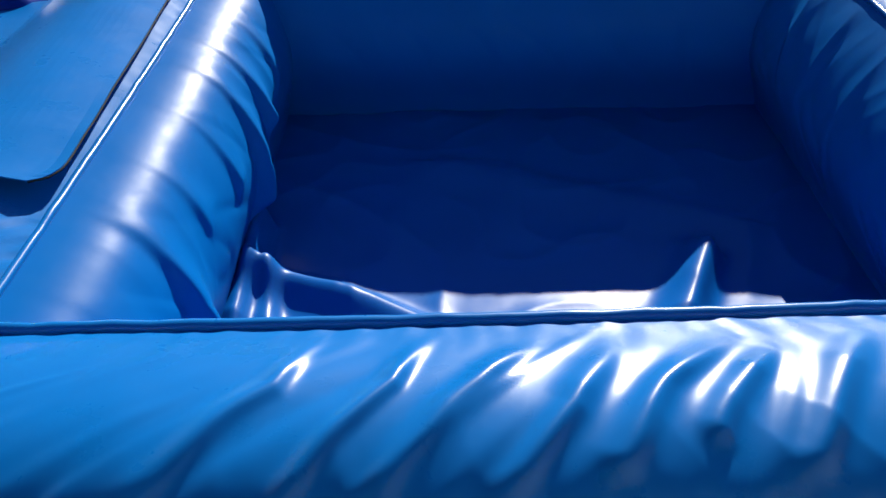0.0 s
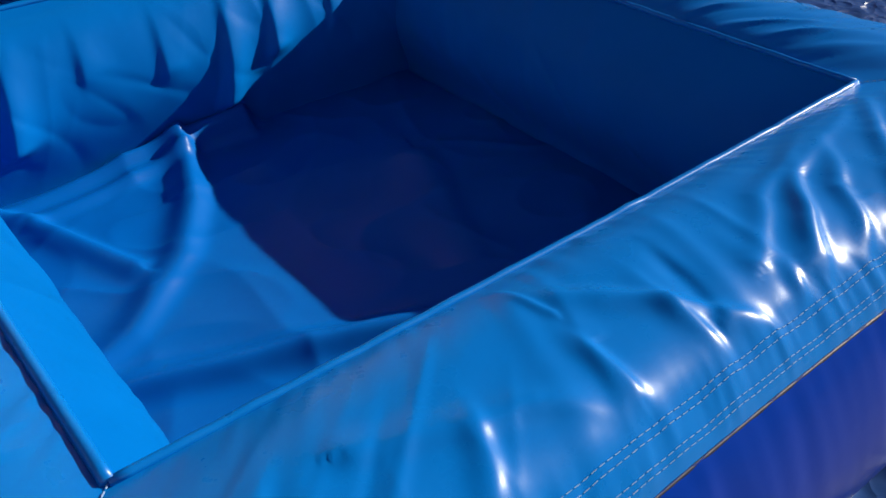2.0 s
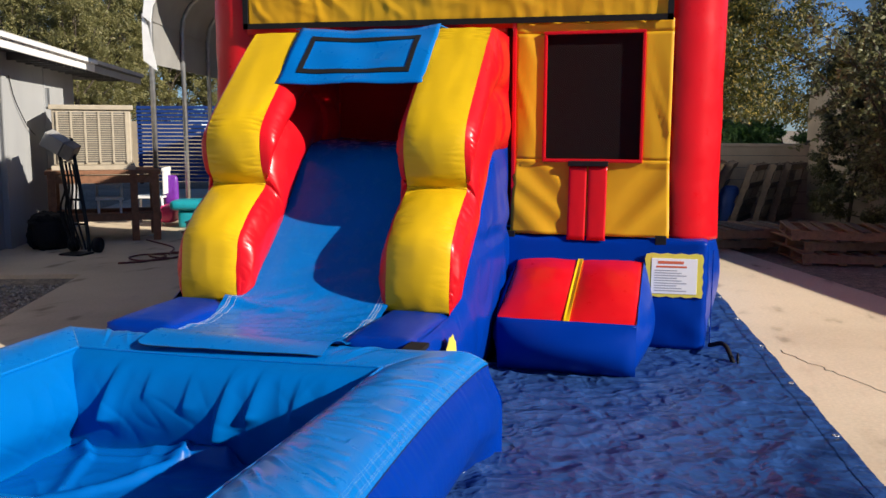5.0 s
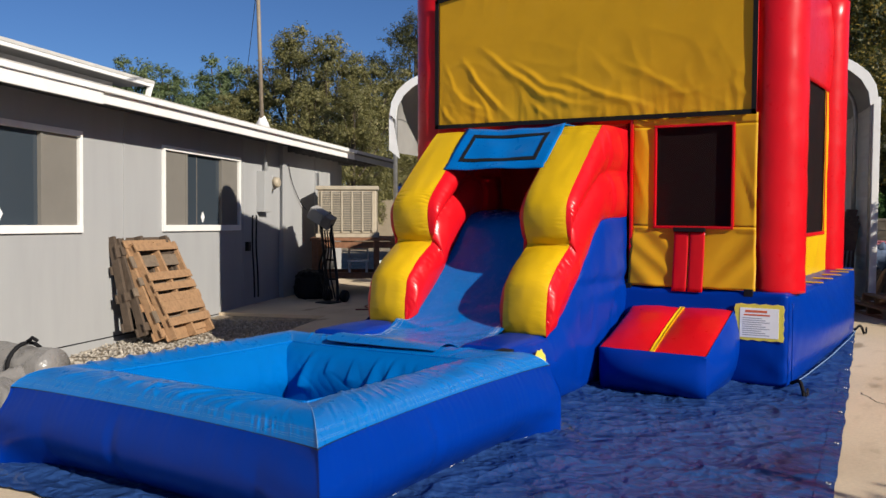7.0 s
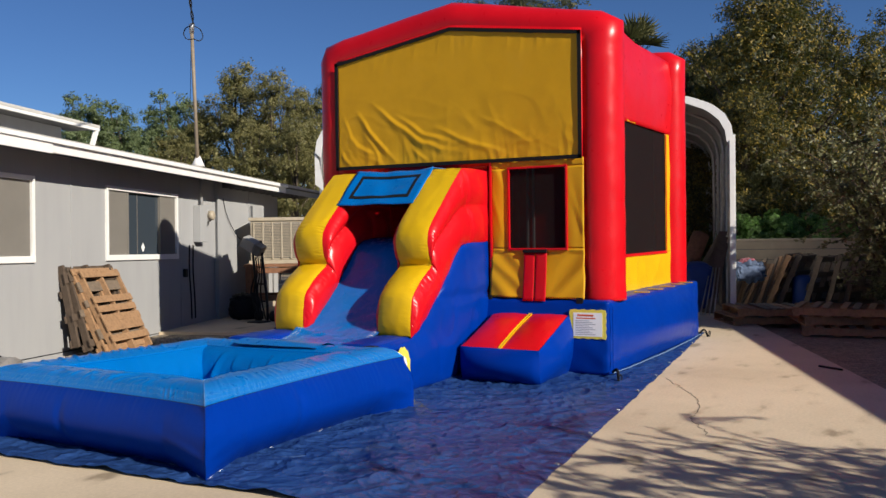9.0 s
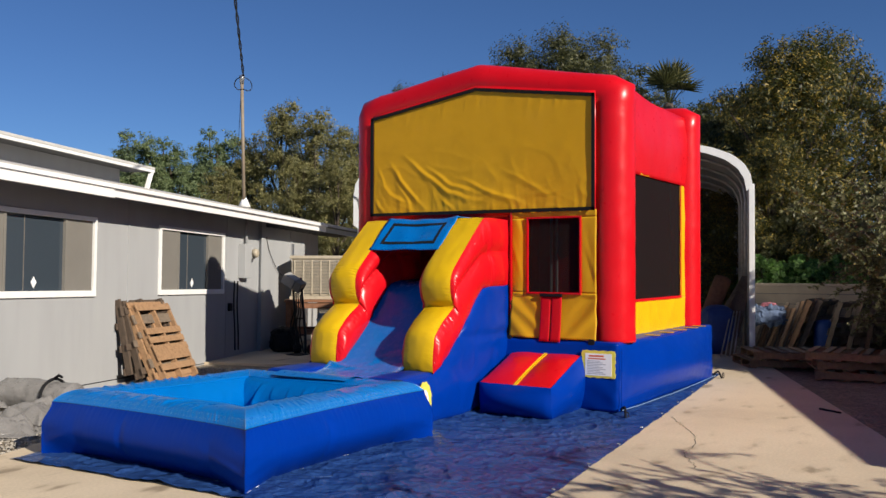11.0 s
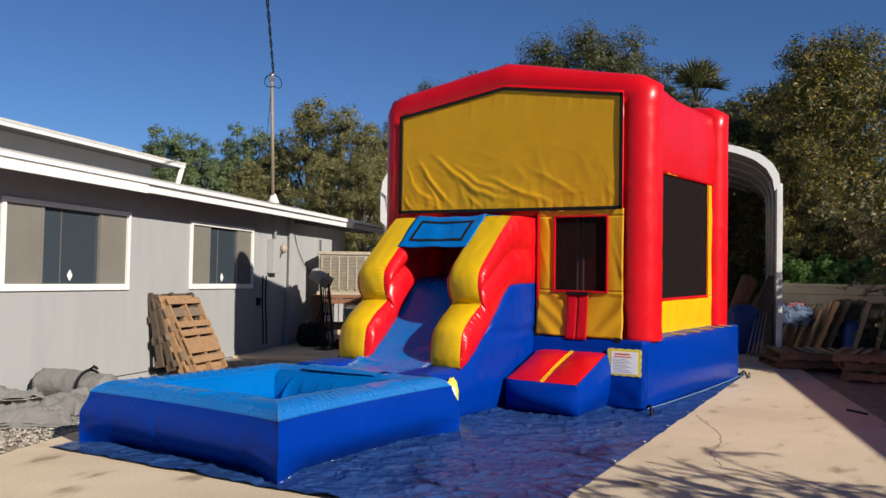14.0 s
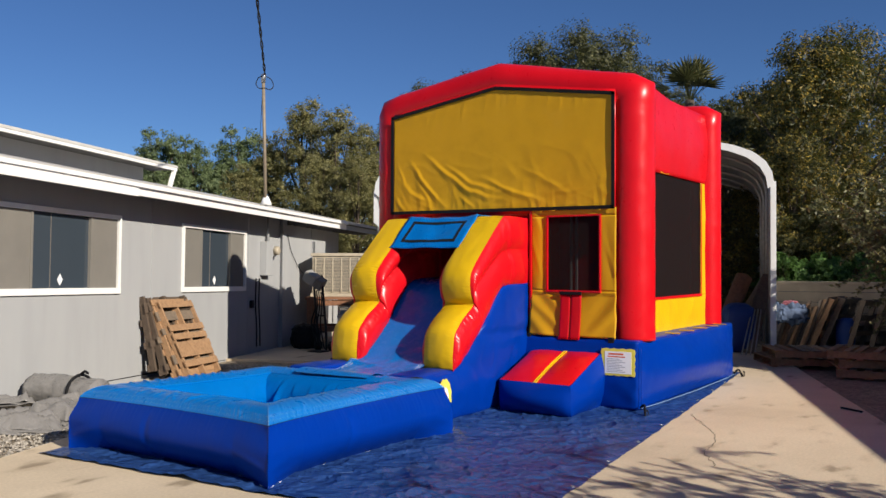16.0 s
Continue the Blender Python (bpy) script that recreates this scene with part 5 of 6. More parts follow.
# roof: overhanging eave, fascia in two lengths, low slope
OV = 0.50
block("fascia", (hx(-1.33), OV - 0.03, 2.212), (hx(-9.3), OV, 2.326), WHITE_PAINT, house, "white fascia board", 0.004)
block("fascia", (hx(6.92), OV - 0.05, 2.226), (hx(-1.33), OV - 0.02, 2.326), WHITE_PAINT, house, "white fascia board", 0.004)
block("fascia", (hx(9.75), OV - 0.06, 2.226), (hx(6.92), OV - 0.03, 2.318), SIDING, house, "bare grey fascia end", 0.004)
block("drip_edge", (hx(6.92), OV - 0.06, 2.327), (hx(-9.3), OV + 0.025, 2.376), WHITE_METAL, house, "white metal roof edge", 0.006)
block("drip_edge", (hx(9.75), OV - 0.06, 2.327), (hx(6.92), OV + 0.005, 2.366), SHADE_JOINT_GREY, house, "dull roof edge", 0.006)
# the soffit's dark colour carries the shade under the eave
block("soffit", (hx(9.75), -0.6, 2.295), (hx(-9.3), OV - 0.06, 2.315), SHADE_JOINT_GREY, house, "soffit, coloured dark for the shade under the eave", 0.0)


def roof_slab(y0, z0, y1, z1, x0, x1, t):
    vs = [(x0, y0, z0), (x1, y0, z0), (x1, y1, z1), (x0, y1, z1)]
    return vs + [(x, y, z - t) for x, y, z in vs], [(0, 1, 2, 3), (7, 6, 5, 4), (0, 4, 5, 1), (1, 5, 6, 2), (2, 6, 7, 3), (3, 7, 4, 0)]


solid("roof", *roof_slab(OV + 0.02, 2.39, -4.0, 3.28, hx(9.75), hx(-9.3), 0.05), ROOFING, house, "pale low-pitched rolled roof", False)
solid("roof", *roof_slab(-4.0, 3.28, -6.4, 2.60, hx(9.75), hx(-9.3), 0.05), ROOFING, house, "pale rear roof slope", False)
# rafter tails coloured with the same eave shade
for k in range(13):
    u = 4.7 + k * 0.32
    block("rafter_tail", (hx(u + 0.05), 0.062, 2.20), (hx(u), OV - 0.07, 2.293), SHADE_JOINT_GREY, house, "", 0.004)
# raised clerestory roof further back
block("clerestory_wall", (hx(3.75), -2.55, 2.80), (hx(-9.0), -2.40, 3.208), SIDING, house, "grey clerestory wall", 0.0)
solid("upper_roof", *roof_slab(-1.98, 3.29, -6.0, 3.66, hx(4.28), hx(-9.2), 0.045), ROOFING, house, "pale raised roof", False)
block("upper_fascia", (hx(4.28), -2.03, 3.195), (hx(-9.2), -1.99, 3.275), WHITE_PAINT, house, "white upper fascia", 0.004)
# upper soffit, shade coloured in as below
block("upper_soffit", (hx(4.24), -2.55, 3.209), (hx(-9.1), -2.03, 3.222), SHADE_JOINT_GREY, house, "", 0.0)
solid("roof_post", [Vector(p) for p in ((hx(4.27), -2.06, 3.20), (hx(4.19), -2.06, 3.20), (hx(4.02), -2.06, 2.87), (hx(4.10), -2.06, 2.87), (hx(4.27), -2.00, 3.20), (hx(4.19), -2.00, 3.20), (hx(4.02), -2.00, 2.87), (hx(4.10), -2.00, 2.87))],
      [(0, 1, 2, 3), (7, 6, 5, 4), (0, 3, 7, 4), (1, 5, 6, 2), (0, 4, 5, 1), (3, 2, 6, 7)], WHITE_PAINT, house, "white sloping roof post", False)

# service gear on the wall
tube("service_mast", [(hx(3.76), 0.02, 2.55), (hx(3.58), 0.02, 4.63)], 0.028, MAST_PAINT, house, "weathered brown service mast through the roof", 10)
solid("mast_boot", *tube_data([(hx(3.78), 0.02, 2.50), (hx(3.78), 0.02, 2.66)], [0.11, 0.035], 14), WHITE_METAL, house, "white flashing boot")
tube("weatherhead", [(hx(3.58), 0.02, 4.61), (hx(3.57), 0.02, 4.73), (hx(3.57), 0.06, 4.77)], [0.035, 0.045, 0.02], STEEL, house, "grey weatherhead", 10)
for s in (-1, 1):
    pts = smooth_line([(hx(3.57), 0.05, 4.73), (hx(3.57) + s * 0.08, 0.05 - s * 0.08, 4.68), (hx(3.57) + s * 0.11, 0.05 - s * 0.11, 4.57), (hx(3.57) + s * 0.07, 0.05 - s * 0.07, 4.50), (hx(3.58), 0.05, 4.52)], 24)
    tube("drip_loop", pts, 0.008, CABLE, house, "black drip loop", 6)
block("meter_box", (hx(3.88), 0.0, 1.27), (hx(3.60), 0.13, 1.86), SIDING, house, "grey electric panel box", 0.01)
tube("conduit", [(hx(3.80), 0.06, 1.84), (hx(3.80), 0.06, 2.40)], 0.026, SIDING, house, "", 10)
tube("meter_ring", [(hx(4.06), 0.0, 1.71), (hx(4.06), 0.09, 1.71)], 0.105, SIDING, house, "round electric meter", 18)
tube("meter_glass", [(hx(4.06), 0.09, 1.71), (hx(4.06), 0.16, 1.71), (hx(4.06), 0.175, 1.71)], [0.082, 0.075, 0.05], CREAM_METAL, house, "pale meter dome", 18)
block("wall_box", (hx(6.10), 0.06, 1.70), (hx(6.0), 0.10, 1.95), STEEL, house, "small grey wall box", 0.006)
block("outlet_box", (hx(3.28), 0.0, 0.72), (hx(3.18), 0.05, 0.85), BLACK_PLASTIC, house, "dark outlet box", 0.006)
for k, u in enumerate((3.36, 3.50)):
    pts = smooth_line([(hx(u), 0.04, 1.22), (hx(u) + 0.03, 0.05, 0.8), (hx(u) - 0.02, 0.05, 0.4), (hx(u + 0.02), 0.06, 0.06)], 20)
    tube("wall_cable", pts, 0.012, CABLE, house, "black cable hanging on the wall", 6)
pts = smooth_line([(hx(4.70), 0.075, 2.02), (hx(4.85), 0.08, 1.75), (hx(5.2), 0.09, 1.45), (hx(5.45), 0.10, 1.33)], 16)
tube("wall_cable", pts, 0.006, CABLE, house, "", 6)
tagged(block("dark_stick", (-0.14, -0.012, 0.0), (0.14, 0.012, 0.02), BLACK_PLASTIC, None, "", 0.004, pose(-4.36, 5.23, 0.001, 0, 0, 55)), "short dark stick lying on the driveway", "stick")
tube("hose_bib", [(hx(-3.62), 0.0, 0.28), (hx(-3.62), 0.09, 0.28), (hx(-3.62), 0.10, 0.22)], 0.010, STEEL, house, "small garden tap", 8)
tube("tap_pipe", [(hx(-3.62), 0.03, 0.05), (hx(-3.62), 0.03, 0.33)], 0.010, STEEL, house, "", 8)

# overhead service line to the street
m0 = HOUSE @ Vector((hx(3.57), 0.05, 4.75))
line = thing("service_line", "twisted black overhead service cable", "cable")
far = Vector((9.0, 9.4, 6.9))
pts = []
for k in range(121):
    t = k / 120
    p = m0.lerp(far, t)
    p.z -= 0.15 * math.sin(math.pi * t)
    pts.append(p)
for ph in (0, math.pi):
    tw = [p + Vector((math.cos(k * 0.9 + ph), math.sin(k * 0.9 + ph), 0)) * 0.014 for k, p in enumerate(pts)]
    tube("strand", tw, 0.011, CABLE, line, "", 5)


drop = thing("phone_line", "thin dark cable from the mast to the street behind", "cable")
far2 = Vector((-25.0, -25.3, 6.4))
m1 = HOUSE @ Vector((hx(3.59), 0.0, 4.40))
tube("cable", [m1.lerp(far2, k / 20) - Vector((0, 0, 0.5 * math.sin(math.pi * k / 20))) for k in range(21)], 0.006, CABLE, drop, "", 5)


# ---- carport ----
carport = thing("metal_carport", "white metal carport with rounded roof corners", "carport", pose(-8.27, -0.12, 0, 0, 0, 15.9))
HW, DEPTH = 3.56, 7.5
prof = [(HW, 0.0), (HW, 2.86), (HW - 0.03, 3.06), (HW - 0.13, 3.24), (HW - 0.32, 3.40), (HW - 0.62, 3.52), (HW - 0.95, 3.60), (0, 4.28)]
hoop = prof + [(-y, z) for y, z in reversed(prof[:-1])]
for k in range(6):
    x = -0.10 - k * (DEPTH - 0.2) / 5
    pts = [(x, y * 0.985, z - 0.04 if z > 0 else 0.0) for y, z in hoop]
    tube("hoop", pts, 0.034, STEEL, carport, "galvanised tube hoop", 8)
roof_line = prof[1:] + [(-y, z) for y, z in reversed(prof[1:-1])]


def ribbed(line, x0, x1, across, n_len):
    """A ribbed sheet along a profile line."""
    def fn(i, j):
        p = polyline([(0, y, z) for y, z in line], j)
        return Vector((x0 + (x1 - x0) * i, p.y, p.z + 0.008 * math.sin(i * n_len)))
    return grid(fn, 30, across)


v, f = ribbed(roof_line, 0.0, -DEPTH, 60, 100)
solid("roof_sheet", *backed(v, f, (0, 0, -0.012)), WHITE_METAL, carport, "white ribbed roof sheet")


v, f = ribbed([(y * 0.992, z - 0.035) for y, z in roof_line], -0.03, -DEPTH, 60, 100)
solid("roof_lining", v, f, GREY_METAL, carport, "dull grey underside of the roof")
v, f = grid(lambda i, j: Vector((-0.03 - 7.4 * i, -HW + 0.015, 2.27 + 0.6 * j)), 4, 4)
solid("drop_lining", v, f, GREY_METAL, carport, "")


def wall_sheet(y, z0, z1, x0, x1, name, label):
    rows = int((z1 - z0) / 0.06)
    def fn(i, j):
        z = z0 + (z1 - z0) * j
        return Vector((x0 + (x1 - x0) * i, y + (0.014 if (j * rows) % 5 < 1 else 0.0), z))
    v, f = grid(fn, 2, rows)
    solid(name, *backed(v, f, (0, 0.008, 0)), WHITE_METAL, carport, label, False)


wall_sheet(HW + 0.01, 0.03, 2.9, -0.02, -DEPTH, "side_sheet", "white ribbed metal side wall")
wall_sheet(-HW - 0.02, 2.28, 2.9, -0.02, -DEPTH, "side_sheet", "short white ribbed side drop")
v, f = grid(lambda i, j: Vector((0.0, *(polyline([(0, y, z) for y, z in hoop[1:-1]], i).yz * (1 - 0.028 * j)))), 80, 1)
solid("edge_trim", *backed(v, f, (0.03, 0, 0)), WHITE_METAL, carport, "white front edge trim", False)
block("front_post", (-0.06, HW - 0.06, 0.0), (0.02, HW + 0.03, 2.9), WHITE_METAL, carport, "white front post", 0.006)
block("base_plate", (-0.10, -HW - 0.04, 0.0), (0.06, -HW + 0.08, 0.012), STEEL, carport, "", 0.002)
solid("torn_sheet", [(0.0, -HW - 0.02, 2.30), (0.0, -HW + 0.16, 2.16), (0.0, -HW + 0.05, 2.75), (0.0, -HW - 0.02, 2.9), (-0.01, -HW - 0.02, 2.30), (-0.01, -HW + 0.16, 2.16), (-0.01, -HW + 0.05, 2.75), (-0.01, -HW - 0.02, 2.9)],
      [(0, 1, 2, 3), (7, 6, 5, 4), (0, 4, 5, 1), (1, 5, 6, 2)], WHITE_METAL, carport, "bent white sheet end", False)


# ---- walls round the yard ----
def yard_wall(name, a, b, h, label, courses=True):
    a, b = Vector(a), Vector(b)
    L = (b - a).length
    ang = math.degrees(math.atan2(b.y - a.y, b.x - a.x))
    w = block(name, (0, -0.1, -0.2), (L, 0.1, h), BLOCK, None, "", 0.01, pose(a.x, a.y, 0, 0, 0, ang))
    tagged(w, label, "wall", kind="structure")
    if courses:
        cap = block("wall_cap", (0, -0.12, h), (L, 0.12, h + 0.05), BLOCK, w, "flat cap course", 0.008)
        k = 1
        while k * 0.2 < h:
            block("mortar_course", (0, -0.104, k * 0.2 - 0.005), (L, 0.104, k * 0.2 + 0.005), SHADE_JOINT_GREY, w, "", 0.0)
            k += 1
    return w


stake = along(3.36, 7.46)
tagged(tube("garden_stake", [(stake.x, stake.y, -0.06), (stake.x + 0.01, stake.y, 0.62)], 0.012, STEEL, None, "", 6), "thin pale metal stake in the dirt", "stake")
yard_wall("wall_back", along(10.4, 6.75), along(10.0, 9.7), 1.15, "low tan block retaining wall")
yard_wall("wall_side", along(10.0, 9.75), along(-2.9, 9.75), 2.12, "tan block boundary wall", False)
yard_wall("wall_side_low", along(-2.92, 9.75), along(-22, 9.75), 1.6, "lower tan block boundary wall", False)
yard_wall("wall_far", along(24, -14), along(24, 16), 1.6, "tan block boundary wall", False)


# ---- pallets ----
def pallet(at, label, mat, group, L=1.2, W=1.0, boards=7, rows=None):
    p = thing("pallet", label, "pallet", at, group)
    rnd = random.Random(len(bpy.data.objects))
    for y in (0.025, W / 2 - 0.02, W - 0.065):
        block("stringer", (0, y, 0.018), (L, y + 0.038, 0.108), mat, p, "", 0.003)
    for k in range(len(rows) if rows else boards):
        w = rnd.choice((0.085, 0.09, 0.13))
        x = rows[k] if rows else k * (L - 0.11) / (boards - 1) + (rnd.uniform(-0.03, 0.03) if 0 < k < boards - 1 else 0)
        cut = rnd.uniform(0.0, 0.06)
        block("deck_board", (x, 0, 0.108), (min(L, x + w), W - cut, 0.126), mat if rnd.random() < 0.55 else GREY_WOOD, p, "", 0.003)
    for k in range(4):
        x = k * (L - 0.09) / 3
        block("bottom_board", (x, 0, 0.0), (x + 0.09, W, 0.018), mat, p, "", 0.003)
    return p


# several leaning against the house; deck towards the yard
def lean(u, n, tilt, turn=0.0, tall=1.1):
    """Stands a pallet on its short edge against the house wall."""
    return HOUSE @ Matrix.Translation((hx(u), n, -0.125)) @ pose(0, 0, 0, 0, 0, turn) @ pose(0, 0, 0, tilt, 0, 0) @ Matrix(((0, -1, 0, 0), (0, 0, 1, 0), (-1, 0, 0, tall), (0, 0, 0, 1)))


pallet(lean(-0.32, 0.62, 27, 1), "sun-bleached wooden pallet leaning on the house", PALLET_WOOD, "pallets against the house", 1.1, 0.90, 7, (0.02, 0.36, 0.49, 0.61, 0.70, 0.88))
pallet(lean(-0.37, 0.49, 25, -1), "wooden pallet leaning behind another", PALLET_WOOD, "pallets against the house", 1.1, 0.92, 5, (0.0, 0.18, 0.42, 0.80, 1.0))
pallet(lean(-0.42, 0.34, 19, -4), "dark weathered pallet leaning on the house", DARK_WOOD, "pallets against the house", 1.05, 0.94, 6, (0.10, 0.55, 0.92))
pallet(lean(-0.47, 0.20, 13, -6), "dark weathered pallet leaning on the house", DARK_WOOD, "pallets against the house", 1.0, 0.94, 6, (0.10, 0.60))


# ---- gravel between the driveway and the house ----
STONE = wood("pale_gravel", (0.368, 0.328, 0.272))


def gravel(count, seed):
    """Small angular stones strewn on the dirt; one mesh."""
    rs = np.random.RandomState(seed)
    u, n = rs.uniform(-4.6, 4.6, count), rs.uniform(-2.30, -0.64, count)
    size = rs.uniform(0.008, 0.022, count)
    corner = np.array([(1, 0, 0), (0, 1, 0), (-1, 0, 0), (0, -1, 0), (0, 0, 0.8), (0, 0, -0.6)], dtype=float)
    pts = np.repeat(corner[None], count, 0) * rs.uniform(0.6, 1.3, (count, 6, 1)) * size[:, None, None]
    a = rs.uniform(0, 6.28, count)
    ca, sa = np.cos(a)[:, None], np.sin(a)[:, None]
    x, y = pts[:, :, 0] * ca - pts[:, :, 1] * sa, pts[:, :, 0] * sa + pts[:, :, 1] * ca
    cx = E1.x * u + E2.x * n
    cy = E1.y * u + E2.y * n
    v = np.stack([x + cx[:, None], y + cy[:, None], pts[:, :, 2] - 0.040 - np.array([dip(p, q) for p, q in zip(u, n)])[:, None] + 0.4 * size[:, None]], axis=2).reshape(-1, 3)
    face = np.array([(0, 1, 4), (1, 2, 4), (2, 3, 4), (3, 0, 4), (1, 0, 5), (2, 1, 5), (3, 2, 5), (0, 3, 5)])
    f = (face[None] + (np.arange(count) * 6)[:, None, None]).reshape(-1, 3)
    me = bpy.data.meshes.new("gravel")
    me.from_pydata(v.tolist(), [], f.tolist())
    me.materials.append(STONE)
    return tagged(new("gravel", me), "pale loose gravel strewn beside the house", "gravel", kind="stuff")


gravel(11500, 4)


# ---- rolled covers by the house ----
SILVER = vinyl("grey_cover_vinyl", (0.20, 0.19, 0.18), 0.26, 0.8, 0.12, 0.55)


def folded_cover(at, size, layers, seed, label):
    """Loose folded sheets lying on one another, edges out of line."""
    pieces = []
    sx, sy = size
    for k in range(layers):
        def fn(i, j, k=k):
            x = (i - 0.5) * sx * (1 - 0.06 * k) + 0.06 * ns(j * 3 + seed, k * 2.0)
            y = (j - 0.5) * sy * (1 - 0.05 * k) + 0.05 * ns(i * 3 + seed, k * 2.0 + 5)
            z = 0.012 + 0.034 * k + 0.04 * ns(x * 2.5 + seed, y * 3, k * 0.35) + 0.08 * crest(x * 2.0 + y + seed, y * 2.2, k * 0.3, 4.0) + 0.02 * crest(x * 5 - y * 3 + seed, y * 5, k * 0.5, 3.0)
            edge = min(1.0, min(i, 1 - i, j, 1 - j) * 9)
            return Vector((x, y, max(0.004 + 0.012 * k, z * (0.25 + 0.75 * edge) + 0.012 * k)))
        pieces.append(backed(*grid(fn, 44, 34), (0, 0, -0.006)))
    v, f = joined(pieces)
    return tagged(solid("folded_cover", v, f, SILVER, at=at), label, "tarp", "folded covers")


folded_cover(pose(0.98, -1.13, -0.04, 0, 0, 42), (0.85, 0.75, ), 3, 2.0, "folded grey vinyl cover on the gravel")
folded_cover(pose(0.56, -1.10, -0.04, 0, 0, 20), (0.95, 0.6), 4, 7.0, "folded grey vinyl cover on the gravel")
folded_cover(pose(0.70, -2.05, -0.04, 0, -22, 60), (0.6, 0.6), 3, 11.0, "grey vinyl cover bundled against the roll")
roll = thing("rolled_cover", "rolled grey vinyl cover tied with a black strap", "rolled tarp")
pts = [(0.33 - 0.20 * t, -2.10 + 0.86 * t, 0.15 + 0.012 * math.sin(t * 5)) for t in [k / 30 for k in range(31)]]
tube("roll", pts, 0.17, SILVER, roll, "", 36, lambda i, k: 0.012 * ns(i * 0.3, k * 0.7, 2.0) + 0.010 * crest(i * 0.22 + k * 0.18, k * 0.5, 5.0, 3.0))
tube("roll_strap", [Vector((0.19, -1.50, 0.155)) + Vector((0.185 * math.cos(a), 0.043 * math.cos(a), 0.19 * math.sin(a))) for a in [2 * math.pi * k / 24 for k in range(25)]], 0.016, BLACK_TAPE, roll, "black tie strap", 6)
tube("strap_tail", [(0.19, -1.50, 0.345), (0.17, -1.45, 0.385), (0.16, -1.40, 0.365)], 0.014, BLACK_TAPE, roll, "", 6)


# ---- cooler on its stand ----
CB = pose(-6.63, -3.82, 0, 0, 0, 36)
bench = thing("work_stand", "rough brown wooden stand with a lower shelf", "stand", CB)
for x, y in ((0.06, -0.56), (0.06, 0.66), (-0.72, -0.56), (-0.72, 0.66), (0.06, 0.40)):
    block("leg", (x - 0.045, y - 0.045, 0.0), (x + 0.045, y + 0.045, 0.85), BENCH_WOOD, bench, "", 0.004)
block("stand_top", (-0.80, -0.63, 0.85), (0.13, 0.73, 0.90), BENCH_WOOD, bench, "", 0.006)
block("apron", (0.06, -0.60, 0.74), (0.10, 0.70, 0.84), BENCH_WOOD, bench, "", 0.004)
block("stand_rail", (0.02, -0.60, 0.26), (0.10, 0.72, 0.35), BENCH_WOOD, bench, "", 0.006)
block("stand_rail", (-0.76, -0.60, 0.26), (-0.68, 0.72, 0.35), BENCH_WOOD, bench, "", 0.006)
block("stand_shelf", (-0.67, -0.58, 0.28), (0.01, 0.70, 0.305), BENCH_WOOD, bench, "", 0.004)
cooler = thing("evaporative_cooler", "tan metal evaporative cooler with slatted pads", "cooler", CB @ Matrix.Translation((0, 0, 0.09)))
block("cooler_body", (-0.74, -0.52, 0.87), (-0.01, 0.40, 1.56), CREAM_METAL, cooler, "", 0.02)
block("cooler_lid", (-0.77, -0.55, 1.56), (0.02, 0.43, 1.62), CREAM_METAL, cooler, "", 0.012)
block("cooler_tray", (-0.77, -0.55, 0.812), (0.02, 0.43, 0.87), CREAM_METAL, cooler, "", 0.006)
for k in range(22):
    z = 0.93 + k * 0.027
    solid("louvre", *box_data((-0.006, -0.45, z), (0.012, 0.33, z + 0.011), 0), CREAM_METAL, cooler, "", False)
    solid("louvre", *box_data((-0.66, 0.394, z), (-0.09, 0.412, z + 0.011), 0), CREAM_METAL, cooler, "", False)
for y in (-0.46, -0.30, -0.14, 0.02, 0.18, 0.34):
    block("pad_rib", (-0.008, y - 0.012, 0.90), (0.018, y + 0.012, 1.54), CREAM_METAL, cooler, "", 0.003)
block("pad_back", (-0.012, -0.45, 0.91), (-0.004, 0.33, 1.53), SCREEN, cooler, "", 0.0)

truck = thing("hand_truck", "black hand truck with a grey metal box on top", "hand truck", pose(0.30, 0.17, 0))
for dy in (0.0, 0.20):
    tube("rail", smooth_line([(-5.92, -3.62 + dy, 0.03), (-6.02, -3.72 + dy, 0.35), (-6.22, -3.98 + dy, 1.02), (-6.32, -4.10 + dy, 1.30)], 14), 0.022, BLACK_PLASTIC, truck, "", 8)
for t in (0.25, 0.5, 0.75, 0.95):
    p = Vector((-5.92, -3.62, 0.05)).lerp(Vector((-6.27, -4.04, 1.15)), t)
    tube("rung", [p, p + Vector((0, 0.20, 0))], 0.014, BLACK_PLASTIC, truck, "", 6)
block("toe_plate", (-5.95, -3.66, 0.0), (-5.70, -3.38, 0.02), BLACK_PLASTIC, truck, "", 0.004)
for dy in (-0.06, 0.26):
    tube("wheel", [(-6.02, -3.64 + dy - 0.025, 0.09), (-6.02, -3.64 + dy + 0.025, 0.09)], 0.09, BLACK_PLASTIC, truck, "black rubber wheel", 16)
block("metal_box", (-0.10, -0.22, -0.08), (0.10, 0.02, 0.10), GREY_METAL, truck, "grey metal box", 0.012, pose(-6.20, -3.93, 1.20, -32, 10, 12))
block("box_front", (-0.10, 0.03, -0.08), (0.10, 0.16, 0.10), DULL_BOX, truck, "", 0.012, pose(-6.20, -3.93, 1.20, -32, 10, 12))
for k in range(4):
    a = k * 0.05
    pts = smooth_line([(-6.16, -3.92 + a, 1.05 - a * 0.3), (-6.05, -3.80 + a, 0.75), (-6.02, -3.86 + a * 1.4, 0.45), (-5.9, -3.6 + a, 0.05)], 14)
    tube("cable", pts, 0.013, CABLE, truck, "", 6)
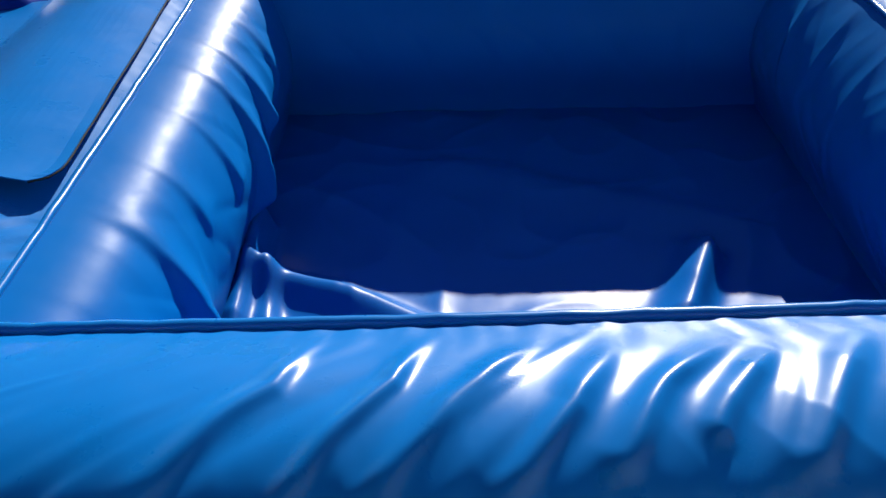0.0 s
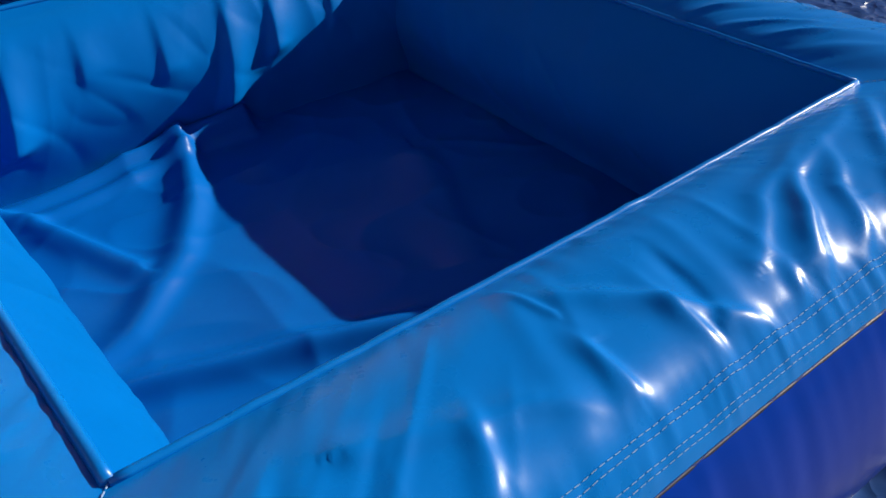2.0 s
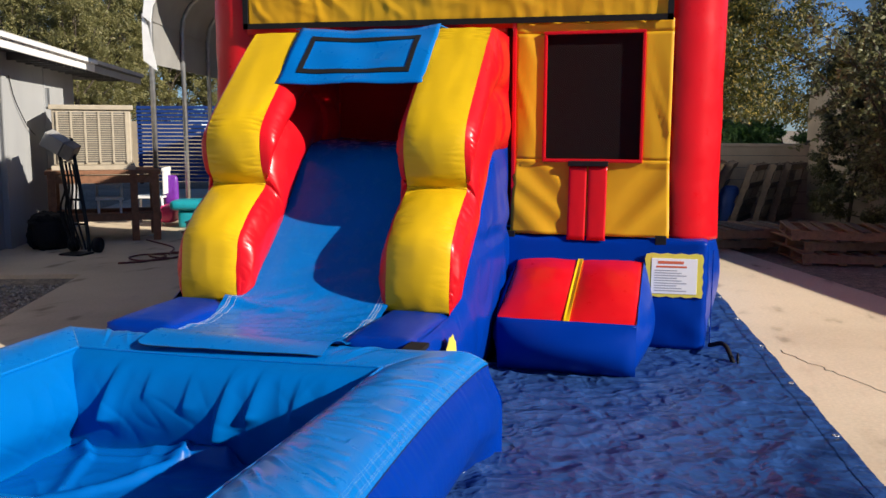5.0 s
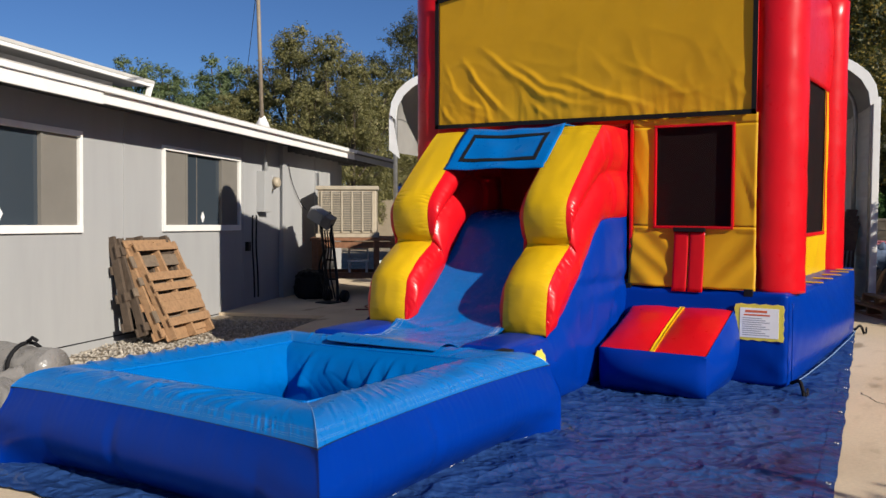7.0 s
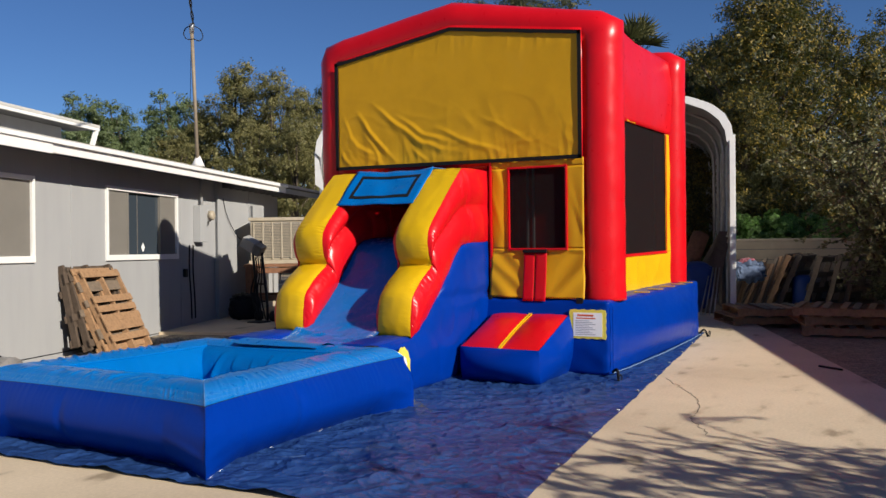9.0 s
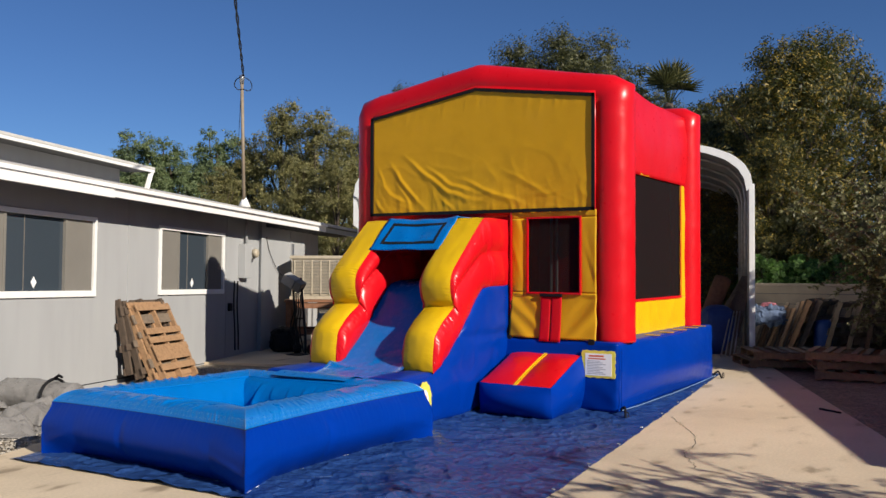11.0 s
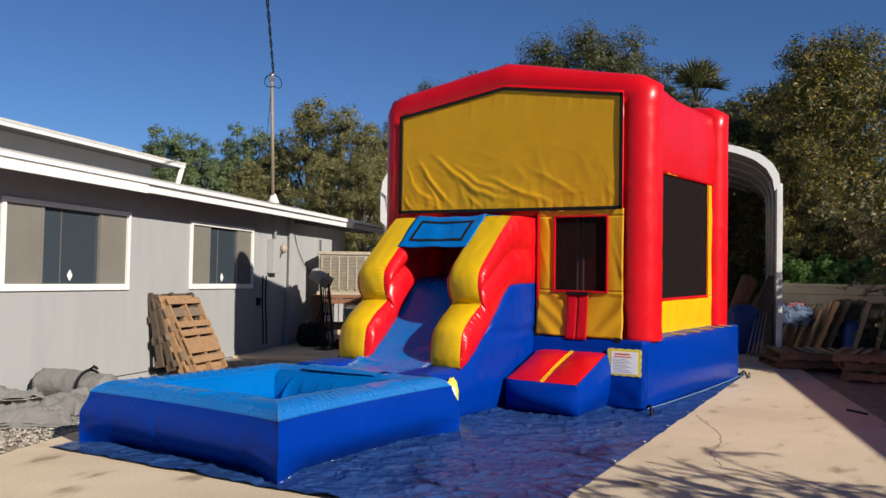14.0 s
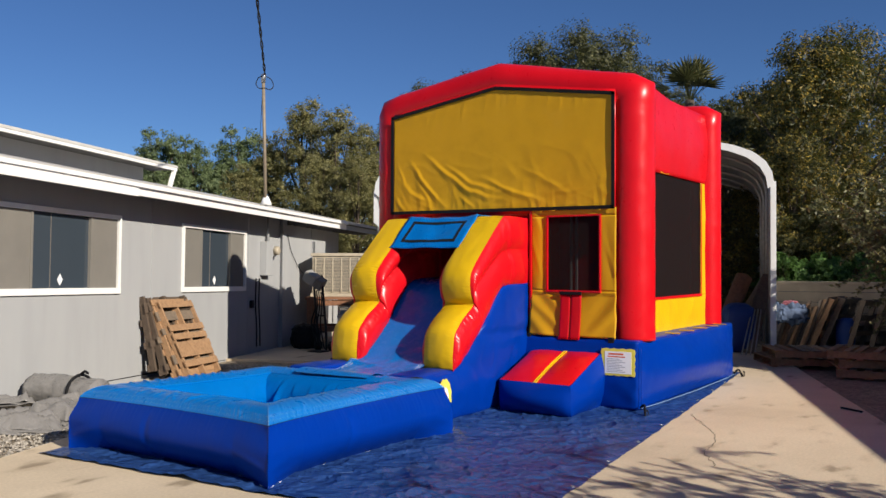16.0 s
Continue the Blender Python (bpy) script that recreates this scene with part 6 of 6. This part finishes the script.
tagged(puff("black_bag", (-0.26, -0.20, 0.0), (0.26, 0.20, 0.40), 0.12, 0.04, BLACK_TAPE, None, "", 20, 0.11, 4.0, 2.0, pose(-5.93, -4.02, 0, 0, 0, 30)), "crumpled black bag beside the hand truck", "bag")
stool = thing("step_stool", "small white step stool on the shelf of the stand", "stool", CB @ Matrix.Translation((-0.25, 0.10, 0.305)))
block("tread", (-0.10, -0.17, 0.20), (0.12, 0.17, 0.235), WHITE_METAL, stool, "", 0.008)
for y in (-0.15, 0.12):
    block("leg", (0.06, y, 0.0), (0.10, y + 0.03, 0.20), WHITE_METAL, stool, "", 0.004)
    block("leg", (-0.10, y, 0.0), (-0.06, y + 0.03, 0.20), WHITE_METAL, stool, "", 0.004)
tube("hand_loop", [(-0.08, -0.15, 0.23), (-0.10, -0.15, 0.40), (-0.10, 0.15, 0.40), (-0.08, 0.15, 0.23)], 0.014, WHITE_METAL, stool, "", 8)
chair = thing("plastic_chair", "white plastic chair behind the stand", "chair", pose(-8.5, -4.35, 0, 0, 0, 200))
block("seat", (-0.22, -0.22, 0.40), (0.22, 0.22, 0.43), WHITE_METAL, chair, "", 0.01)
for k in range(5):
    block("back_slat", (-0.20 + k * 0.085, -0.25, 0.46), (-0.15 + k * 0.085, -0.22, 0.80), WHITE_METAL, chair, "", 0.005)
block("back_rail", (-0.22, -0.255, 0.79), (0.22, -0.215, 0.85), WHITE_METAL, chair, "", 0.01)
for x, y in ((-0.2, -0.2), (0.2, -0.2), (-0.2, 0.2), (0.2, 0.2)):
    tube("leg", [(x * 1.15, y * 1.15, 0), (x, y, 0.41)], 0.018, WHITE_METAL, chair, "", 8)

# hose on the concrete, a shed far behind the fence
HOSE = plain("dark_red_hose", (0.128, 0.024, 0.02), 0.5)
pts = smooth_line([(-5.35 + 0.32 * math.cos(k * 1.05) * (1 - 0.03 * k) - 0.07 * k * 0.4, -2.45 + 0.22 * math.sin(k * 1.05) + 0.02 * k, 0.014 + 0.004 * (k % 3)) for k in range(18)] + [(-6.3, -2.6, 0.012), (-6.8, -3.3, 0.012)], 120)
tagged(tube("garden_hose", pts, 0.010, HOSE, None, "", 6), "dark red garden hose in loose coils on the concrete", "hose")
shed = thing("shed", "small white shed far behind the slatted fence", "shed", pose(-22.5, -11.3, 0, 0, 0, 60))
block("shed_wall", (-0.9, -0.9, 0.0), (0.9, 0.9, 1.5), SIDING, shed)
solid("shed_roof", *roof_slab(-1.1, 1.52, 1.1, 1.85, -1.1, 1.1, 0.06), WHITE_PAINT, shed, "white sloping roof", False)

PINK_CLOTH = plain("faded_pink_cloth", (0.256, 0.08, 0.104), 0.85, vary=0.4, scale=12)
# toys under the carport
CP = pose(-8.27, -0.12, 0, 0, 0, 15.9)


def toy(name, label, mat, x, y, parts):
    t = thing(name, label, "toy", pose(x, y, 0, 0, 0, 20), "toys under the carport")
    for i, (lo, hi, r, m) in enumerate(parts):
        puff(("body", "seat", "handle", "wheel_box")[i], lo, hi, r, 0.01, m or mat, t, "", 6, 0.0)
    return t


toy("ride_on_toy", "pink and purple plastic ride-on toy", PINK, -8.5, -4.05, [((-0.2, -0.12, 0.05), (0.2, 0.12, 0.30), 0.06, None), ((-0.22, -0.1, 0.28), (-0.12, 0.1, 0.72), 0.04, PURPLE)])
toy("play_table", "teal plastic water table", TEAL, -8.35, -3.55, [((-0.22, -0.30, 0.26), (0.22, 0.30, 0.40), 0.05, None), ((-0.14, -0.2, 0.0), (0.14, 0.2, 0.27), 0.04, None)])
toy("toy_car", "red and yellow plastic toy car", RED_PLASTIC, -7.55, -2.45, [((-0.28, -0.18, 0.257), (0.28, 0.18, 0.45), 0.07, None), ((-0.06, -0.05, 0.44), (0.04, 0.05, 0.56), 0.03, YELLOW_PLASTIC)])
for k in range(2):
    pallet(pose(-8.05 + 0.03 * k, -3.1, 0.127 * k, 0, 0, 12 + 3 * k), "weathered pallet lying flat in a low stack", PALLET_WOOD, "pallets by the carport")
fence = thing("slat_fence", "dark blue slatted metal fence behind the carport", "fence", pose(-16.5, -9.5, 0, 0, 0, 100))
for k in range(20):
    block("slat", (-0.5, -0.02, 0.08 + k * 0.095), (6.5, 0.02, 0.15 + k * 0.095), BLUE_CLOTH, fence, "", 0.004)
for x in (-0.5, 1.8, 4.1, 6.4):
    block("post", (x, 0.02, 0.0), (x + 0.08, 0.08, 2.05), BLACK_PLASTIC, fence, "", 0.004)


# ---- piles beyond the bounce house ----
def at_en(e, n, z=0.0, turn=0.0):
    p = along(e, n, z)
    return pose(p.x, p.y, z, 0, 0, 21.76 + turn)


for k, (e, n, t) in enumerate(((6.0, 6.25, 8), (5.95, 6.3, 4), (5.05, 6.95, -12), (5.1, 7.0, -3), (5.15, 6.85, -20))):
    z = (0.0, 0.128, 0.0, 0.128, 0.257)[k]
    pallet(at_en(e, n, z - (0.03 if k > 1 else 0.0), t + 90), "brown pallet lying in a stack", PALLET_WOOD, "stacked pallets")


def leaning(e, n, swing, lean_deg, tall=1.0):
    """A pallet stood on edge, swung round from the way of the drive and leaning sideways."""
    w = (E1 * math.cos(radians(swing)) + E2 * math.sin(radians(swing))).normalized()
    z = Vector((0, 0, 1)).cross(w)
    up = (Vector((0, 0, 1)) * math.cos(radians(lean_deg)) - z * math.sin(radians(lean_deg))).normalized()
    z = up.cross(w)
    o = along(e, n)
    return Matrix(((up.x, w.x, z.x, o.x), (up.y, w.y, z.y, o.y), (up.z, w.z, z.z, -0.03), (0, 0, 0, 1)))


pallet(leaning(9.1, 7.42, 29, 22), "tan slatted pallet leaning on others", PALLET_WOOD, "leaning pallets", 1.0, 1.0, 10)
pallet(leaning(9.2, 7.62, 29, 22), "tan slatted pallet leaning on others", GREY_WOOD, "leaning pallets", 1.0, 1.0, 9)
pallet(leaning(9.1, 8.05, 38, 17), "dark open pallet frame leaning on the wall", GREY_WOOD, "leaning pallets", 0.95, 1.0, 4)
pallet(leaning(9.1, 8.42, 42, 15), "dark open pallet frame leaning on the wall", GREY_WOOD, "leaning pallets", 0.95, 1.0, 3)
pallet(leaning(9.2, 8.75, 42, 13), "dark open pallet frame leaning on the wall", GREY_WOOD, "leaning pallets", 0.95, 1.0, 4)
rnd = random.Random(8)
for k in range(12):
    e = 9.15 + 0.05 * (k % 4)
    n = 6.78 + 0.055 * k
    a, b = along(e, n, 0.0), along(e + 0.35, n + 0.38 + rnd.uniform(-0.05, 0.05), 0.78 + rnd.uniform(-0.08, 0.1))
    m = look(a, b)
    tagged(block("timber_plank", (-0.035, -0.012, -(b - a).length), (0.035, 0.012, 0), PALLET_WOOD if k % 3 else GREY_WOOD, None, "", 0.003, m), "pale timber plank leaning on the pallets", "plank", "leaning planks")
heap = along(9.0, 7.02)
tagged(puff("draped_cloth", (-0.18, -0.24, 0.50), (0.18, 0.24, 0.78), 0.08, 0.03, GREY_CLOTH, None, "", 26, 0.12, 4.5, 3.0, pose(heap.x, heap.y, 0, 0, 0, 30)), "faded blue cloth bundled over the planks", "cloth")
tagged(puff("pink_cloth", (-0.10, -0.12, 0.79), (0.10, 0.12, 0.85), 0.03, 0.02, PINK_CLOTH, None, "", 16, 0.04, 5.0, 5.0, pose(heap.x, heap.y, 0, 0, 0, 10)), "faded pink cloth on top of the bundle", "cloth")
drum = along(9.35, 8.02)
tagged(tube("blue_drum", [(drum.x, drum.y, -0.03), (drum.x, drum.y, 0.02), (drum.x, drum.y, 0.3), (drum.x, drum.y, 0.52), (drum.x, drum.y, 0.55)], [0.15, 0.16, 0.17, 0.16, 0.12], BLUE_CLOTH, None, "", 20), "blue plastic drum between pallets", "drum")
# clutter inside the carport mouth
for k in range(6):
    p = CP @ Vector((-0.5 - 0.15 * k, HW - 0.35 - 0.10 * k, 0.0))
    q = CP @ Vector((-1.3 - 0.1 * k, HW - 0.06, 1.15 + 0.1 * (k % 3)))
    m = look(p, q)
    tagged(block("timber_plank", (-0.07, -0.012, -(q - p).length), (0.07, 0.012, 0), GREY_WOOD, None, "", 0.003, m), "grey timber plank leaning in the carport", "plank", "planks in the carport")
for k in range(4):
    p = CP @ Vector((-0.25, HW - 0.30 - 0.07 * k, 0.0))
    q = CP @ Vector((-0.75, HW - 0.18 - 0.05 * k, 0.75))
    tagged(tube("metal_rod", [p, q], 0.012, STEEL, None, "", 6), "thin pale metal rod leaning", "rod", "rods in the carport")
p = CP @ Vector((-0.9, HW - 0.55, 0.0))
r0, r1 = CP @ Vector((-0.75, HW - 0.95, 0.0)), CP @ Vector((-1.35, HW - 0.45, 1.30))
tagged(tube("rolled_carpet", [r0.lerp(r1, k / 10) for k in range(11)], 0.15, BENCH_WOOD, None, "", 18, lambda i, k: 0.012 * ns(i * 0.5, k * 0.6, 3.0)), "brown rolled carpet leaning in the carport", "rolled carpet")
tagged(puff("storage_bag", (-0.25, -0.25, 0.0), (0.25, 0.25, 0.80), 0.14, 0.05, BLUE_CLOTH, None, "", 12, 0.04, 3.0, 1.0, pose(p.x, p.y, 0, 0, 0, 30)), "dark blue storage bag in the carport", "bag")


# ---- trees and shrubs ----
def leaf_cloud(lobes, count, size, seed, flat=0.5):
    """Many small leaves on and in rounded lobes, with gaps. One mesh."""
    rs = np.random.RandomState(seed)
    weight = np.array([l[3] ** 2 for l in lobes])
    pickl = rs.choice(len(lobes), count, p=weight / weight.sum())
    L = np.array(lobes)[pickl]
    d = rs.normal(size=(count, 3))
    d /= np.linalg.norm(d, axis=1)[:, None]
    # clumps: pull directions towards random twigs
    twigs = rs.normal(size=(len(lobes), 26, 3))
    twigs /= np.linalg.norm(twigs, axis=2)[:, :, None]
    tw = twigs[pickl, rs.randint(0, 26, count)]
    d = d * 0.24 + tw
    d /= np.linalg.norm(d, axis=1)[:, None]
    rad = rs.uniform(0.0, 1.0, count) ** 0.4 * rs.uniform(0.8, 1.12, count)
    pos = L[:, :3] + d * (rad * L[:, 3])[:, None] * np.array([1, 1, 0.85])
    nrm = d + rs.normal(size=(count, 3)) * 0.55 + np.array([0, 0, 0.45])
    nrm /= np.linalg.norm(nrm, axis=1)[:, None]
    t = np.cross(nrm, rs.normal(size=(count, 3)))
    t /= np.linalg.norm(t, axis=1)[:, None]
    b = np.cross(nrm, t)
    s = size * rs.uniform(0.55, 1.35, count)[:, None]
    v = np.stack([pos - t * s, pos + b * s * flat, pos + t * s * 0.9 - b * s * flat * 0.6 + nrm * s * 0.15], axis=1).reshape(-1, 3)
    return v, np.arange(count * 3).reshape(-1, 3)


def cloud_mesh(name, v, f, mat):
    me = bpy.data.meshes.new(name)
    me.from_pydata(v.tolist(), [], f.tolist())
    me.materials.append(mat)
    return me


def tree(name, label, at, height, spread, mat, size, count, seed, trunk=0.18, base=0.28, lobes_n=16, category="tree", group=""):
    rnd = random.Random(seed)
    t = thing(name, label, category, at, group)
    lobes = []
    for k in range(lobes_n):
        h = base + (1 - base) * (k + 0.5) / lobes_n
        wide = math.sin(math.pi * min(0.97, (h - base) / (1 - base) * 0.85 + 0.14)) ** 0.7
        a = k * 2.4 + rnd.uniform(-0.5, 0.5)
        r = spread * wide * rnd.uniform(0.25, 0.85)
        lobes.append((math.cos(a) * r, math.sin(a) * r, height * h * rnd.uniform(0.86, 1.02) - spread * 0.12, spread * rnd.choice((0.13, 0.16, 0.20, 0.26, 0.32))))
    v, f = leaf_cloud(lobes, count, size, seed)
    ob = new("crown", cloud_mesh("crown", v, f, mat))
    ob.parent = t
    stem = tube_data(smooth_line([(0, 0, -0.2), (0.05, 0.03, height * base), (rnd.uniform(-0.2, 0.2), rnd.uniform(-0.2, 0.2), height * 0.62), (0, 0, height * 0.85)], 10), [trunk * (1 - 0.085 * k) for k in range(11)], 9)
    solid("trunk", *stem, BARK, t)
    limbs = []
    for x, y, z, r in lobes[::2]:
        z0 = max(height * base * 0.8, z * 0.6)
        limbs.append(tube_data(smooth_line([(0, 0, z0), (x * 0.4, y * 0.4, z0 + (z - z0) * 0.35), (x, y, z)], 6), [trunk * 0.42 * (1 - 0.13 * k) for k in range(7)], 6))
    solid("branch_work", *joined(limbs), BARK, t)
    return t


VIEW, RIGHT, EYE0 = Vector((-0.829, -0.559, 0)), Vector((-0.559, 0.829, 0)), Vector((5.66, 6.74, 0))


def spot(k, d):
    """A place in the far surroundings: k sideways and d away, seen from the driveway's mouth."""
    return EYE0 + VIEW * d + RIGHT * (k * d)


def tree_at(k, d, *a, **kw):
    p = spot(k, d)
    return tree(a[0], a[1], pose(p.x, p.y, 0, 0, 0, 57 * k + d), *a[2:], **kw)


# behind the house: bright pepper trees, then a brown-green oak belt
P = tree_at(-0.335, 38, "pepper_tree", "feathery bright green tree behind the house", 7.8, 2.6, LEAF_PEPPER, 0.062, 40000, 11, lobes_n=46, group="trees behind the house")
for k, d, s, r in ((-0.295, 39, 0.97, 100), (-0.24, 42, 1.10, 40), (-0.39, 37, 0.8, 70)):
    p = spot(k, d)
    copy_thing(P, pose(p.x, p.y, 0, 0, 0, r) @ Matrix.Scale(s, 4)).scale = (s, s, s)
Q = tree_at(-0.165, 40, "oak_tree", "dense olive-brown tree behind the house", 9.5, 3.0, LEAF_OAK, 0.068, 46000, 23, base=0.10, lobes_n=64, group="oak belt")
for k, d, s, r in ((-0.125, 38, 0.92, 80), (-0.085, 39, 0.85, 160), (-0.20, 41, 0.82, 230), (-0.05, 43, 0.85, 20), (-0.235, 36, 0.62, 300), (-0.145, 33, 0.62, 140), (-0.10, 32, 0.6, 200), (-0.27, 45, 0.7, 10), (-0.01, 46, 0.9, 10), (0.03, 48, 0.95, 110)):
    p = spot(k, d)
    copy_thing(Q, pose(p.x, p.y, 0, 0, 0, r)).scale = (s, s, s)
# tall trees beyond the bounce house
T = tree_at(0.165, 46, "tall_tree", "tall dark green tree far behind the carport", 15.0, 5.8, LEAF_DARK, 0.085, 52000, 37, trunk=0.3, base=0.45, lobes_n=44, group="tall trees")
for k, d, s, r in ((0.115, 47, 0.97, 60), (0.235, 44, 0.80, 130), (-0.025, 58, 0.93, 210), (0.07, 50, 0.92, 280), (0.195, 47, 0.93, 340)):
    p = spot(k, d)
    copy_thing(T, pose(p.x, p.y, 0, 0, 0, r)).scale = (s, s, s)

# fan palm
pp = spot(0.284, 30)
palm = thing("fan_palm", "fan palm showing above the bounce house", "palm", pose(pp.x, pp.y, 0))
tube("trunk", [(0, 0, -0.1), (0.05, 0, 4), (0, 0, 7.2)], [0.22, 0.18, 0.16], BARK, palm, "", 10)
fr_v, fr_f = [], []
rnd = random.Random(5)
for k in range(26):
    a, el = k * 2.4, rnd.uniform(-0.15, 1.45)
    d = Vector((math.cos(a) * math.cos(el), math.sin(a) * math.cos(el), math.sin(el)))
    side = d.cross(Vector((0, 0, 1))).normalized()
    up = side.cross(d)
    c = Vector((0, 0, 7.15)) + d * 0.9
    for q in range(-6, 7):
        w = (d * math.cos(q * 0.2) + side * math.sin(q * 0.2))
        tip = c + w * rnd.uniform(0.7, 0.95) - Vector((0, 0, 0.10 + 0.02 * abs(q)))
        n = len(fr_v)
        o = (side * math.cos(q * 0.2) - d * math.sin(q * 0.2)) * 0.045
        fr_v += [c, c.lerp(tip, 0.5) + o + up * 0.02, tip, c.lerp(tip, 0.5) - o + up * 0.02]
        fr_f.append((n, n + 1, n + 2, n + 3))
    n = len(fr_v)
    o = side * 0.02
    fr_v += [Vector((0, 0, 7.1)) - o, Vector((0, 0, 7.1)) + o, c + o, c - o]
    fr_f.append((n, n + 1, n + 2, n + 3))
solid("fronds", fr_v, fr_f, LEAF_DARK, palm, "", False)

# the big autumn trees and shrubs on the bank to the right
A = tree_at(0.43, 21.5, "autumn_tree", "large tree with yellowing leaves on the bank", 7.5, 3.1, LEAF_AUTUMN, 0.056, 80000, 51, base=0.14, lobes_n=80, group="trees on the bank")
for k, d, s, r in ((0.36, 25, 0.92, 170), (0.47, 26, 1.18, 300), (0.405, 19.6, 0.62, 90), (0.70, 15.5, 0.62, 240), (0.62, 36, 1.5, 200)):
    p = spot(k, d)
    copy_thing(A, pose(p.x, p.y, 0, 0, 0, r)).scale = (s, s, s)
B = tree_at(0.34, 27, "evergreen_tree", "dark evergreen tree on the bank", 6.6, 2.2, LEAF_DARK, 0.06, 40000, 61, base=0.06, lobes_n=50, group="evergreens on the bank")
for k, d, s, r in ((0.395, 24, 0.9, 60), (0.30, 34, 1.1, 120), (0.335, 24, 0.98, 20), (0.36, 27, 1.12, 280), (0.295, 28, 0.86, 90)):
    p = spot(k, d)
    copy_thing(B, pose(p.x, p.y, 0, 0, 0, r)).scale = (s, s, s)
C = tree_at(0.43, 19.0, "shrub", "dark green shrub on the bank", 3.1, 1.3, LEAF_DARK, 0.036, 24000, 71, trunk=0.05, base=0.1, lobes_n=16, category="shrub", group="shrubs on the bank")
for k, d, s, r in ((0.41, 19.5, 0.85, 300), (0.47, 19.6, 0.9, 90), (0.66, 17.0, 1.2, 30), (0.63, 14.6, 1.1, 130), (0.69, 13.2, 1.1, 220), (0.585, 14.6, 0.75, 60), (0.625, 13.8, 0.8, 170)):
    p = spot(k, d)
    copy_thing(C, pose(p.x, p.y, 0, 0, 0, r)).scale = (s, s, s)
I = tree_at(0.40, 18.6, "ivy_bush", "glossy green bush above the retaining wall", 2.0, 1.1, LEAF_IVY, 0.05, 12000, 81, trunk=0.04, base=0.1, lobes_n=12, category="bush", group="bushes above the wall")
for k, d, s, r in ((0.43, 18.3, 1.0, 80), (0.46, 18.2, 1.0, 190), (0.37, 20.5, 0.95, 270), (0.49, 18.1, 0.95, 20), (0.52, 17.9, 0.9, 140), (0.55, 17.7, 0.9, 310)):
    p = spot(k, d)
    copy_thing(I, pose(p.x, p.y, 0, 0, 0, r)).scale = (s, s, s)
# overhanging shrub beside the driveway: long thin branches with small leaves
def twig_shrub(at, reach, height, branches, seed, label):
    t = thing("overhanging_shrub", label, "shrub", at, "shrubs by the driveway")
    rnd = random.Random(seed)
    wood_pieces, lv, lf = [], [], []

    def leaves(line, step):
        n = max(2, int(sum((b - a).length for a, b in zip(line, line[1:])) / step))
        for k in range(n):
            p = polyline(line, (k + rnd.random()) / n)
            d = Vector((rnd.gauss(0, 1), rnd.gauss(0, 1), rnd.gauss(-0.2, 0.7))).normalized()
            s = d.cross(Vector((rnd.gauss(0, 1), rnd.gauss(0, 1), rnd.gauss(0, 1)))).normalized()
            ln = rnd.uniform(0.04, 0.085)
            wd = ln * 0.25
            m = len(lv)
            lv.extend([p, p + d * ln * 0.45 + s * wd, p + d * ln, p + d * ln * 0.45 - s * wd])
            lf.append((m, m + 1, m + 2, m + 3))

    for b in range(branches):
        az = 2 * math.pi * (b + rnd.random()) / branches
        R, H = reach * rnd.uniform(0.35, 1.0), height * rnd.uniform(0.6, 1.0)
        out = Vector((math.cos(az), math.sin(az), 0))
        line = [out * (0.1 + R * u ** 1.25) + Vector((0.12 * ns(b, u * 3), 0.12 * ns(b + 9, u * 3), H * (1.75 * u - 0.78 * u * u))) for u in [k / 9 for k in range(10)]]
        wood_pieces.append(tube_data(line, [0.020 * (1 - 0.085 * k) for k in range(10)], 5))
        for q in range(15):
            u = rnd.uniform(0.25, 1.0)
            p = polyline(line, u)
            d = (out * rnd.uniform(0.0, 1.0) + Vector((rnd.gauss(0, 0.6), rnd.gauss(0, 0.6), rnd.uniform(-0.5, 0.8)))).normalized()
            ln = rnd.uniform(0.3, 0.75)
            sub = [p + d * ln * w + Vector((0, 0, -0.22 * ln * w * w)) for w in (0, 0.33, 0.66, 1.0)]
            wood_pieces.append(tube_data(sub, [0.006, 0.005, 0.004, 0.002], 4))
            leaves(sub, 0.011)
        leaves(line[4:], 0.03)
    solid("branch_tangle", *joined(wood_pieces), BARK, t)
    me = bpy.data.meshes.new("foliage")
    me.from_pydata([tuple(p) for p in lv], [], lf)
    me.materials.append(LEAF_SHRUB)
    new("foliage", me).parent = t
    return t


p = spot(0.585, 11.6)
S1 = twig_shrub(pose(p.x, p.y, -0.05), 1.75, 3.3, 30, 91, "dry grey-green shrub with long thin twigs beside the driveway")
p = spot(0.74, 11.2)
copy_thing(S1, pose(p.x, p.y, -0.05, 0, 0, 140)).scale = (0.95, 0.95, 1.0)
# shrubs along the street side, which throw leafy shade over the driveway's edge
for x, y, k, turn in ((0.75, 9.25, 0.78, 20), (2.0, 9.45, 0.84, 110), (3.3, 9.7, 0.80, 250), (4.9, 10.1, 0.85, 310), (1.4, 9.8, 0.86, 65)):
    copy_thing(S1, pose(x, y, -0.05, 0, 0, turn)).scale = (k, k, k)
# unseen trees added across the street to screen off low sky light
for x, y, k, turn in ((-14, 30, 1.2, 20), (-5, 32, 1.3, 120), (4, 34, 1.35, 200), (13, 33, 1.3, 310), (22, 29, 1.2, 60), (29, 22, 1.2, 150), (33, 12, 1.2, 240), (34, 2, 1.15, 330), (32, -9, 1.1, 80)):
    copy_thing(Q, pose(x, y, 0, 0, 0, turn)).scale = (k, k, k)
